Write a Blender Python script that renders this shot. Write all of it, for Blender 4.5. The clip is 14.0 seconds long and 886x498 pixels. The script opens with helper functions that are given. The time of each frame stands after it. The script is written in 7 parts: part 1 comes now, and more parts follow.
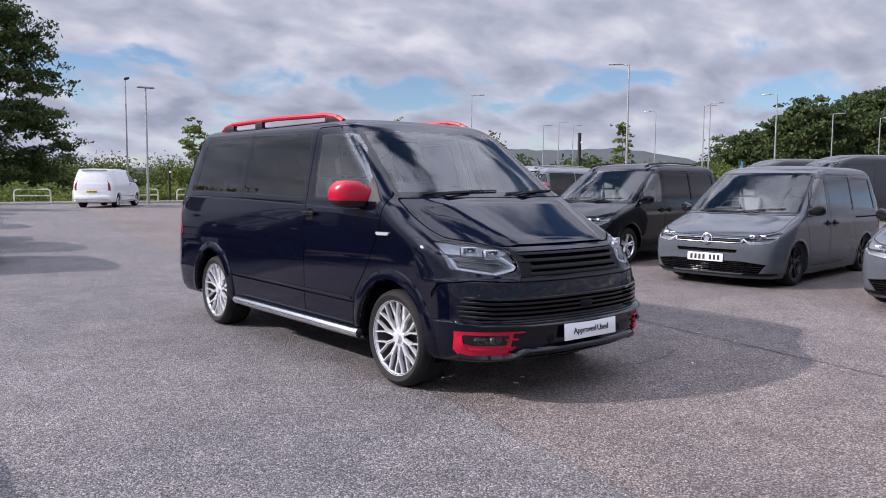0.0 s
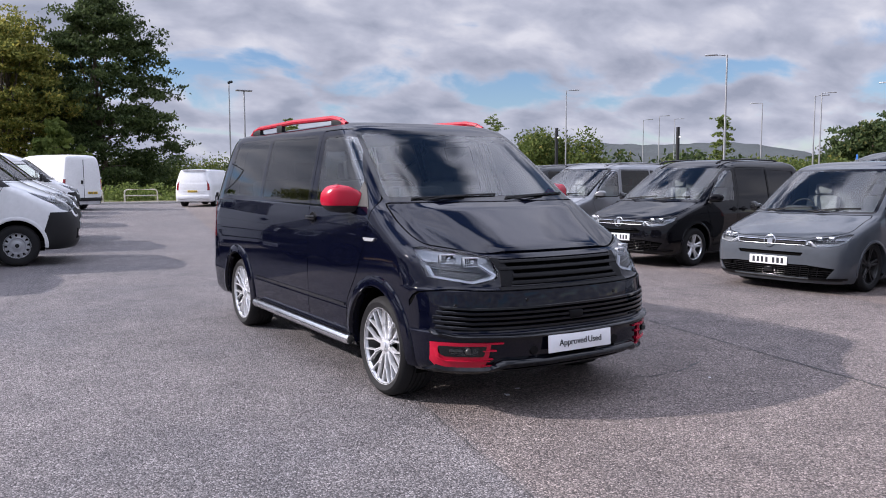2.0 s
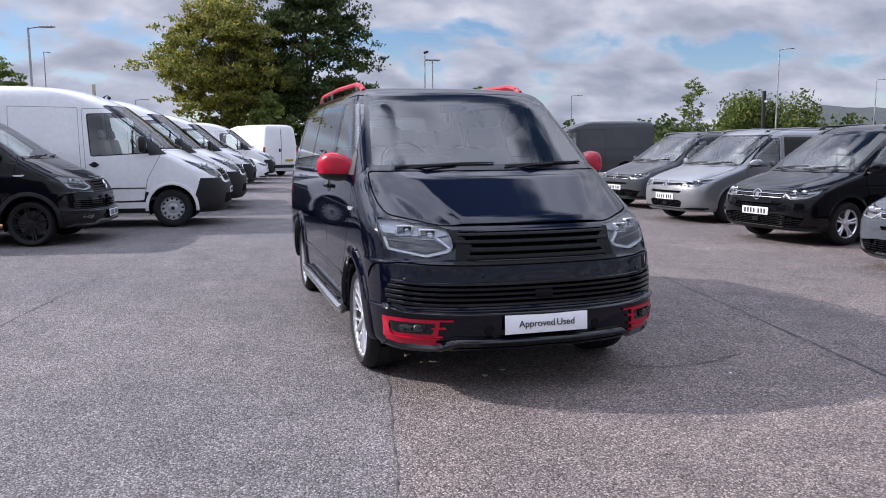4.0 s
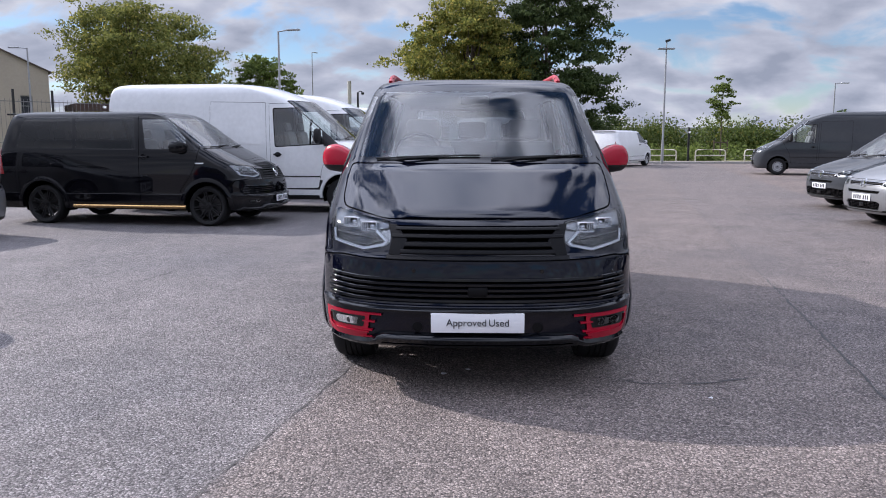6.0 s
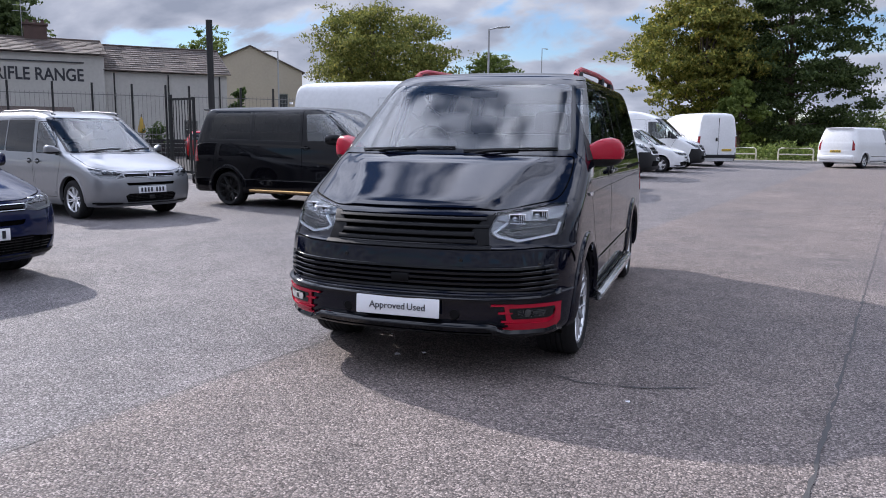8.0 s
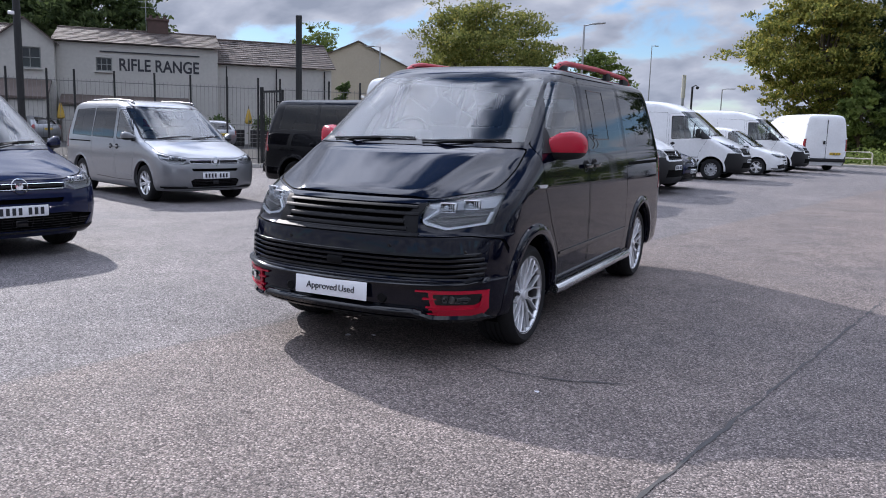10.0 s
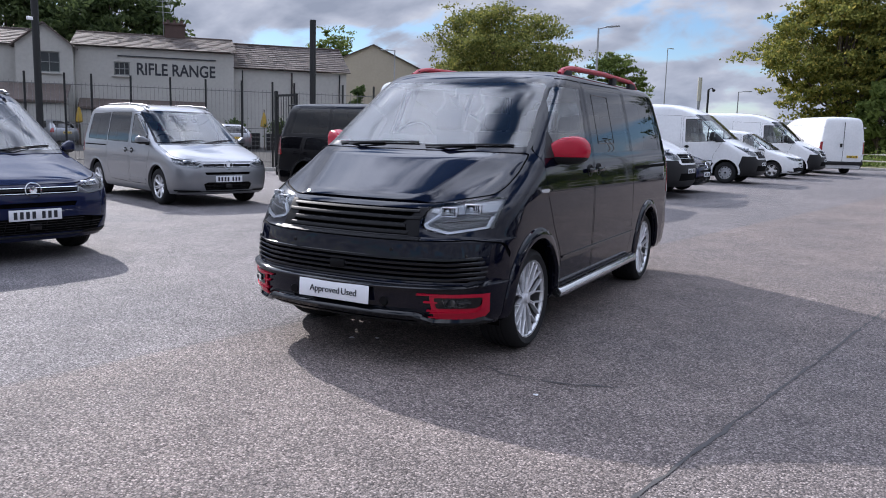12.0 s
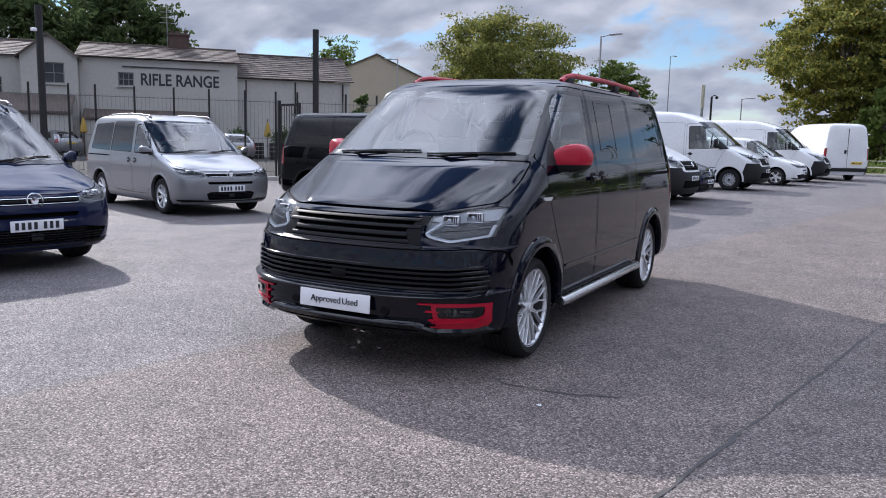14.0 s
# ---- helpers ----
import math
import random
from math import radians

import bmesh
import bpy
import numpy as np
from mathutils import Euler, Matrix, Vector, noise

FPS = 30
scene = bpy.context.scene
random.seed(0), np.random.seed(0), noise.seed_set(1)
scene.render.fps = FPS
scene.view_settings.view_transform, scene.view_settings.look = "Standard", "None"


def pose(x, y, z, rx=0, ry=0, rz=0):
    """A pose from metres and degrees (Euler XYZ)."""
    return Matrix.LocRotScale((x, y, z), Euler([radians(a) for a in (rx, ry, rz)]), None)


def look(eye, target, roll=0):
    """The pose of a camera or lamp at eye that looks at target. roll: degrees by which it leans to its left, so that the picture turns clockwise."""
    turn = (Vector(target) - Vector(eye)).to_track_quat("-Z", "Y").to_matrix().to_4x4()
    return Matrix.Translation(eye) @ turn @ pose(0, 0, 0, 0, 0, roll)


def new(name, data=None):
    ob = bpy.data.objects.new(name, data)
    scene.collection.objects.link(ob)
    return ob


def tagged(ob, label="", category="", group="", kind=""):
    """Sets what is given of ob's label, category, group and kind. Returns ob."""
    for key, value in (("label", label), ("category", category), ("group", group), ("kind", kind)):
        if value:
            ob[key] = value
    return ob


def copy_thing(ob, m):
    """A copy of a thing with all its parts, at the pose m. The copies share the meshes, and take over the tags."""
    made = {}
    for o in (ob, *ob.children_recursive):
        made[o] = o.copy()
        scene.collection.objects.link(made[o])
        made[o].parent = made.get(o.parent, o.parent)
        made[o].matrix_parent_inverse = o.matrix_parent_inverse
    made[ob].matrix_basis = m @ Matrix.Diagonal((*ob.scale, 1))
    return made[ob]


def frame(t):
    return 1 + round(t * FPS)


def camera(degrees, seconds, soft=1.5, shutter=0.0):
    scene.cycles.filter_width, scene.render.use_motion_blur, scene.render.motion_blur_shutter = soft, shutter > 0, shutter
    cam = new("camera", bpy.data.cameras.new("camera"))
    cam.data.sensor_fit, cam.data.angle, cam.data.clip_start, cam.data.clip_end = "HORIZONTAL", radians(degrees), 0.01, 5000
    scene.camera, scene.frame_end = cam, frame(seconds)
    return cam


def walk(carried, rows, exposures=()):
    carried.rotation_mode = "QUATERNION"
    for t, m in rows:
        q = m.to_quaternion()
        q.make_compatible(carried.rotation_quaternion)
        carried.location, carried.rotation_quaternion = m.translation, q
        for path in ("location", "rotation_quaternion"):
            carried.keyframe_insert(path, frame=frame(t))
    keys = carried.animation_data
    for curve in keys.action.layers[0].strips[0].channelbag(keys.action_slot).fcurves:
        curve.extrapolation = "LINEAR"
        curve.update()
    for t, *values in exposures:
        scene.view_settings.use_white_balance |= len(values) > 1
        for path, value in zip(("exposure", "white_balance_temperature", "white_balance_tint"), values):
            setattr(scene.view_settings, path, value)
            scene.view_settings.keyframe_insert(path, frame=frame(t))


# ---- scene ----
cam = camera(59.0, 14.0, soft=1.0)
PATH = [
    (0, (-4.062, -4.331, 1.42), (-2.794, -2.794, 1.248), 0.4),
    (0.5, (-3.926, -4.408, 1.422), (-2.691, -2.845, 1.245), 0.5),
    (1, (-3.781, -4.502, 1.429), (-2.59, -2.905, 1.251), 0.3),
    (1.5, (-3.576, -4.567, 1.427), (-2.445, -2.927, 1.25), 0.1),
    (2, (-3.329, -4.653, 1.472), (-2.273, -2.964, 1.291), -0.1),
    (2.5, (-3.018, -4.795, 1.465), (-2.051, -3.054, 1.271), -0.2),
    (3, (-2.681, -4.877, 1.458), (-1.831, -3.08, 1.24), -0.2),
    (3.5, (-2.29, -4.933, 1.462), (-1.57, -3.082, 1.221), -0.1),
    (4, (-1.871, -5.059, 1.464), (-1.295, -3.161, 1.204), -0.2),
    (4.2, (-1.709, -5.081, 1.472), (-1.191, -3.167, 1.207), -0.2),
    (6.3, (0.216, -5.232, 1.452), (0.066, -3.257, 1.174), 0.2),
    (6.5, (0.416, -5.233, 1.44), (0.2, -3.265, 1.161), 0.3),
    (7, (0.84, -5.201, 1.436), (0.471, -3.256, 1.153), 0.4),
    (7.2, (0.99, -5.185, 1.436), (0.567, -3.251, 1.152), 0.8),
    (7.5, (1.267, -5.159, 1.443), (0.755, -3.247, 1.159), 0.6),
    (8, (1.696, -5.109, 1.439), (1.056, -3.237, 1.149), 0.5),
    (8.5, (2.033, -4.955, 1.413), (1.282, -3.125, 1.118), 0.7),
    (8.7, (2.161, -4.886, 1.416), (1.375, -3.071, 1.117), 1.0),
    (10.8, (2.806, -4.821, 1.418), (1.897, -3.066, 1.111), 1.8),
    (11, (2.805, -4.819, 1.431), (1.894, -3.066, 1.121), 1.9),
    (11.5, (2.809, -4.831, 1.432), (1.889, -3.082, 1.128), 1.7),
    (12, (2.809, -4.827, 1.432), (1.881, -3.081, 1.135), 1.6),
    (12.5, (2.808, -4.82, 1.434), (1.873, -3.076, 1.143), 1.4),
    (13, (2.804, -4.798, 1.432), (1.863, -3.057, 1.147), 1.2),
    (13.5, (2.805, -4.791, 1.433), (1.862, -3.05, 1.152), 1.2),
    (14, (2.802, -4.786, 1.43), (1.863, -3.042, 1.154), 1.3),
]
walk(cam, [(t, look(eye, target, roll)) for t, eye, target, roll in PATH], [(0.0, 0.15, 6150, 19), (4.0, 0.15, 6100, 18), (11.0, 0.10, 5950, 15), (14.0, 0.10, 5950, 15)])

# ---- world, sun and exposure ----
world = bpy.data.worlds.new("sky")
scene.world = world
world.use_nodes = True
SUN_AZ, SUN_EL = radians(119.0), radians(30.0)   # the sun stands to the west-north-west of the plan


def build_sky():
    nt = world.node_tree
    nt.nodes.clear()
    N = nt.nodes.new
    L = nt.links.new
    out = N("ShaderNodeOutputWorld")
    sky = N("ShaderNodeTexSky")
    sky.sky_type = "NISHITA"
    sky.sun_disc = False
    sky.sun_elevation = SUN_EL
    sky.sun_rotation = SUN_ROT
    sky.air_density, sky.dust_density, sky.ozone_density = 1.0, 0.1, 4.0
    bg = N("ShaderNodeBackground")
    bg.inputs[1].default_value = 0.10
    L(sky.outputs[0], bg.inputs[0])
    tc = N("ShaderNodeTexCoord")
    sep = N("ShaderNodeSeparateXYZ")
    L(tc.outputs["Generated"], sep.inputs[0])
    zz = N("ShaderNodeMath"); zz.operation = "MAXIMUM"; zz.inputs[1].default_value = 0.0
    L(sep.outputs[2], zz.inputs[0])
    za = N("ShaderNodeMath"); za.operation = "MULTIPLY_ADD"; za.inputs[1].default_value, za.inputs[2].default_value = 0.45, 0.19
    L(zz.outputs[0], za.inputs[0])
    dx = N("ShaderNodeMath"); dx.operation = "DIVIDE"
    dy = N("ShaderNodeMath"); dy.operation = "DIVIDE"
    L(sep.outputs[0], dx.inputs[0]); L(za.outputs[0], dx.inputs[1])
    L(sep.outputs[1], dy.inputs[0]); L(za.outputs[0], dy.inputs[1])
    comb = N("ShaderNodeCombineXYZ")
    L(dx.outputs[0], comb.inputs[0]); L(dy.outputs[0], comb.inputs[1])
    mp = N("ShaderNodeMapping")
    mp.inputs["Rotation"].default_value = (0, 0, radians(25))
    mp.inputs["Location"].default_value = (3.1, 1.7, 0.0)
    mp.inputs["Scale"].default_value = (0.8, 1.0, 1.0)
    L(comb.outputs[0], mp.inputs[0])

    def cloud_noise(scale, detail, rough, warp):
        n = N("ShaderNodeTexNoise")
        n.inputs["Scale"].default_value, n.inputs["Detail"].default_value = scale, detail
        n.inputs["Roughness"].default_value, n.inputs["Distortion"].default_value = rough, warp
        L(mp.outputs[0], n.inputs["Vector"])
        return n.outputs[0]
    n1 = cloud_noise(2.1, 9, 0.52, 0.3)
    n2 = cloud_noise(4.2, 7, 0.5, 0.2)
    # how closed the deck is by height: a thin blue gap low down, closed above it, broken overhead
    deck = N("ShaderNodeValToRGB")
    de = deck.color_ramp.elements
    de[0].position, de[0].color = 0.0, (0.62, 0.62, 0.62, 1)
    de[1].position, de[1].color = 1.0, (0.52, 0.52, 0.52, 1)
    for p, g in ((0.05, 0.60), (0.085, 0.535), (0.125, 0.535), (0.18, 0.70), (0.38, 0.72), (0.50, 0.58), (0.62, 0.548)):
        de.new(p).color = (g, g, g, 1)
    L(zz.outputs[0], deck.inputs[0])
    more = N("ShaderNodeMath"); more.operation = "ADD"
    L(n1, more.inputs[0]); L(deck.outputs[0], more.inputs[1])
    cover = N("ShaderNodeMapRange"); cover.interpolation_type = "SMOOTHSTEP"
    cover.inputs[1].default_value, cover.inputs[2].default_value = 0.93, 1.06
    L(more.outputs[0], cover.inputs[0])
    # thin cloud is pale, thick cloud is grey
    tone = N("ShaderNodeValToRGB")
    e = tone.color_ramp.elements
    e[0].position, e[0].color = 0.36, (0.66, 0.67, 0.685, 1)
    e[1].position, e[1].color = 0.64, (0.30, 0.33, 0.39, 1)
    mid = tone.color_ramp.elements.new(0.49)
    mid.color = (0.46, 0.485, 0.54, 1)
    half = N("ShaderNodeMath"); half.operation = "MULTIPLY"; half.inputs[1].default_value = 0.5
    L(n1, half.inputs[0])
    mixn = N("ShaderNodeMath"); mixn.operation = "MULTIPLY_ADD"
    mixn.inputs[1].default_value = 0.5
    L(n2, mixn.inputs[0]); L(half.outputs[0], mixn.inputs[2])
    L(mixn.outputs[0], tone.inputs[0])
    cb = N("ShaderNodeBackground")
    # the cloud deck is brighter overhead than low over the horizon
    up = N("ShaderNodeMapRange"); up.interpolation_type = "SMOOTHSTEP"
    up.inputs[1].default_value, up.inputs[2].default_value = 0.30, 0.80
    up.inputs[3].default_value, up.inputs[4].default_value = CLOUD, CLOUD * 3.7
    L(zz.outputs[0], up.inputs[0])
    # and brighter again towards the sun
    dot = N("ShaderNodeVectorMath"); dot.operation = "DOT_PRODUCT"
    dot.inputs[1].default_value = SUN_TO
    L(tc.outputs["Generated"], dot.inputs[0])
    glow = N("ShaderNodeMapRange"); glow.interpolation_type = "SMOOTHSTEP"
    glow.inputs[1].default_value, glow.inputs[2].default_value = 0.25, 0.98
    glow.inputs[3].default_value, glow.inputs[4].default_value = 0.95, 1.7
    L(dot.outputs["Value"], glow.inputs[0])
    high = N("ShaderNodeMapRange"); high.interpolation_type = "SMOOTHSTEP"
    high.inputs[1].default_value, high.inputs[2].default_value = 0.28, 0.55
    L(zz.outputs[0], high.inputs[0])
    sel = N("ShaderNodeMix"); sel.data_type = "FLOAT"; sel.inputs[2].default_value = 1.0
    L(high.outputs[0], sel.inputs[0]); L(glow.outputs[0], sel.inputs[3])
    tot = N("ShaderNodeMath"); tot.operation = "MULTIPLY"
    L(up.outputs[0], tot.inputs[0]); L(sel.outputs[0], tot.inputs[1]); L(tot.outputs[0], cb.inputs[1])
    L(tone.outputs[0], cb.inputs[0])
    mix = N("ShaderNodeMixShader")
    L(cover.outputs[0], mix.inputs[0]); L(bg.outputs[0], mix.inputs[1]); L(cb.outputs[0], mix.inputs[2])
    L(mix.outputs[0], out.inputs[0])


CLOUD = 1.0
SUN_TO = Vector((-0.87, 0.49, math.tan(SUN_EL))).normalized()    # direction towards the sun
SUN_ROT = math.atan2(SUN_TO.x, SUN_TO.y)
build_sky()
sun = new("sun", bpy.data.lights.new("sun", "SUN"))
sun.data.energy, sun.data.angle, sun.data.color = 5.0, radians(0.6), (1.0, 0.93, 0.83)
sun.matrix_world = look((0, 0, 30), Vector((0, 0, 30)) - SUN_TO)
scene.view_settings.exposure = 0.0

# ---- materials ----
def mat(name, color, rough=0.5, metal=0.0, var=0.0, scale=4.0, bump=0.0, bscale=60.0, coat=0.0, spec=0.5, var2=None, coat_rough=0.03, vary_rough=0.07):
    """A procedural surface: base colour varied by coarse and fine noise, with fine relief."""
    m = bpy.data.materials.new(name)
    m.use_nodes = True
    nt = m.node_tree
    N, L = nt.nodes.new, nt.links.new
    b = nt.nodes["Principled BSDF"]
    b.inputs["Base Color"].default_value = (*color, 1)
    b.inputs["Roughness"].default_value = rough
    b.inputs["Metallic"].default_value = metal
    b.inputs["Specular IOR Level"].default_value = spec
    b.inputs["Coat Weight"].default_value = coat
    b.inputs["Coat Roughness"].default_value = coat_rough
    tc = N("ShaderNodeTexCoord")
    if var:
        n1 = N("ShaderNodeTexNoise"); n1.inputs["Scale"].default_value = scale; n1.inputs["Detail"].default_value = 6
        n2 = N("ShaderNodeTexNoise"); n2.inputs["Scale"].default_value = scale * 9; n2.inputs["Detail"].default_value = 4
        L(tc.outputs["Object"], n1.inputs["Vector"]); L(tc.outputs["Object"], n2.inputs["Vector"])
        add = N("ShaderNodeMath"); add.operation = "ADD"
        L(n1.outputs[0], add.inputs[0]); L(n2.outputs[0], add.inputs[1])
        mr = N("ShaderNodeMapRange")
        mr.inputs[1].default_value, mr.inputs[2].default_value = 0.6, 1.4
        L(add.outputs[0], mr.inputs[0])
        mx = N("ShaderNodeMix"); mx.data_type = "RGBA"
        lo = tuple(max(c * (1 - var), 0) for c in color)
        hi = var2 or tuple(min(c * (1 + var), 1) for c in color)
        mx.inputs[6].default_value, mx.inputs[7].default_value = (*lo, 1), (*hi, 1)
        L(mr.outputs[0], mx.inputs[0]); L(mx.outputs[2], b.inputs["Base Color"])
        r = N("ShaderNodeMapRange")
        r.inputs[3].default_value, r.inputs[4].default_value = max(rough - vary_rough, 0.01), min(rough + vary_rough, 1)
        L(n1.outputs[0], r.inputs[0]); L(r.outputs[0], b.inputs["Roughness"])
    if bump:
        n3 = N("ShaderNodeTexNoise"); n3.inputs["Scale"].default_value = bscale; n3.inputs["Detail"].default_value = 5
        L(tc.outputs["Object"], n3.inputs["Vector"])
        bp = N("ShaderNodeBump"); bp.inputs["Strength"].default_value = bump; bp.inputs["Distance"].default_value = 0.01
        L(n3.outputs[0], bp.inputs["Height"]); L(bp.outputs[0], b.inputs["Normal"])
    return m


def glass_mat(name, tint, ior=1.5, rough=0.0):
    """Thin glass: the tinted way through, and a mirror that grows by Fresnel."""
    m = bpy.data.materials.new(name)
    m.use_nodes = True
    nt = m.node_tree
    nt.nodes.clear()
    N, L = nt.nodes.new, nt.links.new
    out, mix = N("ShaderNodeOutputMaterial"), N("ShaderNodeMixShader")
    tr, gl, fr = N("ShaderNodeBsdfTransparent"), N("ShaderNodeBsdfGlossy"), N("ShaderNodeFresnel")
    tr.inputs[0].default_value = (*tint, 1)
    gl.inputs["Roughness"].default_value = rough
    gl.inputs["Color"].default_value = (1, 1, 1, 1)
    fr.inputs["IOR"].default_value = ior
    L(fr.outputs[0], mix.inputs[0]); L(tr.outputs[0], mix.inputs[1]); L(gl.outputs[0], mix.inputs[2]); L(mix.outputs[0], out.inputs[0])
    return m


def paint(name, color, metal=0.0, rough=0.3, coat=1.0):
    """Car paint: metal flake under lacquer, or one glossy layer."""
    if metal > 0.3:
        return mat(name, color, rough, metal, var=0.05, scale=1.3, coat=1.0)
    return mat(name, color, 0.035, 0.0, var=0.08, scale=1.3, vary_rough=0.0, spec=0.38)


M = {
    "black_paint": paint("black_paint", (0.0020, 0.0026, 0.0085)),
    "t61_paint": paint("deep_black_paint", (0.003, 0.003, 0.0045), 0.0, 0.28),
    "grey_paint": paint("solid_grey_paint", (0.068, 0.076, 0.088), 0.0, 0.35),
    "silver_paint": paint("silver_paint", (0.26, 0.268, 0.282), 0.6, 0.34),
    "navy_paint": paint("navy_paint", (0.012, 0.016, 0.045), 0.1, 0.28),
    "dark_paint": paint("dark_grey_paint", (0.050, 0.054, 0.060), 0.2, 0.3),
    "white_paint": paint("white_paint", (0.78, 0.79, 0.80), 0.0, 0.32),
    "red_paint": paint("red_car_paint", (0.35, 0.012, 0.015), 0.1, 0.3),
    "red_trim": mat("gloss_red_trim", (0.42, 0.004, 0.026), 0.25, var=0.05, vary_rough=0.02),
    "red_rail": mat("red_wrap_rail", (0.40, 0.008, 0.024), 0.4, var=0.08),
    "plastic": mat("black_plastic", (0.014, 0.014, 0.015), 0.55, spec=0.3, var=0.15, scale=8, bump=0.05, bscale=300),
    "gloss_black": mat("gloss_black_trim", (0.006, 0.006, 0.007), 0.10),
    "nose_black": mat("gloss_black_slats", (0.0035, 0.004, 0.006), 0.07, spec=0.4),
    "satin_black": mat("satin_black_trim", (0.005, 0.005, 0.006), 0.48, spec=0.14),
    "rubber": mat("tyre_rubber", (0.014, 0.014, 0.015), 0.75, spec=0.25, var=0.25, scale=10, bump=0.15, bscale=160),
    "alloy": mat("silver_alloy", (0.80, 0.81, 0.83), 0.24, 0.6, var=0.04),
    "alloy_dark": mat("black_alloy", (0.012, 0.012, 0.013), 0.32, 0.3),
    "steel": mat("steel_wheel_grey", (0.42, 0.43, 0.45), 0.5, 0.3, var=0.08),
    "barrel": mat("rim_barrel", (0.06, 0.06, 0.062), 0.5, 0.5),
    "disc": mat("brake_disc", (0.10, 0.10, 0.10), 0.45, 0.9, var=0.1, scale=20),
    "chrome": mat("chrome", (0.80, 0.81, 0.83), 0.08, 1.0),
    "bright_trim": mat("bright_grille_trim", (0.50, 0.51, 0.53), 0.25, 1.0),
    "rail_silver": mat("silver_roof_rail", (0.33, 0.335, 0.345), 0.5, 0.5, var=0.05),
    "steel_bar": mat("polished_steel", (0.66, 0.67, 0.69), 0.22, 1.0, var=0.04),
    "plate": mat("white_plate", (0.80, 0.81, 0.84), 0.4, var=0.03),
    "yellow_plate": mat("yellow_plate", (0.75, 0.52, 0.04), 0.4),
    "ink": mat("dark_lettering", (0.02, 0.022, 0.03), 0.5),
    # near-black: the shade of panel gaps, arches and grille openings put into colour
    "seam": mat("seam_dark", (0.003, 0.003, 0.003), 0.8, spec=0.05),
    "interior": mat("cabin_grey", (0.10, 0.102, 0.105), 0.8, var=0.2, scale=6, bump=0.1, bscale=200),
    "seat": mat("seat_fabric", (0.26, 0.26, 0.265), 0.9, var=0.2, scale=12, bump=0.2, bscale=300),
    "lamp_white": mat("lamp_reflector", (0.82, 0.84, 0.87), 0.25, 0.8),
    "lamp_panel": mat("lamp_silver_panel", (0.36, 0.367, 0.38), 0.34, 0.4),
    "headliner": mat("headliner_cloth", (0.52, 0.51, 0.49), 0.9, var=0.06, scale=8, bump=0.1, bscale=300),
    "lamp_dark": mat("lamp_dark_panel", (0.035, 0.036, 0.04), 0.35),
    "drl": mat("light_guide", (0.82, 0.84, 0.88), 0.4, 0.0),
    "tail_red": mat("tail_lamp_red", (0.24, 0.005, 0.008), 0.15, coat=1.0),
    "orange": mat("amber_lens", (0.6, 0.2, 0.02), 0.2),
    "gold": mat("gold_trim", (0.55, 0.35, 0.16), 0.25, 1.0),
    "glass": glass_mat("clear_glass", (0.82, 0.88, 0.87), 2.15),
    "screen": glass_mat("windscreen_glass", (0.78, 0.84, 0.83), 1.8),
    "privacy": glass_mat("privacy_glass", (0.11, 0.12, 0.13), 1.5),
    "lens": glass_mat("lamp_lens", (0.93, 0.95, 0.97), 1.4, 0.06),
    "galv": mat("galvanised_steel", (0.36, 0.37, 0.38), 0.45, 0.7, var=0.12, scale=5),
    "fence": mat("black_fence", (0.014, 0.015, 0.016), 0.5, 0.2, var=0.1),
    "fence_bar": mat("grey_fence_bar", (0.17, 0.17, 0.17), 0.5, 0.3, var=0.1),
    "lamp_bowl": mat("lamp_housing", (0.27, 0.275, 0.285), 0.32, 0.4),
    "barrier": mat("cream_rail", (0.52, 0.50, 0.42), 0.5, var=0.15, scale=6),
    "render": mat("cream_render", (0.43, 0.42, 0.39), 0.9, var=0.10, scale=0.6, bump=0.25, bscale=30),
    "render2": mat("buff_render", (0.42, 0.37, 0.30), 0.9, var=0.08, scale=0.6, bump=0.2, bscale=30),
    "slate": mat("stone_slates", (0.10, 0.078, 0.068), 0.85, var=0.35, scale=1.5, bump=0.4, bscale=20),
    "brick": mat("chimney_brick", (0.085, 0.055, 0.048), 0.9, var=0.25, scale=4, bump=0.3),
    "bark": mat("bark", (0.09, 0.07, 0.05), 0.95, var=0.3, scale=6, bump=0.6, bscale=25),
    "kerb": mat("concrete_kerb", (0.36, 0.35, 0.33), 0.9, var=0.15, scale=3, bump=0.3, bscale=60),
}

# ---- mesh helpers ----
def part(name, bm, material, parent, label="", smooth=True, angle=40):
    """Links a bmesh as one mesh object under a thing or part."""
    me = bpy.data.meshes.new(name)
    bmesh.ops.recalc_face_normals(bm, faces=bm.faces)
    if smooth:
        lim = radians(angle)
        for f in bm.faces:
            f.smooth = True
        for e in bm.edges:
            if len(e.link_faces) == 2 and e.calc_face_angle(0) > lim:
                e.smooth = False
    bm.to_mesh(me)
    bm.free()
    me.materials.append(material)
    ob = new(name, me)
    if parent:
        ob.parent = parent
    if label:
        ob["label"] = label
    return ob


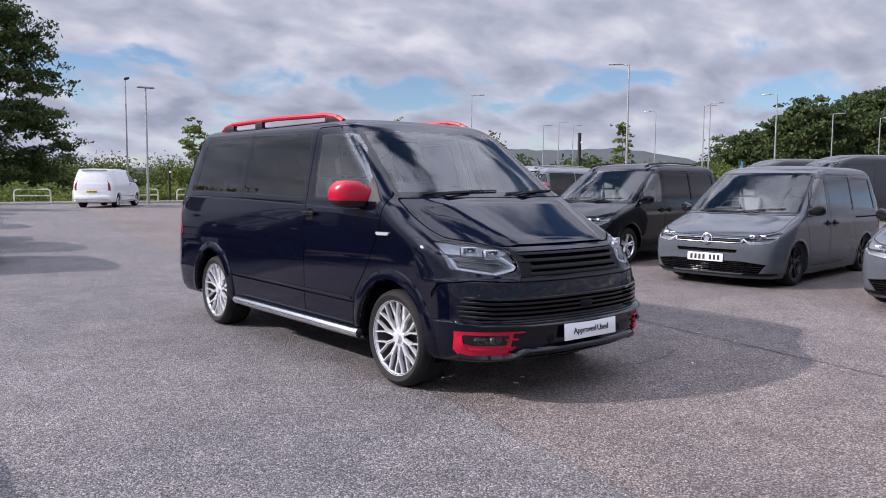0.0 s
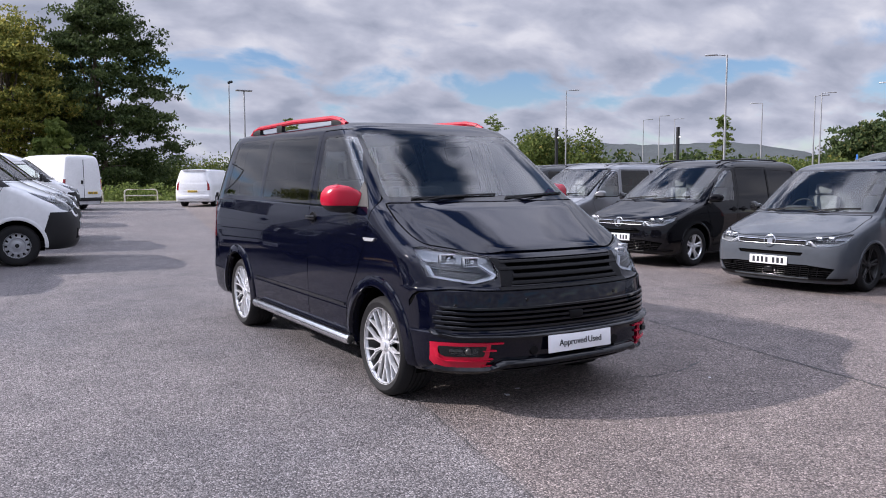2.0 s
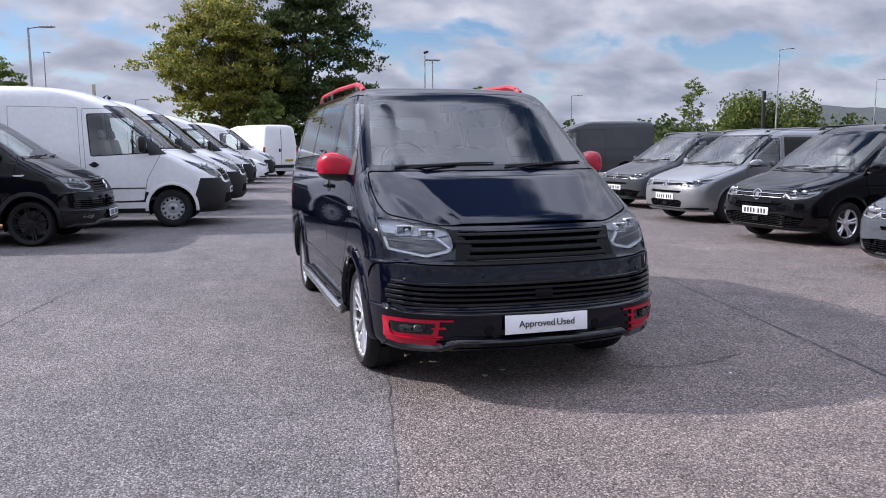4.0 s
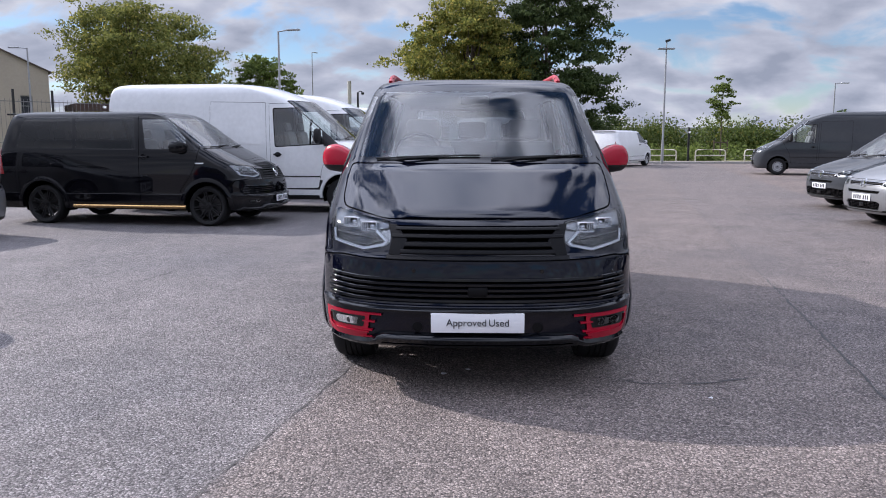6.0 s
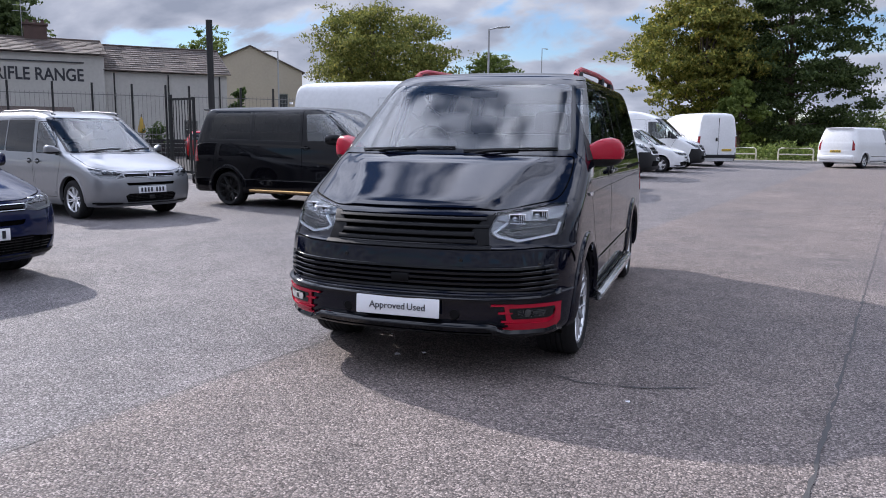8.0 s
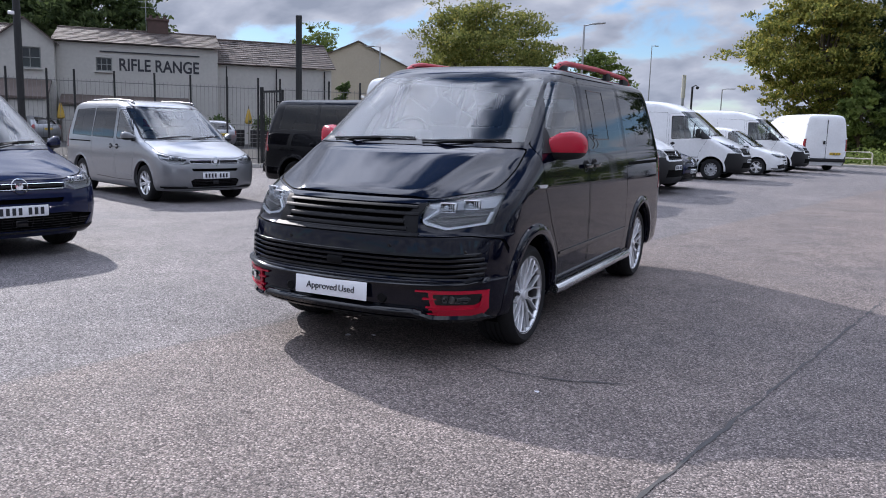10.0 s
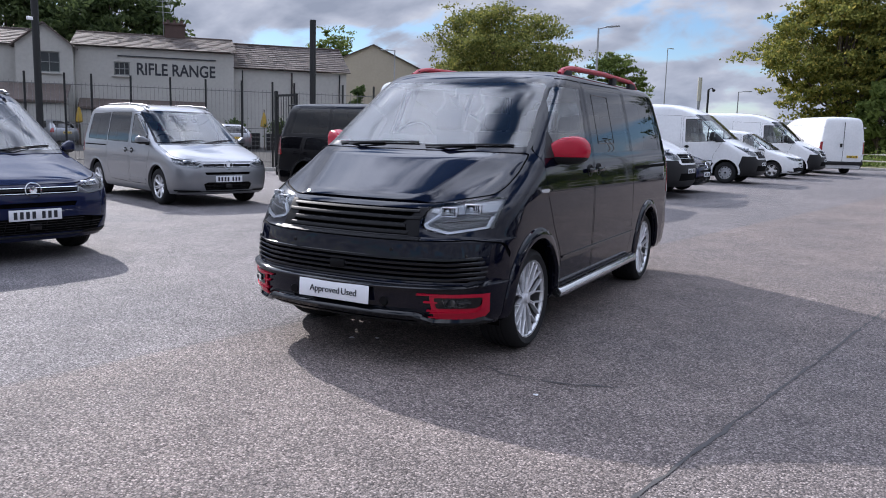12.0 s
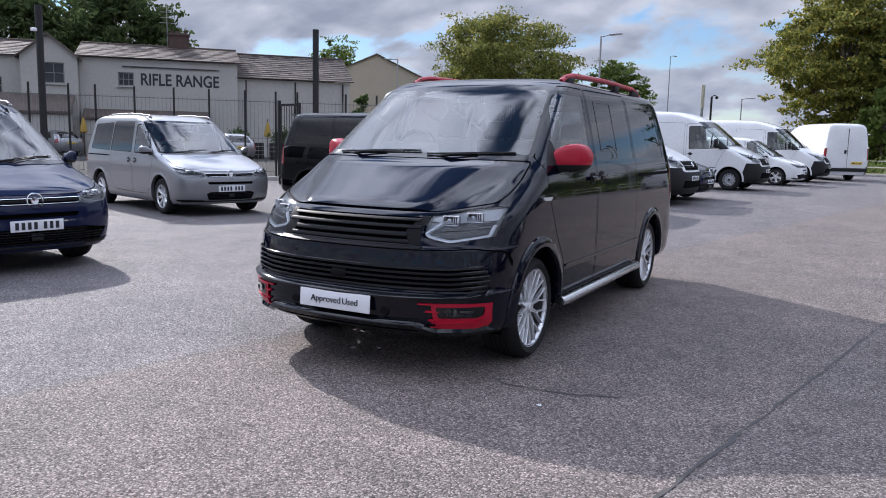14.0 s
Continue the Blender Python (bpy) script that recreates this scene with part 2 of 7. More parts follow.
def add_box(bm, c, s, bev=0.0, m=None):
    """A box of size s round c, its edges rounded."""
    r = bmesh.ops.create_cube(bm, size=1.0)
    vs = r["verts"]
    for v in vs:
        v.co = Vector((v.co.x * s[0], v.co.y * s[1], v.co.z * s[2]))
    if bev:
        es = list({e for v in vs for e in v.link_edges})
        rb = bmesh.ops.bevel(bm, geom=es, offset=min(bev, min(s) * 0.45), segments=2, affect="EDGES", profile=0.5)
        vs = list({v for f in rb["faces"] for v in f.verts} | {v for v in vs if v.is_valid})
    mm = Matrix.Translation(c) @ (m or Matrix())
    for v in vs:
        v.co = mm @ v.co
    return vs


def add_tube(bm, pts, r, n=10, caps=True, r2=None):
    """A round tube along points; the radius may run from r to r2."""
    pts = [Vector(p) for p in pts]
    rings = []
    up = None
    for i, p in enumerate(pts):
        d = (pts[min(i + 1, len(pts) - 1)] - pts[max(i - 1, 0)]).normalized()
        if up is None:
            up = Vector((0, 0, 1)) if abs(d.z) < 0.9 else Vector((1, 0, 0))
        a = d.cross(up).normalized()
        b = d.cross(a).normalized()
        rr = r if r2 is None else r + (r2 - r) * i / (len(pts) - 1)
        rings.append([bm.verts.new(p + (a * math.cos(2 * math.pi * k / n) + b * math.sin(2 * math.pi * k / n)) * rr) for k in range(n)])
    for q, w in zip(rings, rings[1:]):
        for k in range(n):
            bm.faces.new((q[k], q[(k + 1) % n], w[(k + 1) % n], w[k]))
    if caps:
        bm.faces.new(rings[0][::-1])
        bm.faces.new(rings[-1])


def add_lathe(bm, prof, n=32, axis="x", c=(0, 0, 0), close=False):
    """Turns a profile of (radius, along) round an axis through c."""
    rings = []
    for r, a in prof:
        ring = []
        for k in range(n):
            t = 2 * math.pi * k / n
            p = {"x": (a, r * math.cos(t), r * math.sin(t)), "z": (r * math.cos(t), r * math.sin(t), a), "y": (r * math.cos(t), a, r * math.sin(t))}[axis]
            ring.append(bm.verts.new(Vector(p) + Vector(c)))
        rings.append(ring)
    for q, w in zip(rings, rings[1:]):
        for k in range(n):
            bm.faces.new((q[k], q[(k + 1) % n], w[(k + 1) % n], w[k]))
    if close:
        bm.faces.new(rings[0][::-1]); bm.faces.new(rings[-1])


def in_poly(p, poly):
    x, y = p
    c = False
    for i in range(len(poly)):
        (x1, y1), (x2, y2) = poly[i - 1], poly[i]
        if (y1 > y) != (y2 > y) and x < (x2 - x1) * (y - y1) / (y2 - y1) + x1:
            c = not c
    return c


def inset(poly, d):
    """The polygon moved inwards by d (outwards if negative)."""
    n = len(poly)
    area = sum(poly[i - 1][0] * poly[i][1] - poly[i][0] * poly[i - 1][1] for i in range(n))
    s = 1 if area > 0 else -1
    out = []
    for i in range(n):
        p0, p1, p2 = Vector(poly[i - 1]), Vector(poly[i]), Vector(poly[(i + 1) % n])
        a, b = (p1 - p0).normalized(), (p2 - p1).normalized()
        na, nb = Vector((-a.y, a.x)) * s, Vector((-b.y, b.x)) * s
        k = max(1 + na.dot(nb), 0.3)
        q = p1 + (na + nb) * (d / k)
        out.append((q.x, q.y))
    return out


def round_poly(poly, r, n=3):
    """The polygon with its corners rounded by r."""
    out = []
    m = len(poly)
    for i in range(m):
        p0, p1, p2 = Vector(poly[i - 1]), Vector(poly[i]), Vector(poly[(i + 1) % m])
        ra = min(r, (p0 - p1).length * 0.45, (p2 - p1).length * 0.45)
        a, b = p1 + (p0 - p1).normalized() * ra, p1 + (p2 - p1).normalized() * ra
        for k in range(n + 1):
            t = k / n
            q = a * (1 - t) ** 2 + p1 * 2 * t * (1 - t) + b * t * t
            out.append((q.x, q.y))
    return out


def catmull(rows, sub):
    """Smoothly interpolated rows of numbers."""
    a = np.array(rows, float)
    n = len(a)
    out = []
    for i in range(n - 1):
        p0, p1, p2, p3 = a[max(i - 1, 0)], a[i], a[i + 1], a[min(i + 2, n - 1)]
        for k in range(sub):
            t = k / sub
            m1, m2 = (p2 - p0) * 0.5, (p3 - p1) * 0.5
            v = (2 * t ** 3 - 3 * t * t + 1) * p1 + (t ** 3 - 2 * t * t + t) * m1 + (-2 * t ** 3 + 3 * t * t) * p2 + (t ** 3 - t * t) * m2
            out.append(v)
    out.append(a[-1])
    return np.array(out)


class Shell:
    """A vehicle's skin as stacked plan outlines. Rows: z, front y, half width, front corner depth and power, rear y, rear corner depth and power."""

    def __init__(self, rows, sub=3, nf=18, ns=24, nr=8):
        self.rows = catmull(rows, sub)
        bm = self.bm = bmesh.new()
        self.tag = bm.faces.layers.int.new("tag")
        grid = []
        for z, yf, w, df, pf, yr, dr, pr in self.rows:
            line = []
            for k in range(nf):
                t = math.pi / 2 * (k / nf)
                line.append((w * math.sin(t) ** (2 / pf), yf + df * (1 - math.cos(t) ** (2 / pf))))
            for k in range(ns):
                line.append((w, yf + df + (yr - dr - yf - df) * k / ns))
            for k in range(nr + 1):
                t = math.pi / 2 * (1 - k / nr)
                line.append((w * max(math.sin(t), 0) ** (2 / pr), yr - dr * (1 - max(math.cos(t), 0) ** (2 / pr))))
            grid.append([bm.verts.new((x, y, z)) for x, y in line])
        for a, b in zip(grid, grid[1:]):
            for k in range(len(a) - 1):
                bm.faces.new((a[k], a[k + 1], b[k + 1], b[k]))
        bmesh.ops.remove_doubles(bm, verts=bm.verts, dist=0.0004)
        bm.normal_update()
        self.count = 0

    def at(self, z):
        r = self.rows
        i = int(np.clip(np.searchsorted(r[:, 0], z), 1, len(r) - 1))
        t = (z - r[i - 1, 0]) / max(r[i, 0] - r[i - 1, 0], 1e-6)
        return r[i - 1] + (r[i] - r[i - 1]) * min(max(t, 0), 1)

    def fy(self, x, z):
        _, yf, w, df, pf, *_ = self.at(z)
        q = min(abs(x) / w, 0.9995)
        return yf + df * (1 - (1 - q ** pf) ** (1 / pf))

    def ry(self, x, z):
        _, _, w, _, _, yr, dr, pr = self.at(z)
        q = min(abs(x) / w, 0.9995)
        return yr - dr * (1 - (1 - q ** pr) ** (1 / pr))

    def sx(self, y, z):
        _, yf, w, df, pf, yr, dr, pr = self.at(z)
        if y < yf + df:
            return w * (1 - min((yf + df - y) / df, 0.9999) ** pf) ** (1 / pf)
        if y > yr - dr:
            return w * (1 - min((y - yr + dr) / dr, 0.9999) ** pr) ** (1 / pr)
        return w

    def cut(self, poly, view, tag, keep=(0,)):
        """Splits the skin along a polygon seen from the side (y, z), the front or the rear (x, z), and tags what lies inside."""
        bm = self.bm
        i0 = 1 if view == "side" else 0
        lo = [min(p[k] for p in poly) - 0.06 for k in (0, 1)]
        hi = [max(p[k] for p in poly) + 0.06 for k in (0, 1)]

        def facing(f):
            n = f.normal
            c = f.calc_center_median()
            if view == "side":
                return abs(n.x) > 0.30
            if view == "front":
                return n.y < -0.12 and c.y < 1.6
            return n.y > 0.3 and c.y > 1.6

        for i in range(len(poly)):
            a, b = poly[i - 1], poly[i]
            d = Vector((b[0] - a[0], b[1] - a[1]))
            if d.length < 1e-6:
                continue
            no = Vector((0, -d.y, d.x)) if view == "side" else Vector((-d.y, 0, d.x))
            co = Vector((0, a[0], a[1])) if view == "side" else Vector((a[0], 0, a[1]))
            x0, x1 = min(a[0], b[0]) - 0.05, max(a[0], b[0]) + 0.05
            z0, z1 = min(a[1], b[1]) - 0.05, max(a[1], b[1]) + 0.05
            fs = []
            for f in bm.faces:
                if f[self.tag] not in keep or not facing(f):
                    continue
                us = [v.co[i0] for v in f.verts]
                zs = [v.co.z for v in f.verts]
                if max(us) > x0 and min(us) < x1 and max(zs) > z0 and min(zs) < z1:
                    fs.append(f)
            geom = list({v for f in fs for v in f.verts} | {e for f in fs for e in f.edges}) + fs
            bmesh.ops.bisect_plane(bm, geom=geom, dist=0.0002, plane_co=co, plane_no=no.normalized())
        bm.normal_update()
        for f in bm.faces:
            if f[self.tag] in keep and facing(f):
                c = f.calc_center_median()
                if lo[0] < c[i0] < hi[0] and in_poly((c[i0], c.z), poly):
                    f[self.tag] = tag

    def take(self, tag, sides=(1, -1), push=0.0, lip=0.0):
        """A bmesh of the faces with the tag, for the right (+1), the left (-1) or both halves, with edges turned in by lip."""
        src = [f for f in self.bm.faces if f[self.tag] == tag]
        out = bmesh.new()
        for s in sides:
            seen = {}
            for f in src:
                vs = []
                for v in f.verts:
                    if v not in seen:
                        p = v.co - v.normal * push
                        if p.x < 0.0004:
                            p.x = 0
                        seen[v] = out.verts.new((p.x * s, p.y, p.z))
                    vs.append(seen[v])
                if len(set(vs)) > 2:
                    try:
                        out.faces.new(vs if s > 0 else vs[::-1])
                    except ValueError:
                        pass
        if len(sides) == 2:
            bmesh.ops.remove_doubles(out, verts=[v for v in out.verts if abs(v.co.x) < 0.0006], dist=0.001)
        if lip:
            out.normal_update()
            es = [e for e in out.edges if e.is_boundary]
            nm = {v: v.normal.copy() for e in es for v in e.verts}
            r = bmesh.ops.extrude_edge_only(out, edges=es)
            twin = {}
            for e in es:
                for v in e.verts:
                    twin[v.co.to_tuple(5)] = nm[v]
            for v in r["geom"]:
                if isinstance(v, bmesh.types.BMVert):
                    n = twin.get(v.co.to_tuple(5))
                    if n is not None:
                        v.co -= n * lip
        return out


def patch(shell, poly, view, proud=0.003, depth=0.02, step=0.06, side=1, off=None):
    """A plate cut to a polygon and laid on the skin, proud of it and depth thick."""
    bm = bmesh.new()
    f = bm.faces.new([bm.verts.new((p[0], 0, p[1])) for p in poly])
    xs, zs = [p[0] for p in poly], [p[1] for p in poly]
    for k in range(1, int((max(xs) - min(xs)) / step) + 1):
        bmesh.ops.bisect_plane(bm, geom=bm.verts[:] + bm.edges[:] + bm.faces[:], plane_co=(min(xs) + k * step, 0, 0), plane_no=(1, 0, 0))
    for k in range(1, int((max(zs) - min(zs)) / step) + 1):
        bmesh.ops.bisect_plane(bm, geom=bm.verts[:] + bm.edges[:] + bm.faces[:], plane_co=(0, 0, min(zs) + k * step), plane_no=(0, 0, 1))
    r = bmesh.ops.extrude_face_region(bm, geom=bm.faces[:])
    back = {v for v in r["geom"] if isinstance(v, bmesh.types.BMVert)}
    for v in bm.verts:
        u, z = v.co.x, v.co.z
        d = -proud if v not in back else depth
        if view == "front":
            v.co = Vector((u * side, shell.fy(u, z) + d, z))
        elif view == "rear":
            v.co = Vector((u * side, shell.ry(u, z) - d, z))
        else:
            v.co = Vector(((shell.sx(u, z) - d) * side, u, z))
    return bm


def front_bar(bm, shell, line, h, proud=0.01, depth=0.02, n=14, ledge=False):
    """A bar that follows the nose along a line of (x, z), h high; a ledge slopes from the skin down to its lip."""
    prof = ((1, depth), (1, -0.002), (0.05, -proud * 0.9), (-0.25, -proud), (-1, -proud * 0.9), (-1, depth)) if ledge else ((1, depth), (1, -proud * 0.6), (0.6, -proud), (-0.6, -proud), (-1, -proud * 0.6), (-1, depth))
    pts = []
    for (x0, z0), (x1, z1) in zip(line, line[1:]):
        for k in range(n):
            t = k / n
            pts.append((x0 + (x1 - x0) * t, z0 + (z1 - z0) * t))
    pts.append(line[-1])
    rings = []
    for i, (x, z) in enumerate(pts):
        a, b = pts[max(i - 1, 0)], pts[min(i + 1, len(pts) - 1)]
        d = Vector((b[0] - a[0], b[1] - a[1])).normalized()
        nx, nz = -d.y * h / 2, d.x * h / 2
        ring = []
        for sx_, dep in prof:
            px, pz = x + nx * sx_, z + nz * sx_
            ring.append(bm.verts.new((px, shell.fy(px, pz) + dep, pz)))
        rings.append(ring)
    for q, w in zip(rings, rings[1:]):
        for k in range(6):
            bm.faces.new((q[k], q[(k + 1) % 6], w[(k + 1) % 6], w[k]))
    bm.faces.new(rings[0][::-1]); bm.faces.new(rings[-1])


def circle(cy, cz, r, n=26):
    return [(cy + r * math.cos(2 * math.pi * k / n), cz + r * math.sin(2 * math.pi * k / n)) for k in range(n)]


WHEEL_CACHE = {}


def shared(key, make, name, material, parent, label=""):
    """A part whose mesh is built once for each key and then shared."""
    if key not in WHEEL_CACHE:
        ob = part(name, make(), material, parent, label)
        WHEEL_CACHE[key] = ob.data
        return ob
    ob = new(name, WHEEL_CACHE[key])
    ob.parent = parent
    if label:
        ob["label"] = label
    return ob


def make_wheel(parent, c, side, R, rim, width, style, mats):
    """A wheel with rim, tyre, spokes, hub and brake disc; c is the centre of its outer face."""
    k = (R, rim, width, style, mats[0].name)
    wheel = shared(k + ("rim",), lambda: wheel_rim(rim, width), "wheel", mats[0], parent)
    wheel.matrix_basis = Matrix.Translation(c) @ (Matrix() if side > 0 else Matrix.Rotation(math.pi, 4, "Z")) @ Matrix.Rotation(0.35 * c[1] + 0.2 * side, 4, "X")
    shared((R, rim, width, "tyre"), lambda: wheel_tyre(R, rim, width), "tyre", M["rubber"], wheel)

    def disc():
        bm = bmesh.new()
        add_lathe(bm, [(0.03, -0.11), (rim * 0.72, -0.11), (rim * 0.72, -0.13), (0.03, -0.13)], 28)
        return bm

    def cap():
        bm = bmesh.new()
        add_lathe(bm, [(0.001, -0.012), (0.030, -0.013), (0.034, -0.02), (0.034, -0.05)], 18)
        return bm
    def barrel():
        bm = bmesh.new()
        add_lathe(bm, [(rim - 0.015, -0.03), (rim - 0.024, -0.06), (rim - 0.03, -width + 0.02)], 40)
        return bm
    shared((rim, width, "barrel"), barrel, "rim_barrel", M["barrel"], wheel)
    shared((rim, "disc"), disc, "brake_disc", M["disc"], wheel)
    shared(("cap", mats[1].name), cap, "hub_cap", mats[1], wheel)
    n, make = spoke_set(rim - 0.012, style)
    for i in range(n):
        sp = shared(k + ("spoke",), make, "spoke", mats[0], wheel)
        sp.rotation_euler.x = 2 * math.pi * i / n
    return wheel


def wheel_tyre(R, rim, width):
    bm = bmesh.new()
    w = width
    prof = [(rim - 0.012, -0.006), (rim + 0.012, 0.004), (rim + (R - rim) * 0.45, 0.012), (R - 0.03, 0.004), (R - 0.010, -0.012), (R - 0.002, -0.04)]
    k = 5
    for i in range(1, k):
        a = -0.04 - (w - 0.08) * i / k
        prof += [(R, a + 0.006), (R - 0.008, a + 0.003), (R - 0.008, a - 0.003), (R, a - 0.006)]
    prof += [(R - 0.002, -w + 0.04), (R - 0.010, -w + 0.012), (R - 0.03, -w), (rim, -w + 0.01)]
    add_lathe(bm, prof, 56)
    return bm


def wheel_rim(rim, width):
    bm = bmesh.new()
    add_lathe(bm, [(rim - 0.018, -0.022), (rim - 0.008, -0.004), (rim + 0.004, 0.000), (rim + 0.008, -0.008), (rim - 0.002, -0.02), (rim - 0.016, -0.045)], 56)
    return bm


def spoke_set(rr, style):
    """How many spokes a wheel has, and a function that makes one, with its share of the hub."""
    def bar(bm, r0, a0, r1, a1, w0, w1, y0, y1, th=0.03):
        p0 = Vector((0, r0 * math.cos(a0), r0 * math.sin(a0)))
        p1 = Vector((0, r1 * math.cos(a1), r1 * math.sin(a1)))
        d = (p1 - p0).normalized()
        n = Vector((0, -d.z, d.y))
        vs = []
        for p, w, x in ((p0, w0, y0), (p1, w1, y1)):
            vs.append([bm.verts.new(p + n * w * s + Vector((x + dx, 0, 0))) for s, dx in ((-0.5, -th), (-0.5, -0.006), (-0.28, 0), (0.28, 0), (0.5, -0.006), (0.5, -th))])
        for k in range(6):
            bm.faces.new((vs[0][k], vs[0][(k + 1) % 6], vs[1][(k + 1) % 6], vs[1][k]))
        bm.faces.new(vs[0][::-1]); bm.faces.new(vs[1])

    def sector(bm, n, r0, r1, x0, x1):
        a = math.pi / n
        vs = [bm.verts.new((x, r * math.cos(t), r * math.sin(t))) for r, x in ((r0, x0), (r1, x1)) for t in (-a, 0, a)]
        bm.faces.new((vs[0], vs[1], vs[4], vs[3])); bm.faces.new((vs[1], vs[2], vs[5], vs[4]))

    def multi():
        bm = bmesh.new()
        for s in (-1, 1):
            bar(bm, 0.040, s * 0.14, rr * 0.60, s * 0.055, 0.012, 0.011, -0.034, -0.020)
            bar(bm, rr * 0.57, s * 0.055, rr, s * 0.175, 0.011, 0.013, -0.021, -0.010)
        bar(bm, rr * 0.585, -0.065, rr * 0.585, 0.065, 0.012, 0.012, -0.020, -0.020)
        sector(bm, 10, 0.028, 0.062, -0.030, -0.036)
        return bm

    def five():
        bm = bmesh.new()
        for s in (-1, 1):
            bar(bm, 0.05, s * 0.2, rr, s * 0.14, 0.03, 0.032, -0.03, -0.012)
        sector(bm, 5, 0.028, 0.085, -0.03, -0.04)
        return bm

    def mesh_():
        bm = bmesh.new()
        for s in (-1, 1):
            bar(bm, 0.05, s * 0.15, rr, s * 0.30, 0.024, 0.022, -0.035, -0.012)
        sector(bm, 8, 0.028, 0.075, -0.03, -0.04)
        return bm

    def steel():
        bm = bmesh.new()
        a = math.pi / 12
        prof = [(0.028, -0.02), (0.055, -0.022), (0.085, -0.05), (0.115, -0.055), (rr - 0.07, -0.03), (rr - 0.055, -0.035)]
        for (r0, x0), (r1, x1) in zip(prof, prof[1:]):
            sector(bm, 12, r0, r1, x0, x1)
        bar(bm, rr - 0.06, 0, rr - 0.005, 0, 0.05, 0.06, -0.036, -0.045, 0.01)
        return bm
    return {"multi": (10, multi), "five": (5, five), "mesh": (8, mesh_)}.get(style, (12, steel))


def make_badge(parent, c, r, rx):
    """A round chrome emblem, plain."""
    bm = bmesh.new()
    m = Matrix.Translation(c) @ Euler((rx, 0, 0)).to_matrix().to_4x4()
    add_lathe(bm, [(r * 0.86, 0.0), (r * 0.9, -0.008), (r, -0.007), (r, 0.004)], 28, "y")
    add_lathe(bm, [(0.0, -0.003), (r * 0.45, -0.004), (r * 0.45, 0.002)], 20, "y")
    for v in bm.verts:
        v.co = m @ v.co
    return part("badge", bm, M["chrome"], parent, "plain round chrome emblem")


def make_plate(parent, c, rz=0, rx=0, mat_=None, w=0.52, h=0.111, bars=True):
    """A number plate with its characters as plain bars."""
    m = Matrix.Translation(c) @ Euler((rx, 0, rz)).to_matrix().to_4x4()
    bm = bmesh.new()
    add_box(bm, (0, 0, 0), (w, 0.008, h), 0.004)
    bmesh.ops.transform(bm, matrix=m, verts=bm.verts)
    pl = part("number_plate", bm, mat_ or M["plate"], parent)
    if bars:
        x = -w * 0.43
        for k in range(7):
            if k == 4:
                x += 0.035

            def one():
                b2 = bmesh.new()
                add_box(b2, (0, -0.0055, 0), (0.034, 0.003, 0.072))
                return b2
            ch_ = shared("character", one, "character", M["ink"], pl)
            ch_.matrix_basis = m @ Matrix.Translation((x + 0.025, 0, 0))
            x += 0.060
    return pl


def add_text(text, size, material, name, parent, m, label="", bold=0.0):
    """Lettering in the built-in font as a mesh."""
    cu = bpy.data.curves.new(name, "FONT")
    cu.body, cu.size, cu.align_x, cu.align_y, cu.extrude, cu.offset = text, size, "CENTER", "CENTER", 0.002, bold
    tmp = bpy.data.objects.new(name, cu)
    me = bpy.data.meshes.new_from_object(tmp)
    bpy.data.objects.remove(tmp)
    me.materials.clear()
    me.materials.append(material)
    ob = new(name, me)
    ob.parent = parent
    ob.matrix_basis = m
    if label:
        ob["label"] = label
    return ob

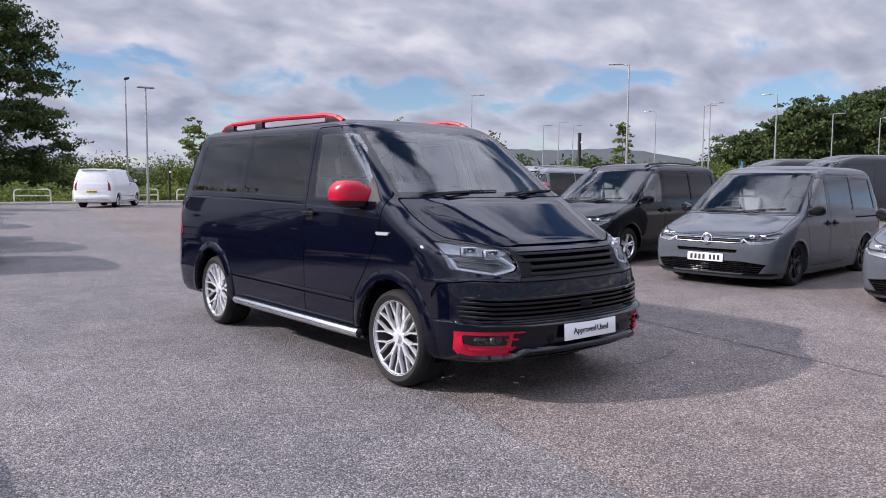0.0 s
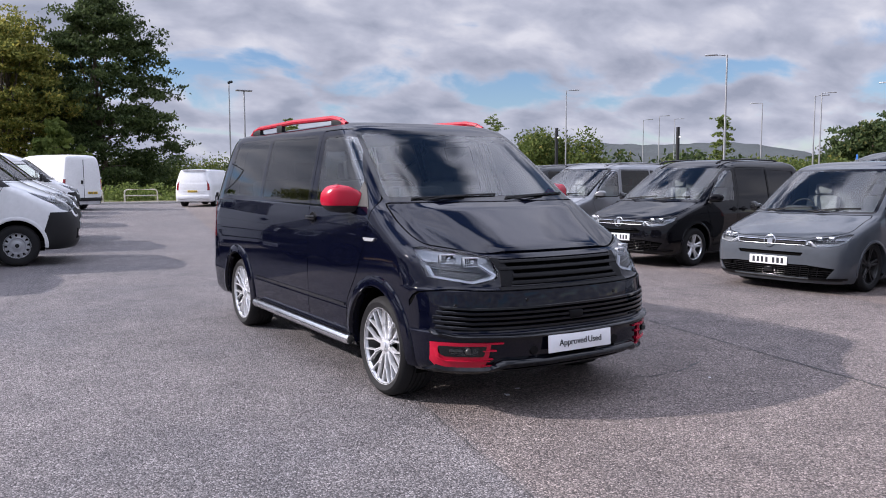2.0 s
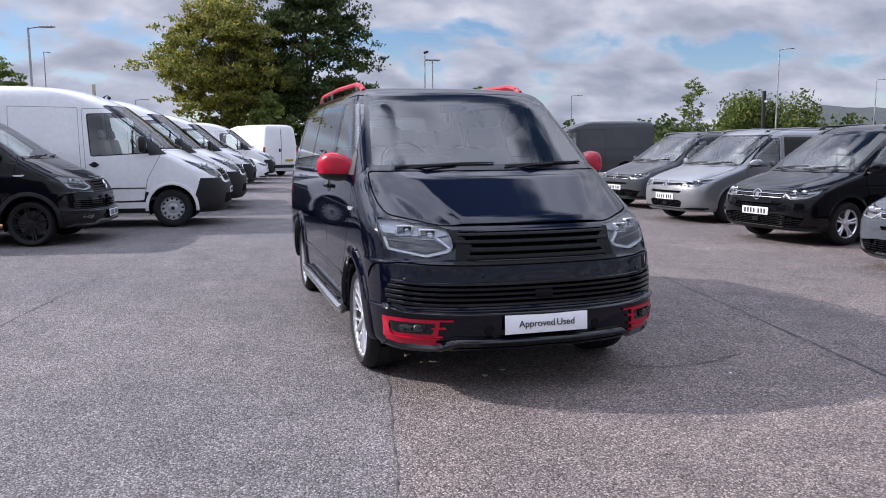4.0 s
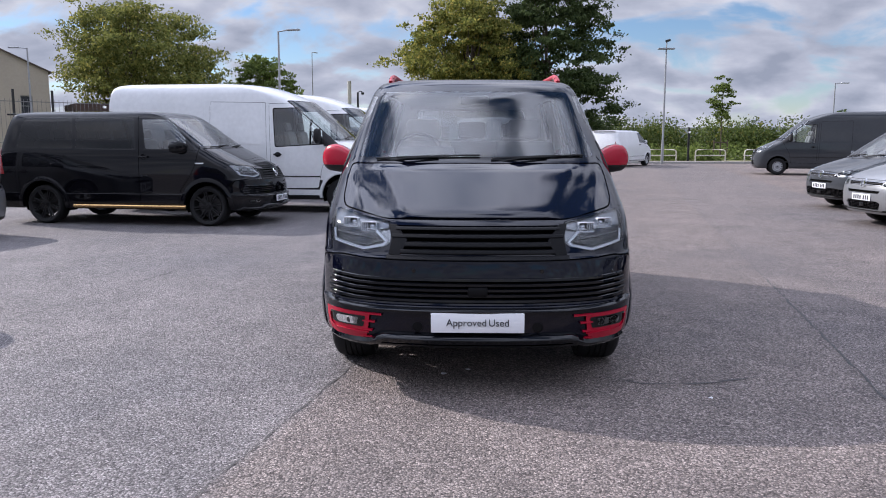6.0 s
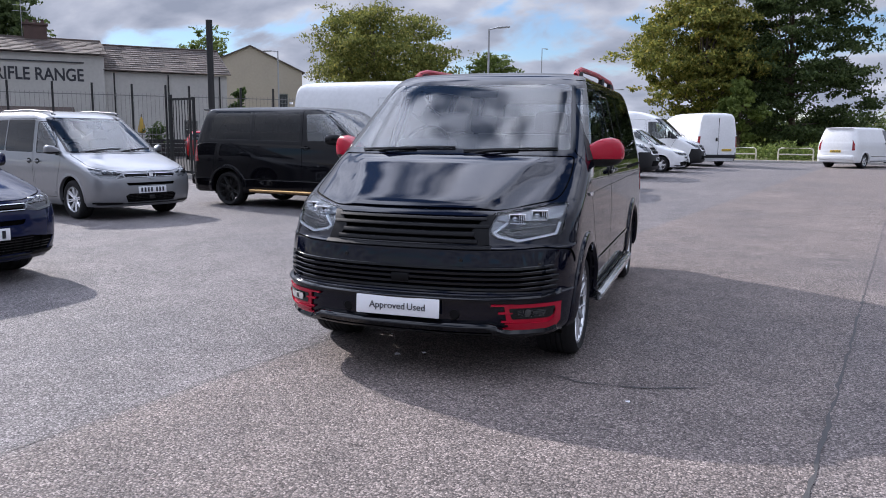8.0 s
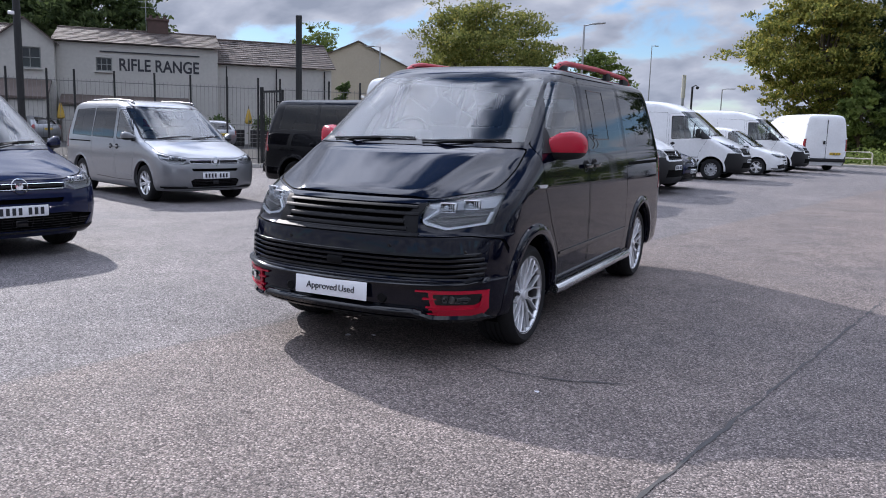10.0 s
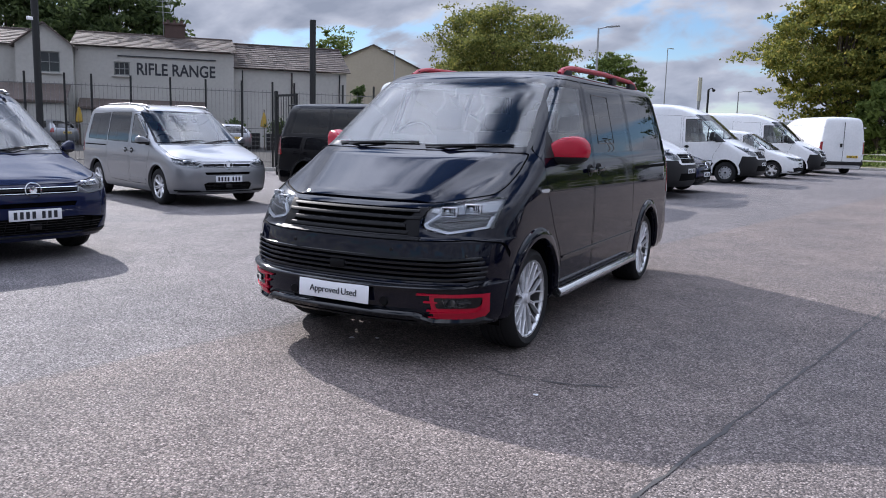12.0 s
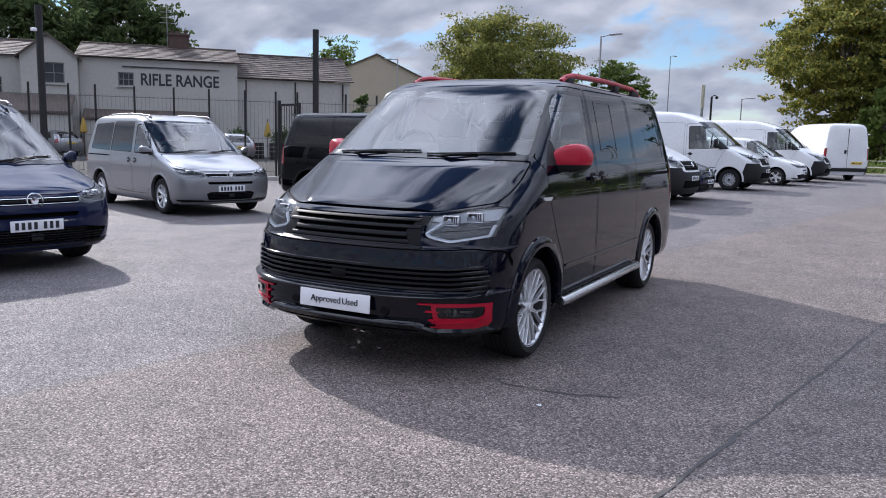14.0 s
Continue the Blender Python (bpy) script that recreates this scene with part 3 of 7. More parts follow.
# ---- vehicles ----
def vehicle(name, label, sp, paint_mat, at_, heading, group="", tint="privacy", detail=1):
    """A van or car. at_: ground point under the middle of the front axle; heading: degrees by which its nose is turned from -y."""
    root = new(name)
    tagged(root, label, sp.get("category", "van"), group)
    sh = Shell(sp["rows"], sp.get("sub", 2), *sp.get("res", (14, 16, 6)))
    wb, R, aw = sp["wb"], sp["R"], sp["arch"]
    tags = {}
    t = 1

    def region(key, poly, view, keep=(0,)):
        nonlocal t
        sh.cut(poly, view, t, keep)
        tags[key] = t
        t += 1
        return tags[key]

    for k, cy in enumerate((0, wb)):
        region(f"arch{k}", circle(cy, R + 0.01, aw), "side")
        region(f"archb{k}", [(cy - aw, -0.1), (cy + aw, -0.1), (cy + aw, R - 0.02), (cy - aw, R - 0.02)], "side")
    gap = sp.get("gap", 0.008)
    # windscreen: black border, then glass
    ws = round_poly(sp["screen"], 0.05)
    region("ws_seal", ws, "front")
    region("ws", inset(ws, sp.get("border", 0.035)), "front", (tags["ws_seal"],))
    for key, poly, g in sp["windows"]:
        p = round_poly(poly, 0.045)
        region(key + "_seal", p, "side")
        region(key, inset(p, 0.018), "side", (tags[key + "_seal"],))
    if "rear_window" in sp:
        p = round_poly(sp["rear_window"], 0.06)
        region("rw_seal", p, "rear")
        region("rw", inset(p, 0.02), "rear", (tags["rw_seal"],))
    for key, poly, view in sp.get("lamps", ()):
        region(key, round_poly(poly, 0.015, 2), view)
    for key, poly, view, *_ in sp.get("holes", ()):
        region(key, round_poly(poly, 0.012, 2), view)
    for key, poly, view in sp["panels"]:
        p = round_poly(poly, 0.03, 2)
        region(key + "_gap", p, view)
        region(key, inset(p, gap), view, (tags[key + "_gap"],))
    lower = sp.get("lower")
    if lower:
        for key, poly, view in lower:
            region(key, poly, view)
    # painted parts
    part("body", sh.take(0, lip=0.012), paint_mat, root)
    for key, poly, view in sp["panels"]:
        nm = key.split(".")[0]
        if view == "side":
            for s in (1, -1):
                if s < 0 and nm in sp.get("left_only", ()):
                    part("side_panel", sh.take(tags[key], (s,)), paint_mat, root)
                    part("side_panel_edge", sh.take(tags[key + "_gap"], (s,)), paint_mat, root)
                    continue
                part(nm, sh.take(tags[key], (s,), lip=0.012), paint_mat, root)
                part("door_seam", sh.take(tags[key + "_gap"], (s,), push=0.008), M["seam"], root)
        else:
            part(nm, sh.take(tags[key], lip=0.012), sp.get("panel_mat", {}).get(key, paint_mat), root)
            part("panel_seam", sh.take(tags[key + "_gap"], push=0.008), M["seam"], root)
    if lower:
        for key, poly, view in lower:
            for ss in (((1,), (-1,)) if view == "side" else ((1, -1),)):
                part(key, sh.take(tags[key], ss, push=-0.002, lip=0.012), M["plastic"], root, "unpainted dark plastic")
    # glass
    part("windscreen_seal", sh.take(tags["ws_seal"], lip=0.01), M["gloss_black"], root)
    part("windscreen", sh.take(tags["ws"]), M["screen"], root)
    for key, poly, g in sp["windows"]:
        for s in (1, -1):
            part("window_seal", sh.take(tags[key + "_seal"], (s,), push=0.001, lip=0.01), paint_mat if g == "panel" else M["gloss_black"], root)
            part("side_panel" if g == "panel" else "side_window", sh.take(tags[key], (s,), push=0.010 if g == "panel" else 0.002), paint_mat if g == "panel" else M[g], root)
    if "rear_window" in sp:
        part("window_seal", sh.take(tags["rw_seal"], lip=0.01), M["gloss_black"], root)
        part("rear_window", sh.take(tags["rw"], push=0.002), M["privacy"], root)
    for key, poly, view in sp.get("lamps", ()):
        for s in (1, -1):
            if view == "front":
                lamp = part("headlamp", sh.take(tags[key], (s,)), M["lens"], root, "clear headlamp lens")
                bowl = sh.take(tags[key], (s,), push=0.0)
                for v in bowl.verts:
                    v.co.y += 0.055
                    v.co.x *= 0.985
                part("bowl", bowl, M["lamp_bowl"], lamp)
                lamp_insides(sh, poly, s, lamp, sp.get("lamp_style", ""))
            else:
                part("tail_lamp", sh.take(tags[key], (s,), push=-0.004, lip=0.02), M["tail_red"], root, "red tail lamp lens")
    # backs of the openings; the near-black ones have their inner shade painted in
    for key, poly, view, material, depth in sp.get("holes", ()):
        bm = sh.take(tags[key])
        for v in bm.verts:
            v.co.y += depth
        part(key, bm, M[material], root)
    # arches, floor and cabin
    for cy in (0, wb):
        for s in (1, -1):
            arch_parts(sh, sp, cy, s, root, paint_mat)
    bm = bmesh.new()
    yr = sp["rows"][2][5]
    fy0 = sp["rows"][0][1]
    add_box(bm, (0, (fy0 + yr) / 2 + 0.05, sp["floor"]), (sp["track"] * 2 - 0.56, yr - fy0 - 0.25, 0.10), 0.02)
    part("underbody", bm, M["plastic"], root)
    sp = dict(sp, trim_tags=[tags[k] for k in tags if k in ("front_door", "sliding_door")])
    cabin(sh, sp, root, detail)
    for cy in (0, wb):
        for s in (1, -1):
            make_wheel(root, (sp["track"] * s, cy, R), s, R, sp["rim"], sp.get("tyre_w", 0.23), sp["wheel"], sp["wheel_mats"])
    mirrors(sp, root, sp.get("mirror_mat", paint_mat))
    root.matrix_basis = pose(*at_, 0, 0, heading)
    return root, sh


def lamp_insides(sh, poly, s, lamp, style):
    """Reflector pots, a lens each and the light guide along the lower edge."""
    xs, zs = [p[0] for p in poly], [p[1] for p in poly]
    x0, x1, z0, z1 = min(xs), max(xs), min(zs), max(zs)
    w, h = x1 - x0, z1 - z0
    if style == "t6":
        return t6_lamp(sh, s, lamp)
    bm = bmesh.new()
    for fx, fz in ((0.30, 0.60), (0.60, 0.63)):
        x, z = x0 + w * fx, z0 + h * fz
        y = sh.fy(x, z) + 0.040
        b2 = bmesh.new()
        add_box(b2, (x * s, y, z), (h * 0.46, 0.05, h * 0.30), 0.012)
        pot = part("reflector", b2, M["lamp_white"], lamp)
        b2 = bmesh.new()
        add_lathe(b2, [(0.001, -0.045), (h * 0.09, -0.04), (h * 0.14, -0.024), (h * 0.14, 0.0)], 16, "y", (x * s, y, z))
        part("lens", b2, M["lens"], lamp)
    ring = inset(poly, h * 0.07)
    # the lower run of the outline carries the light guide
    run = [p for p in ring if p[1] < z0 + h * 0.62]
    run.sort(key=lambda p: p[0])
    if len(run) > 1:
        run = [(p[0], p[1]) for p in run]
        front_bar(bm, sh, run, h * 0.085, proud=-0.004, depth=0.03, n=8)
        if s < 0:
            for v in bm.verts:
                v.co.x = -v.co.x
        part("light_guide", bm, M["lamp_panel"], lamp, "pale light guide strip")
    else:
        bm.free()
    bm = bmesh.new()
    front_bar(bm, sh, [(x0 + w * 0.12, z0 + h * 0.42), (x1 - w * 0.08, z0 + h * 0.50)], h * 0.05, proud=-0.02, depth=0.04, n=8)
    if s < 0:
        for v in bm.verts:
            v.co.x = -v.co.x
    part("divider", bm, M["satin_black"], lamp)


def t6_lamp(sh, s, lamp):
    """Two silver pots over a dark tray, framed from below by a light guide with a pointed inner end."""
    def flip(bm):
        if s < 0:
            for v in bm.verts:
                v.co.x = -v.co.x
        return bm
    part("silver_panel", patch(sh, round_poly([(0.520, 0.945), (0.600, 0.930), (0.860, 0.955), (0.864, 1.022), (0.700, 1.000), (0.515, 0.968)], 0.010), "front", -0.040, 0.05, 0.05, s), M["lamp_panel"], lamp)
    part("dark_tray", patch(sh, [(0.545, 0.880), (0.660, 0.846), (0.845, 0.880), (0.852, 0.945), (0.600, 0.922)], "front", -0.030, 0.04, 0.05, s), M["lamp_dark"], lamp)
    for x, z, w, h in ((0.632, 0.951, 0.092, 0.054), (0.748, 0.970, 0.092, 0.054)):
        y = sh.fy(x, z)
        turn = Matrix.Rotation(math.atan2(sh.fy(x + 0.04, z) - sh.fy(x - 0.04, z), 0.08) * 0.6, 4, "Z")
        bm = bmesh.new()
        for bx, bz, bw, bh in ((0, h / 2, w, 0.007), (0, -h / 2, w, 0.007), (-w / 2, 0, 0.007, h), (w / 2, 0, 0.007, h)):
            add_box(bm, (x, y + 0.020, z), (bw, 0.030, bh), 0.002, turn @ Matrix.Translation((bx, 0, bz)))
        pot = part("pot_frame", flip(bm), M["lamp_white"], lamp)
        bm = bmesh.new()
        add_box(bm, (x, y + 0.040, z), (w, 0.01, h), 0.002, turn)
        part("pot_back", flip(bm), M["barrel"], pot)
        bm = bmesh.new()
        for k in range(3):
            add_box(bm, (x, y + 0.028, z), (0.005, 0.02, h * 0.8), 0.001, turn @ Matrix.Translation((w * (0.12 + 0.13 * k), 0, 0)))
        part("pot_fins", flip(bm), M["lamp_white"], pot)
        bm = bmesh.new()
        add_lathe(bm, [(0.001, -0.012), (0.012, -0.010), (0.018, -0.003), (0.019, 0.01)], 16, "y", (x - w * 0.2, y + 0.026, z))
        part("pot_lens", flip(bm), M["chrome"], pot)
    bm = bmesh.new()
    front_bar(bm, sh, [(0.586, 0.932), (0.522, 0.876), (0.545, 0.858), (0.660, 0.833), (0.846, 0.868), (0.858, 0.930)], 0.013, -0.010, 0.024, 6)
    part("light_guide", flip(bm), M["drl"], lamp, "white light guide strip")
    bm = bmesh.new()
    front_bar(bm, sh, [(0.600, 0.892), (0.838, 0.918)], 0.006, -0.022, 0.024, 6)
    part("divider", flip(bm), M["lamp_panel"], lamp)


def arch_parts(sh, sp, cy, s, root, paint_mat):
    """The flared lip of a wheel arch and the dark liner inside, shade painted into it."""
    aw, R = sp["arch"], sp["R"]
    n = 30
    a0, a1 = -0.12, math.pi + 0.12
    bm = bmesh.new()
    rings = []
    fl = sp.get("flare", 0.012)
    wd = sp.get("flare_w", 0.05)
    for k in range(n + 1):
        a = a0 + (a1 - a0) * k / n
        ring = []
        for rad, out in ((aw + wd, -0.004), (aw + wd * 0.92, fl * 0.5), (aw + wd * 0.5, fl), (aw + 0.008, fl * 1.1), (aw, fl * 0.6), (aw - 0.002, -0.05)):
            y, z = cy + rad * math.cos(a), R + 0.01 + rad * math.sin(a)
            ring.append(bm.verts.new(((sh.sx(y, max(z, sp["rows"][0][0])) + out) * s, y, z)))
        rings.append(ring)
    for q, w in zip(rings, rings[1:]):
        for k in range(5):
            bm.faces.new((q[k], q[k + 1], w[k + 1], w[k]))
    part("wheel_arch", bm, sp.get("arch_mat", paint_mat), root)
    bm = bmesh.new()
    rings = []
    for k in range(n + 1):
        a = a0 - 0.2 + (a1 - a0 + 0.4) * k / n
        y, z = cy + (aw + 0.004) * math.cos(a), R + 0.01 + (aw + 0.004) * math.sin(a)
        xo = sh.sx(y, max(z, sp["rows"][0][0])) - 0.03
        rings.append([bm.verts.new((x * s, y, z)) for x in (xo, sp["track"] - 0.34)])
    for q, w in zip(rings, rings[1:]):
        bm.faces.new((q[0], q[1], w[1], w[0]))
    bm.faces.new([r[1] for r in rings])
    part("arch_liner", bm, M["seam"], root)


def cabin(sh, sp, root, detail):
    """Dashboard, seats and wheel behind the glass, and a dark floor."""
    y0, z0, hw, zs, yb = sp["dash"]
    bm = bmesh.new()
    add_box(bm, (0, y0 + 0.26, z0 - 0.14), (hw * 2, 0.62, 0.26), 0.06)
    add_box(bm, (hw * -0.45, y0 + 0.40, z0 + 0.02), (0.42, 0.22, 0.10), 0.04)
    part("dashboard", bm, M["interior"], root)
    bm = bmesh.new()
    add_box(bm, (0, (y0 + yb) / 2 + 0.1, zs - 0.42), (hw * 2 - 0.06, yb - y0, 0.05))
    part("cabin_floor", bm, M["interior"], root)
    if sp.get("bulkhead"):
        bm = bmesh.new()
        add_box(bm, (0, sp["bulkhead"], (zs + sp["roof"]) / 2 - 0.15), (hw * 2 - 0.12, 0.04, sp["roof"] - zs + 0.25), 0.01)
        part("bulkhead", bm, M["interior"], root)
    rows_ = sp.get("seat_rows", (0.85,))
    for yy in rows_:
        for x in ((-0.42, 0.42) if yy == rows_[0] else (-0.45, 0.0, 0.45)):
            seat = part("seat", seat_mesh(0), M["seat"], root)
            seat.location = (x, yy, zs)
    bm = bmesh.new()
    m = Matrix.Translation((-0.42, y0 + 0.56, z0 + 0.0)) @ Euler((radians(62), 0, 0)).to_matrix().to_4x4()
    ring = [m @ Vector((0.18 * math.cos(a), 0.18 * math.sin(a), 0)) for a in [2 * math.pi * k / 24 for k in range(25)]]
    add_tube(bm, ring, 0.014, 8, False)
    for a in (0, math.pi, math.pi * 1.5):
        add_tube(bm, [m @ Vector((0, 0, 0)), m @ Vector((0.18 * math.cos(a), 0.18 * math.sin(a), 0))], 0.018, 6)
    part("steering_wheel", bm, M["plastic"], root)
    if sp.get("headliner"):
        trim_bm = sh.take(0, push=0.035)
        for tg in sp["trim_tags"]:
            extra = sh.take(tg, push=0.035)
            me_ = bpy.data.meshes.new("trim")
            extra.to_mesh(me_); extra.free()
            trim_bm.from_mesh(me_)
            bpy.data.meshes.remove(me_)
        gone = [f for f in trim_bm.faces if f.calc_center_median().z < 1.30 or f.calc_center_median().z > 1.90 or f.calc_center_median().y < 1.0]
        bmesh.ops.delete(trim_bm, geom=gone, context="FACES")
        part("cabin_trim", trim_bm, M["headliner"], root, "pale pillar and roof trim")
        yl, zl, wl = sp["headliner"]
        bm = bmesh.new()
        n = 10
        rings = [[bm.verts.new((wl * math.sin(math.pi / 2 * (2 * k / n - 1)), y, zl - dz - 0.05 * abs(2 * k / n - 1) ** 3)) for k in range(n + 1)] for y, dz in ((yl, 0.05), (yl + 0.3, 0.0), (3.2, 0.0), (3.5, 0.04))]
        for p, q in zip(rings, rings[1:]):
            for k in range(n):
                bm.faces.new((p[k], p[k + 1], q[k + 1], q[k]))
        bmesh.ops.solidify(bm, geom=bm.faces[:], thickness=0.012)
        part("headliner", bm, M["headliner"], root, "pale cloth roof lining")
    if sp.get("inner_mirror", True):
        bm = bmesh.new()
        _, ym, zm = sp["mirror_in"]
        add_box(bm, (0, ym, zm), (0.22, 0.03, 0.06), 0.015)
        part("inner_mirror", bm, M["plastic"], root)


def seat_mesh(_):
    bm = bmesh.new()
    add_box(bm, (0, 0, 0.02), (0.50, 0.50, 0.14), 0.05)
    tilt = Euler((radians(-14), 0, 0)).to_matrix().to_4x4()
    add_box(bm, (0, 0.29, 0.36), (0.48, 0.13, 0.62), 0.05, tilt)
    add_box(bm, (0, 0.38, 0.76), (0.27, 0.09, 0.17), 0.04, tilt)
    return bm


def mirrors(sp, root, material):
    """Door mirrors: a dark foot, a dark lower bowl and a coloured cap that slopes down towards the door."""
    x, y, z, w, h, d = sp["mirror"]
    tall = h > w * 1.3
    skew = 0.1 if tall else 0.5
    for s in (1, -1):
        def bowl(z0, z1, k0, k1, n=9):
            """A layer of the housing from height z0 to z1, between the fractions k0 and k1 of its height."""
            bm = bmesh.new()
            rings = []
            for i in range(n + 1):
                f = k0 + (k1 - k0) * i / n
                # plan outline at this height: it draws in from the door side upwards
                full = max(0, 1 - max(0, f) ** 4.2) ** (1 / 4.2) if f >= 0 else max(0, 1 - abs(f) ** 2.5) ** (1 / 2.5)
                slope = 0.0 if tall else 0.46 * max(0, f) ** 1.4
                xi, xo = x + w * slope, x + w * (1 - 0.16 * max(0, f) ** 2)
                cx, hx, hy = (xi + xo) / 2, (xo - xi) / 2 * max(full, 0.02), d / 2 * max(full, 0.02)
                ring = []
                for k in range(20):
                    a = 2 * math.pi * k / 20
                    c, q = math.cos(a), math.sin(a)
                    px = cx + hx * math.copysign(abs(c) ** 0.6, c)
                    py = hy * math.copysign(abs(q) ** 0.6, q) * (0.35 if q > 0 else 1.0)
                    ring.append(bm.verts.new((px * s, y + py + skew * (px - x - w * 0.5), z + h / 2 * f)))
                rings.append(ring)
            for p, q in zip(rings, rings[1:]):
                for k in range(20):
                    bm.faces.new((p[k], p[(k + 1) % 20], q[(k + 1) % 20], q[k]))
            bm.faces.new(rings[0][::-1]); bm.faces.new(rings[-1])
            return bm
        low = bowl(0, 0, -1.0, -0.47, 4)
        arms = []
        if tall:
            for q in (0.38, -0.38):
                arms.append(bmesh.new())
                add_tube(arms[-1], [((x - 0.12) * s, y + 0.06, z + h * q), ((x + 0.05) * s, y, z + h * q * 0.8)], 0.022, 7)
        else:
            add_box(low, ((x - 0.01) * s, y - 0.07, z - h * 0.46), (0.14, d * 0.42, h * 0.22), 0.02, Euler((0, radians(10) * s, 0)).to_matrix().to_4x4())
        foot = part("door_mirror", low, M["plastic"], root, "black mirror foot and lower bowl")
        for arm_ in arms:
            part("mirror_arm", arm_, M["plastic"], foot)
        part("mirror_cap", bowl(0, 0, -0.45, 1.0, 12), material, foot)
        bm = bmesh.new()
        add_box(bm, ((x + w * 0.56) * s, y + d * 0.175 + 0.06 * skew * w + 0.008, z - h * 0.05), (w * 0.66, 0.006, h * 0.66), 0.003)
        part("mirror_glass", bm, M["chrome"], foot)


def door_handle(sh, root, y, z, s, material):
    """A bow handle over a dark dish."""
    x = sh.sx(y, z)
    bm = bmesh.new()
    add_box(bm, ((x + 0.026) * s, y, z), (0.022, 0.17, 0.034), 0.010)
    h = part("door_handle", bm, material, root)
    bm = bmesh.new()
    add_lathe(bm, [(0.001, 0.003), (0.030, 0.002), (0.046, 0.006), (0.052, -0.004)], 18, "x", (0, 0, 0))
    for v in bm.verts:
        v.co = Vector(((x + v.co.x) * s, y + v.co.y * 1.25, z - 0.004 + v.co.z))
    part("handle_dish", bm, M["satin_black"], h)


def wipers(sh, root, spans, z, rise):
    """Wiper arms with blades that rest along the foot of the windscreen."""
    for x0, x1 in spans:
        n = 7
        line = [(x0 + (x1 - x0) * k / n, z + rise * math.sin(math.pi * 0.5 * k / n)) for k in range(n + 1)]
        bm = bmesh.new()
        add_tube(bm, [(x, sh.fy(x, q) - 0.010, q + 0.004) for x, q in line], 0.007, 6)
        w = part("wiper", bm, M["plastic"], root)
        bm = bmesh.new()
        add_tube(bm, [(x0 + 0.03, sh.fy(x0, z) - 0.012, z - 0.02), (x0 + (x1 - x0) * 0.3, sh.fy(x0 + (x1 - x0) * 0.3, z) - 0.020, z + 0.008), (x0 + (x1 - x0) * 0.6, sh.fy(x0 + (x1 - x0) * 0.6, z + rise * 0.7) - 0.018, z + rise * 0.8)], 0.009, 6, True, 0.006)
        part("wiper_arm", bm, M["plastic"], w)


def roof_rail(root, pts, r, material, feet, foot_mat, s):
    """A roof rail on its feet."""
    bm = bmesh.new()
    add_tube(bm, [(x * s, y, z) for x, y, z in pts], r, 8)
    rail = part("roof_rail", bm, material, root)
    for x, y, z, ly, lz in feet:
        bm = bmesh.new()
        add_box(bm, (x * s, y, z), (r * 1.8, ly, lz), 0.008)
        part("rail_foot", bm, foot_mat, rail)


def plate_pos(sh, z):
    return (0, sh.fy(0.26, z) - 0.012, z)


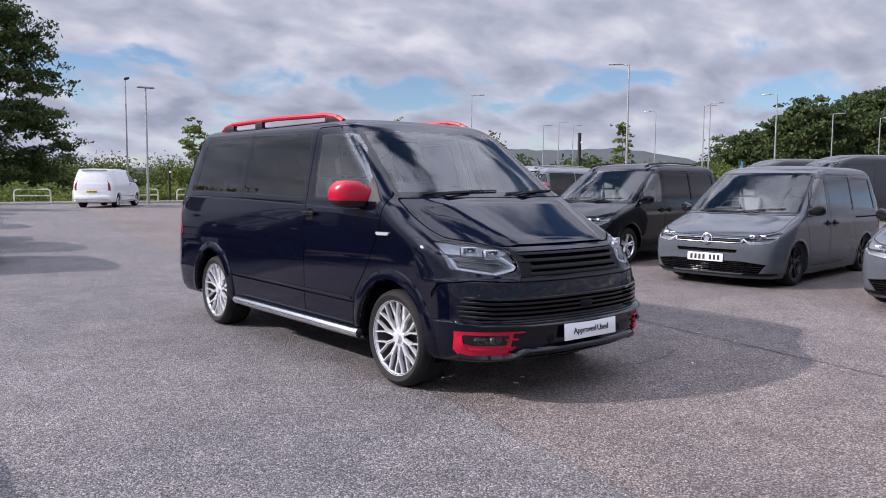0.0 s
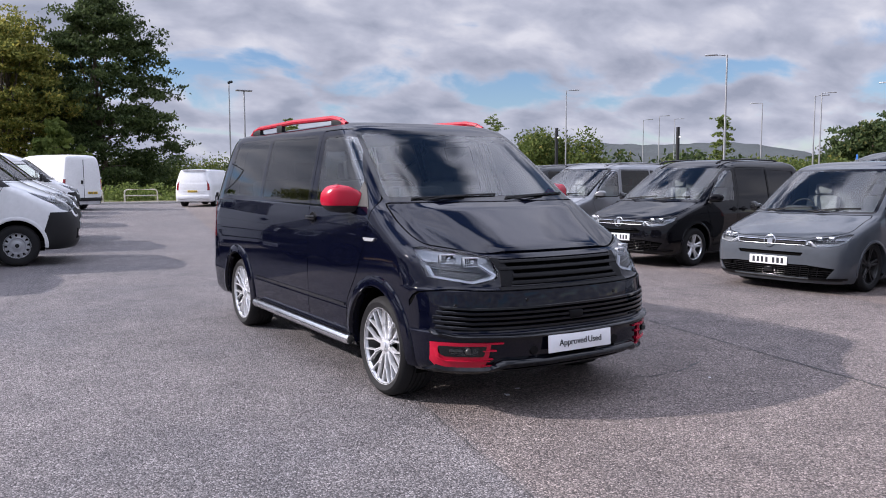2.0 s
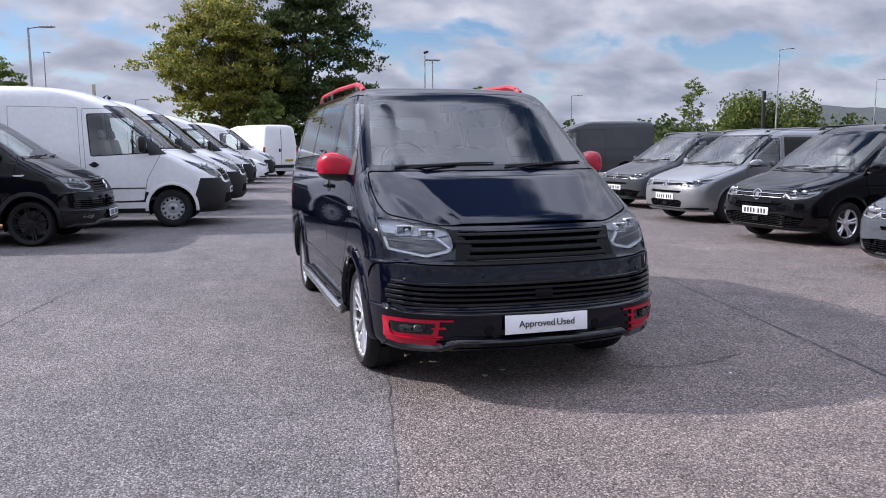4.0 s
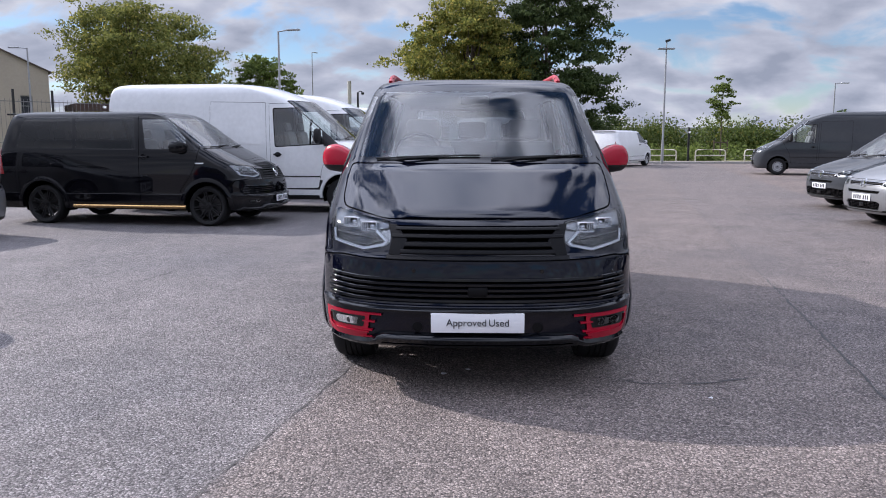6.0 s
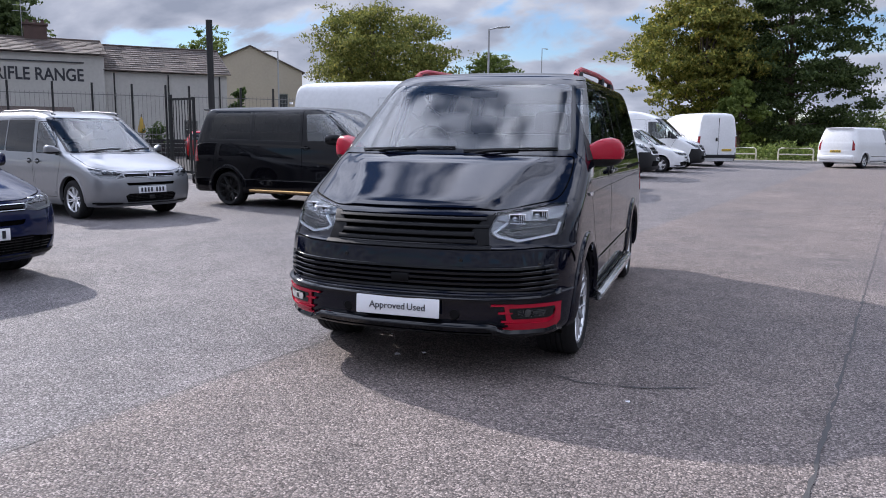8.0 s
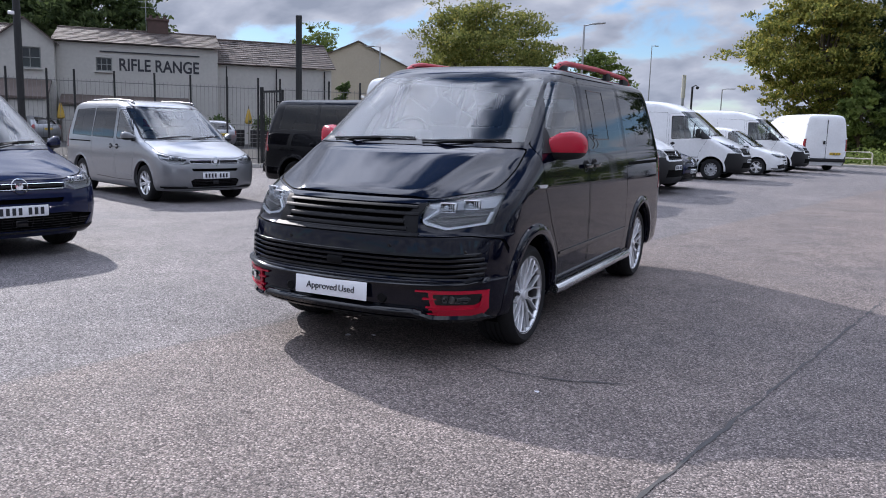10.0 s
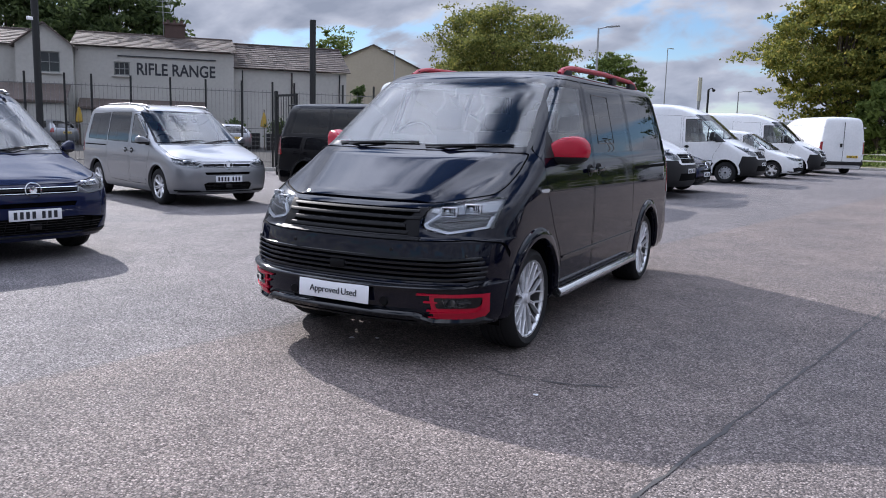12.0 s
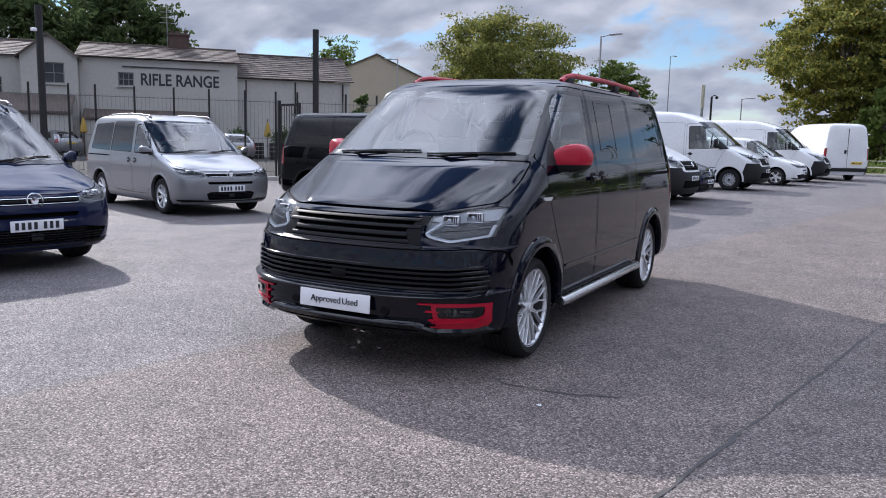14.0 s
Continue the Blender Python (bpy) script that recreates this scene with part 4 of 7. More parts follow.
def dress_caddy(v, rails=True, chrome=True, lower="mesh", plate=True):
    """Grille bars, emblem, plate, handles, wipers and rails of the compact van."""
    root, sh = v
    bar = M["bright_trim"] if chrome else M["gloss_black"]
    for z, x in ((0.757, 0.47), (0.703, 0.455)):
        bm = bmesh.new()
        front_bar(bm, sh, [(-x, z), (x, z)], 0.009, 0.010, 0.02, 22)
        part("grille_bar", bm, bar, root, "slim bright grille bar")
    make_badge(root, (0, sh.fy(0, 0.735) - 0.016, 0.735), 0.082, radians(-12))
    for k in range(6):
        z = 0.305 + k * 0.026
        bm = bmesh.new()
        w = 0.70 + 0.02 * k if k < 4 else 0.52
        front_bar(bm, sh, [(-w, z), (w, z)], 0.009, -0.010, 0.03, 18)
        part("intake_slat", bm, M["gloss_black"], root)
    for k in range(-6, 7):
        bm = bmesh.new()
        x = k * 0.1
        front_bar(bm, sh, [(x, 0.295), (x + 0.03, 0.44)], 0.010, -0.012, 0.03, 4)
        part("intake_rib", bm, M["gloss_black"], root)
    if plate:
        make_plate(root, plate_pos(sh, 0.49))
    # the dark field above the intake, with its slim bars, and a radar cover in the mesh
    bm = bmesh.new()
    front_bar(bm, sh, [(-0.46, 0.730), (0.46, 0.730)], 0.020, 0.004, 0.02, 22)
    part("grille_slat", bm, M["satin_black"], root)
    bm = bmesh.new()
    add_box(bm, (0, sh.fy(0, 0.36) + 0.004, 0.365), (0.12, 0.03, 0.07), 0.012)
    part("radar_cover", bm, M["gloss_black"], root)
    for s in (1, -1):
        part("bumper_blade", patch(sh, [(0.50, 0.268), (0.875, 0.272), (0.885, 0.300), (0.52, 0.292)], "front", 0.016, 0.01, 0.06, s), M["satin_black"], root)
        part("mirror_sail", patch(sh, [(0.34, 1.07), (0.50, 1.07), (0.50, 1.21)], "side", 0.006, 0.01, 0.05, s), M["plastic"], root)
    bm = bmesh.new()
    front_bar(bm, sh, [(-0.84, 0.262), (-0.5, 0.27), (0.5, 0.27), (0.84, 0.262)], 0.02, 0.012, 0.03, 10)
    part("bumper_lip", bm, M["plastic"], root)
    for s in (1, -1):
        door_handle(sh, root, 1.05, 0.93, s, root_paint(root) if rails is True else M["satin_black"])
        door_handle(sh, root, 1.33, 0.93, s, root_paint(root) if rails is True else M["satin_black"])
        bm = bmesh.new()
        add_tube(bm, [(sh.sx(y, 1.0) * s + 0.002 * s, y, 0.99) for y in (2.28, 2.6, 3.0, 3.3)], 0.012, 6)
        part("door_track", bm, M["seam"], root)
        if rails:
            roof_rail(root, [(0.60, 0.98, 1.715), (0.60, 1.10, 1.765), (0.60, 1.9, 1.80), (0.60, 2.8, 1.785), (0.60, 3.05, 1.73)], 0.016, M["gloss_black"] if rails == "black" else M["rail_silver"], [(0.60, 1.05, 1.735, 0.08, 0.04), (0.60, 2.95, 1.74, 0.08, 0.05)], M["plastic"], s)
        bm = patch(sh, round_poly([(0.48, 0.40), (2.10, 0.40), (2.10, 0.435), (0.48, 0.435)], 0.01), "side", 0.010, 0.01, 0.3, s)
        part("sill_strip", bm, root_paint(root), root)
    wipers(sh, root, ((-0.60, 0.05), (0.02, 0.66)), 1.095, 0.05)
    return root


def dress_crafter(v):
    root, sh = v
    for k in range(5):
        z = 0.865 + k * 0.042
        bm = bmesh.new()
        front_bar(bm, sh, [(-0.52 - 0.008 * k, z), (0.52 + 0.008 * k, z)], 0.018, 0.0, 0.03, 10)
        part("grille_slat", bm, M["satin_black"], root)
    bm = bmesh.new()
    front_bar(bm, sh, [(-0.55, 0.95), (0.55, 0.95)], 0.010, 0.008, 0.02, 10)
    part("grille_bar", bm, M["chrome"], root)
    make_badge(root, (0, sh.fy(0, 0.97) - 0.012, 0.97), 0.075, radians(-12))
    make_plate(root, plate_pos(sh, 0.65))
    for s in (1, -1):
        door_handle(sh, root, 1.30, 1.16, s, M["plastic"])
        part("mirror_sail", patch(sh, [(0.06, 1.34), (0.36, 1.32), (0.42, 1.64)], "side", 0.008, 0.01, 0.06, s), M["plastic"], root)
        part("sill", patch(sh, [(0.46, 0.36), (3.16, 0.36), (3.16, 0.47), (0.46, 0.47)], "side", 0.012, 0.01, 0.4, s), root_paint(root), root)
        part("window_bar", patch(sh, [(0.62, 1.34), (0.655, 1.34), (0.655, 1.86), (0.62, 1.83)], "side", 0.003, 0.01, 0.2, s), M["gloss_black"], root)
        bm = patch(sh, [(0.45, 0.72), (4.85, 0.72), (4.85, 0.74), (0.45, 0.74)], "side", 0.008, 0.01, 0.5, s)
        part("swage_line", bm, M["plastic"], root)
        bm = patch(sh, round_poly([(1.62, 1.36), (2.60, 1.36), (2.60, 2.16), (1.64, 2.16)], 0.06), "side", 0.006, 0.01, 0.4, s)
        part("side_pressing", bm, root_paint(root), root)
        bm = patch(sh, round_poly([(2.82, 1.36), (4.70, 1.36), (4.70, 2.16), (2.82, 2.16)], 0.06), "side", 0.006, 0.01, 0.4, s)
        part("side_pressing", bm, root_paint(root), root)
    wipers(sh, root, ((-0.70, 0.02), (0.0, 0.72)), 1.455, 0.06)
    # rear doors: the middle gap's shade as a near-black strip, hinges and plate
    bm = bmesh.new()
    add_box(bm, (0, 4.955, 1.45), (0.012, 0.03, 1.75))
    part("rear_door_gap", bm, M["seam"], root)
    bm = bmesh.new()
    add_box(bm, (0, 4.96, 0.50), (1.9, 0.10, 0.16), 0.03)
    part("rear_bumper", bm, M["plastic"], root)
    make_plate(root, (-0.45, 4.975, 0.80), math.pi, 0, M["yellow_plate"])
    bm = bmesh.new()
    add_box(bm, (0.10, 4.975, 1.30), (0.10, 0.03, 0.16), 0.01)
    part("rear_handle", bm, M["plastic"], root)
    for s in (1, -1):
        for z in (0.9, 1.5, 2.1):
            bm = bmesh.new()
            add_box(bm, (0.92 * s, 4.955, z), (0.10, 0.03, 0.05), 0.008)
            part("door_hinge", bm, root_paint(root), root)
    return root


def root_paint(root):
    return next(c for c in root.children if c.name.startswith("body")).data.materials[0]

# rows: z, front y, half width, front depth, front power, rear y, rear depth, rear power
T6_ROWS = [
    (0.27, -0.840, 0.900, 0.60, 2.7, 3.93, 0.20, 3.0), (0.315, -0.905, 0.925, 0.60, 2.6, 3.97, 0.20, 3.0), (0.36, -0.930, 0.938, 0.60, 2.5, 3.98, 0.22, 3.0), (0.44, -0.940, 0.945, 0.60, 2.5, 3.99, 0.22, 3.0),
    (0.515, -0.943, 0.950, 0.60, 2.5, 4.00, 0.22, 3.0), (0.532, -0.938, 0.952, 0.60, 2.5, 4.00, 0.22, 3.0), (0.546, -0.918, 0.950, 0.60, 2.5, 4.00, 0.22, 3.0),
    (0.66, -0.912, 0.950, 0.60, 2.5, 3.99, 0.22, 3.0), (0.765, -0.900, 0.951, 0.60, 2.45, 3.98, 0.22, 3.0), (0.790, -0.892, 0.951, 0.60, 2.45, 3.98, 0.22, 3.0), (0.806, -0.868, 0.951, 0.59, 2.45, 3.98, 0.22, 3.0),
    (0.88, -0.832, 0.950, 0.58, 2.4, 3.97, 0.22, 3.0), (0.962, -0.768, 0.947, 0.56, 2.4, 3.965, 0.22, 3.0), (1.02, -0.670, 0.944, 0.54, 2.45, 3.96, 0.22, 3.0),
    (1.10, -0.500, 0.938, 0.52, 2.55, 3.95, 0.22, 3.0), (1.18, -0.330, 0.930, 0.50, 2.65, 3.94, 0.22, 3.0), (1.25, -0.180, 0.920, 0.48, 3.0, 3.92, 0.22, 3.0),
    (1.305, -0.060, 0.906, 0.46, 3.25, 3.91, 0.22, 3.0), (1.40, 0.085, 0.884, 0.42, 3.2, 3.89, 0.22, 3.0), (1.52, 0.255, 0.853, 0.36, 3.1, 3.86, 0.22, 3.0),
    (1.66, 0.455, 0.815, 0.31, 3.1, 3.82, 0.22, 3.0), (1.78, 0.630, 0.780, 0.27, 3.1, 3.78, 0.22, 3.0), (1.855, 0.755, 0.745, 0.26, 3.0, 3.74, 0.22, 3.0),
    (1.893, 0.850, 0.705, 0.28, 2.8, 3.69, 0.22, 2.8), (1.915, 0.960, 0.640, 0.32, 2.6, 3.58, 0.25, 2.6), (1.932, 1.180, 0.500, 0.45, 2.3, 3.35, 0.3, 2.4),
    (1.943, 1.550, 0.280, 0.45, 2.2, 2.95, 0.3, 2.2), (1.946, 2.000, 0.002, 0.10, 2.0, 2.30, 0.1, 2.0)]
T6_LAMP = [(0.500, 0.872), (0.496, 0.984), (0.70, 1.018), (0.83, 1.042), (0.880, 1.036), (0.886, 0.950), (0.878, 0.862), (0.665, 0.820), (0.535, 0.846)]
T6 = dict(rows=T6_ROWS, sub=3, res=(20, 26, 8), wb=3.0, R=0.338, rim=0.265, tyre_w=0.25, track=0.918, arch=0.395, flare=0.022, flare_w=0.080, floor=0.30, roof=1.94,
          wheel="multi", wheel_mats=(M["alloy"], M["alloy"]),
          screen=[(-0.83, 1.314), (0.83, 1.314), (0.706, 1.838), (-0.706, 1.838)], border=0.03,
          windows=[("w1", [(0.20, 1.285), (1.10, 1.275), (1.205, 1.805), (0.76, 1.805), (0.66, 1.775), (0.30, 1.40)], "glass"),
                   ("w2", [(1.245, 1.275), (2.37, 1.29), (2.42, 1.835), (1.32, 1.82)], "privacy"),
                   ("w3", [(2.42, 1.29), (3.50, 1.30), (3.42, 1.80), (3.32, 1.845), (2.47, 1.84)], "privacy")],
          rear_window=[(-0.68, 1.30), (0.68, 1.30), (0.60, 1.80), (-0.60, 1.80)],
          lamps=[("hl", T6_LAMP, "front"), ("tl", [(3.72, 0.86), (4.05, 0.86), (4.05, 1.30), (3.80, 1.30)], "side")],
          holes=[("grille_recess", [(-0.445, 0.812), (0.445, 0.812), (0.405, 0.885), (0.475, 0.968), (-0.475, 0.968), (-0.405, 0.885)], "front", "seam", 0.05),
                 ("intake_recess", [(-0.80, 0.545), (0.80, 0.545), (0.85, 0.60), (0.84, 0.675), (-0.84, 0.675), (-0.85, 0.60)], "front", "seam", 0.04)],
          panels=[("bonnet", [(0.52, 0.994), (0.70, 1.027), (0.815, 1.050), (0.842, 1.10), (0.848, 1.20), (0.835, 1.306), (-0.835, 1.306), (-0.848, 1.20), (-0.842, 1.10), (-0.815, 1.050), (-0.70, 1.027), (-0.52, 0.994)], "front"),
                  ("front_bumper", [(-0.96, 0.25), (0.96, 0.25), (0.965, 0.60), (0.93, 0.78), (0.80, 0.800), (0.66, 0.792), (0.45, 0.788), (-0.45, 0.788), (-0.66, 0.792), (-0.80, 0.80), (-0.93, 0.78), (-0.965, 0.60)], "front"),
                  ("front_door", [(0.175, 1.04), (0.30, 0.80), (0.46, 0.60), (0.485, 0.34), (1.19, 0.335), (1.205, 1.28), (1.265, 1.85), (0.74, 1.85), (0.12, 1.32)], "side"),
                  ("sliding_door", [(1.21, 0.335), (2.30, 0.335), (2.395, 0.55), (2.40, 1.25), (2.45, 1.865), (1.28, 1.85), (1.225, 1.28)], "side")],
          left_only=("sliding_door",), dash=(0.10, 1.34, 0.78, 0.78, 3.6), seat_rows=(0.95, 2.0, 2.9), mirror_in=(0, 0.80, 1.75), mirror=(0.832, 0.47, 1.325, 0.276, 0.205, 0.24), lamp_style="t6", headliner=(0.98, 1.86, 0.66))
CADDY_ROWS = [
    (0.22, -0.80, 0.87, 0.50, 3.0, 3.53, 0.2, 3.0), (0.30, -0.86, 0.905, 0.50, 3.0, 3.57, 0.2, 3.0), (0.45, -0.885, 0.922, 0.50, 3.0, 3.60, 0.2, 3.0), (0.60, -0.88, 0.928, 0.50, 3.0, 3.60, 0.2, 3.0),
    (0.70, -0.86, 0.930, 0.50, 2.95, 3.60, 0.2, 3.0), (0.79, -0.80, 0.930, 0.50, 2.9, 3.60, 0.2, 3.0), (0.86, -0.66, 0.928, 0.50, 2.9, 3.60, 0.2, 3.0), (0.93, -0.46, 0.924, 0.50, 2.9, 3.59, 0.2, 3.0),
    (1.00, -0.23, 0.916, 0.49, 2.9, 3.58, 0.2, 3.0), (1.06, -0.03, 0.908, 0.47, 2.8, 3.57, 0.2, 3.0), (1.18, 0.15, 0.888, 0.44, 2.8, 3.55, 0.2, 3.0), (1.38, 0.45, 0.842, 0.41, 2.8, 3.50, 0.2, 3.0),
    (1.58, 0.77, 0.795, 0.39, 2.8, 3.44, 0.2, 3.0), (1.67, 0.92, 0.762, 0.38, 2.8, 3.39, 0.2, 3.0), (1.735, 1.10, 0.700, 0.38, 2.7, 3.28, 0.22, 2.8), (1.775, 1.36, 0.56, 0.4, 2.5, 3.05, 0.25, 2.5),
    (1.795, 1.75, 0.32, 0.4, 2.3, 2.7, 0.25, 2.2), (1.80, 2.1, 0.002, 0.1, 2.0, 2.3, 0.1, 2.0)]
CADDY = dict(rows=CADDY_ROWS, sub=2, res=(16, 18, 6), wb=2.76, R=0.322, rim=0.215, tyre_w=0.21, track=0.895, arch=0.375, flare=0.008, flare_w=0.04, floor=0.26, roof=1.70, wheel="five", wheel_mats=(M["alloy"], M["alloy"]),
             screen=[(-0.84, 1.075), (0.84, 1.075), (0.725, 1.668), (-0.725, 1.668)], border=0.03,
             windows=[("w1", [(0.33, 1.06), (1.10, 1.06), (1.17, 1.60), (0.93, 1.61), (0.50, 1.25)], "glass"), ("w2", [(1.22, 1.07), (2.20, 1.08), (2.22, 1.63), (1.28, 1.63)], "privacy"),
                      ("w3", [(2.235, 1.08), (3.20, 1.10), (3.13, 1.60), (2.255, 1.63)], "privacy")],
             rear_window=[(-0.62, 1.10), (0.62, 1.10), (0.55, 1.60), (-0.55, 1.60)],
             lamps=[("hl", [(0.46, 0.70), (0.48, 0.765), (0.75, 0.815), (0.88, 0.85), (0.885, 0.76), (0.80, 0.70), (0.60, 0.675)], "front"), ("tl", [(3.36, 0.85), (3.7, 0.85), (3.7, 1.45), (3.42, 1.45)], "side")],
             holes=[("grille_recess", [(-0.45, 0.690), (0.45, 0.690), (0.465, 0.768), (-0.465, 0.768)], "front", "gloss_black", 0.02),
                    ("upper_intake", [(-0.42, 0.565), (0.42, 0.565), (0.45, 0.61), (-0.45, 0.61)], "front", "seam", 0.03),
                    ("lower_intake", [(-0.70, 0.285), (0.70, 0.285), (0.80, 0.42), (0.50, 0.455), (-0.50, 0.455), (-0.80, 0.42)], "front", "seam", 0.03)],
             panels=[("bonnet", [(-0.47, 0.785), (0.47, 0.785), (0.75, 0.83), (0.85, 0.87), (0.83, 1.065), (-0.83, 1.065), (-0.85, 0.87), (-0.75, 0.83)], "front"),
                     ("front_door", [(0.28, 0.95), (0.42, 0.60), (0.46, 0.34), (1.14, 0.33), (1.17, 1.05), (1.22, 1.64), (0.92, 1.65), (0.33, 1.10)], "side"),
                     ("sliding_door", [(1.19, 0.33), (2.05, 0.35), (2.20, 0.62), (2.23, 1.65), (1.24, 1.65)], "side")],
             dash=(0.12, 1.08, 0.74, 0.62, 3.2), seat_rows=(0.95, 1.95), mirror_in=(0, 0.85, 1.52), mirror=(0.90, 0.42, 1.13, 0.20, 0.15, 0.13))
CADDY_CARGO = dict(CADDY, windows=[CADDY["windows"][0], ("w2", CADDY["windows"][1][1], "panel"), ("w3", CADDY["windows"][2][1], "panel")], bulkhead=1.35, seat_rows=(0.95,))
CRAFTER_ROWS = [
    (0.27, -0.88, 0.95, 0.55, 2.6, 4.90, 0.12, 3.2), (0.36, -0.96, 0.985, 0.55, 2.6, 4.93, 0.12, 3.2), (0.52, -0.99, 1.00, 0.55, 2.6, 4.95, 0.12, 3.2), (0.75, -0.975, 1.015, 0.55, 2.5, 4.96, 0.12, 3.2),
    (0.92, -0.92, 1.02, 0.55, 2.5, 4.96, 0.12, 3.2), (1.05, -0.82, 1.02, 0.55, 2.4, 4.96, 0.12, 3.2), (1.18, -0.58, 1.015, 0.52, 2.4, 4.96, 0.12, 3.2), (1.30, -0.32, 1.01, 0.50, 2.4, 4.96, 0.12, 3.2),
    (1.41, -0.08, 1.00, 0.48, 2.4, 4.96, 0.12, 3.2), (1.62, 0.17, 0.975, 0.46, 2.4, 4.955, 0.12, 3.2), (1.90, 0.50, 0.935, 0.44, 2.4, 4.95, 0.12, 3.2), (2.16, 0.82, 0.895, 0.42, 2.4, 4.94, 0.12, 3.2),
    (2.28, 1.02, 0.87, 0.45, 2.4, 4.93, 0.12, 3.2), (2.42, 1.38, 0.83, 0.5, 2.3, 4.91, 0.14, 3.0), (2.52, 1.75, 0.73, 0.55, 2.3, 4.84, 0.18, 2.8), (2.57, 2.2, 0.50, 0.6, 2.2, 4.6, 0.25, 2.4),
    (2.585, 2.8, 0.25, 0.4, 2.1, 4.2, 0.25, 2.2), (2.59, 3.2, 0.002, 0.1, 2.0, 3.6, 0.1, 2.0)]
CRAFTER = dict(rows=CRAFTER_ROWS, sub=2, res=(16, 22, 6), wb=3.64, R=0.35, rim=0.215, tyre_w=0.22, track=0.965, arch=0.42, flare=0.012, flare_w=0.06, floor=0.34, roof=2.28, wheel="steel", wheel_mats=(M["steel"], M["plastic"]),
               screen=[(-0.92, 1.43), (0.92, 1.43), (0.85, 2.22), (-0.85, 2.22)], border=0.018,
               windows=[("w1", [(0.12, 1.37), (1.36, 1.30), (1.42, 2.07), (0.88, 2.08), (0.50, 1.75)], "glass")],
               lamps=[("hl", [(0.56, 0.93), (0.60, 1.05), (0.80, 1.16), (0.93, 1.25), (0.955, 1.13), (0.90, 0.95), (0.75, 0.90)], "front"), ("tl", [(4.80, 0.9), (5.1, 0.9), (5.1, 1.45), (4.85, 1.45)], "side")],
               holes=[("grille_recess", [(-0.52, 0.84), (0.52, 0.84), (0.56, 1.06), (-0.56, 1.06)], "front", "seam", 0.035), ("lower_intake", [(-0.66, 0.42), (0.66, 0.42), (0.60, 0.60), (-0.60, 0.60)], "front", "seam", 0.03)],
               panels=[("bonnet", [(-0.57, 1.075), (0.57, 1.075), (0.80, 1.19), (0.92, 1.28), (0.90, 1.415), (-0.90, 1.415), (-0.92, 1.28), (-0.80, 1.19)], "front"),
                       ("front_door", [(0.15, 1.35), (0.40, 0.90), (0.48, 0.50), (1.44, 0.48), (1.46, 1.30), (1.50, 2.16), (0.83, 2.17), (0.10, 1.46), (0.06, 1.33)], "side"),
                       ("sliding_door", [(1.50, 0.48), (2.70, 0.48), (2.72, 2.2), (1.56, 2.18)], "side")],
               lower=[("front_bumper", [(-1.1, 0.2), (1.1, 0.2), (1.1, 0.74), (0.97, 0.90), (0.74, 0.88), (0.54, 0.80), (-0.54, 0.80), (-0.74, 0.88), (-0.97, 0.90), (-1.1, 0.74)], "front"),
                      ("side_moulding", [(0.40, 0.2), (5.2, 0.2), (5.2, 0.66), (0.40, 0.66)], "side"), ("bumper_corner", [(-1.2, 0.2), (-0.42, 0.2), (-0.42, 0.60), (-0.52, 0.90), (-1.2, 0.9)], "side")],
               dash=(0.12, 1.45, 0.82, 0.95, 1.6), seat_rows=(0.90,), bulkhead=1.55, mirror_in=(0, 0.95, 2.05), inner_mirror=False, mirror=(1.08, 0.46, 1.52, 0.19, 0.30, 0.16), mirror_mat=M["plastic"])
CAR_ROWS = [
    (0.22, -0.78, 0.80, 0.5, 2.6, 3.35, 0.25, 2.8), (0.35, -0.84, 0.86, 0.5, 2.6, 3.42, 0.25, 2.8), (0.55, -0.85, 0.895, 0.5, 2.5, 3.45, 0.25, 2.8), (0.75, -0.80, 0.90, 0.5, 2.5, 3.44, 0.25, 2.8), (0.86, -0.66, 0.895, 0.5, 2.4, 3.42, 0.25, 2.8),
    (0.95, -0.25, 0.88, 0.5, 2.4, 3.38, 0.25, 2.8), (1.00, 0.10, 0.86, 0.5, 2.4, 3.33, 0.25, 2.8), (1.15, 0.42, 0.80, 0.45, 2.4, 3.18, 0.25, 2.8), (1.35, 0.85, 0.70, 0.4, 2.4, 2.95, 0.25, 2.8), (1.46, 1.15, 0.62, 0.4, 2.3, 2.75, 0.3, 2.5),
    (1.51, 1.45, 0.45, 0.4, 2.2, 2.5, 0.3, 2.3), (1.525, 1.8, 0.002, 0.1, 2.0, 2.0, 0.1, 2.0)]
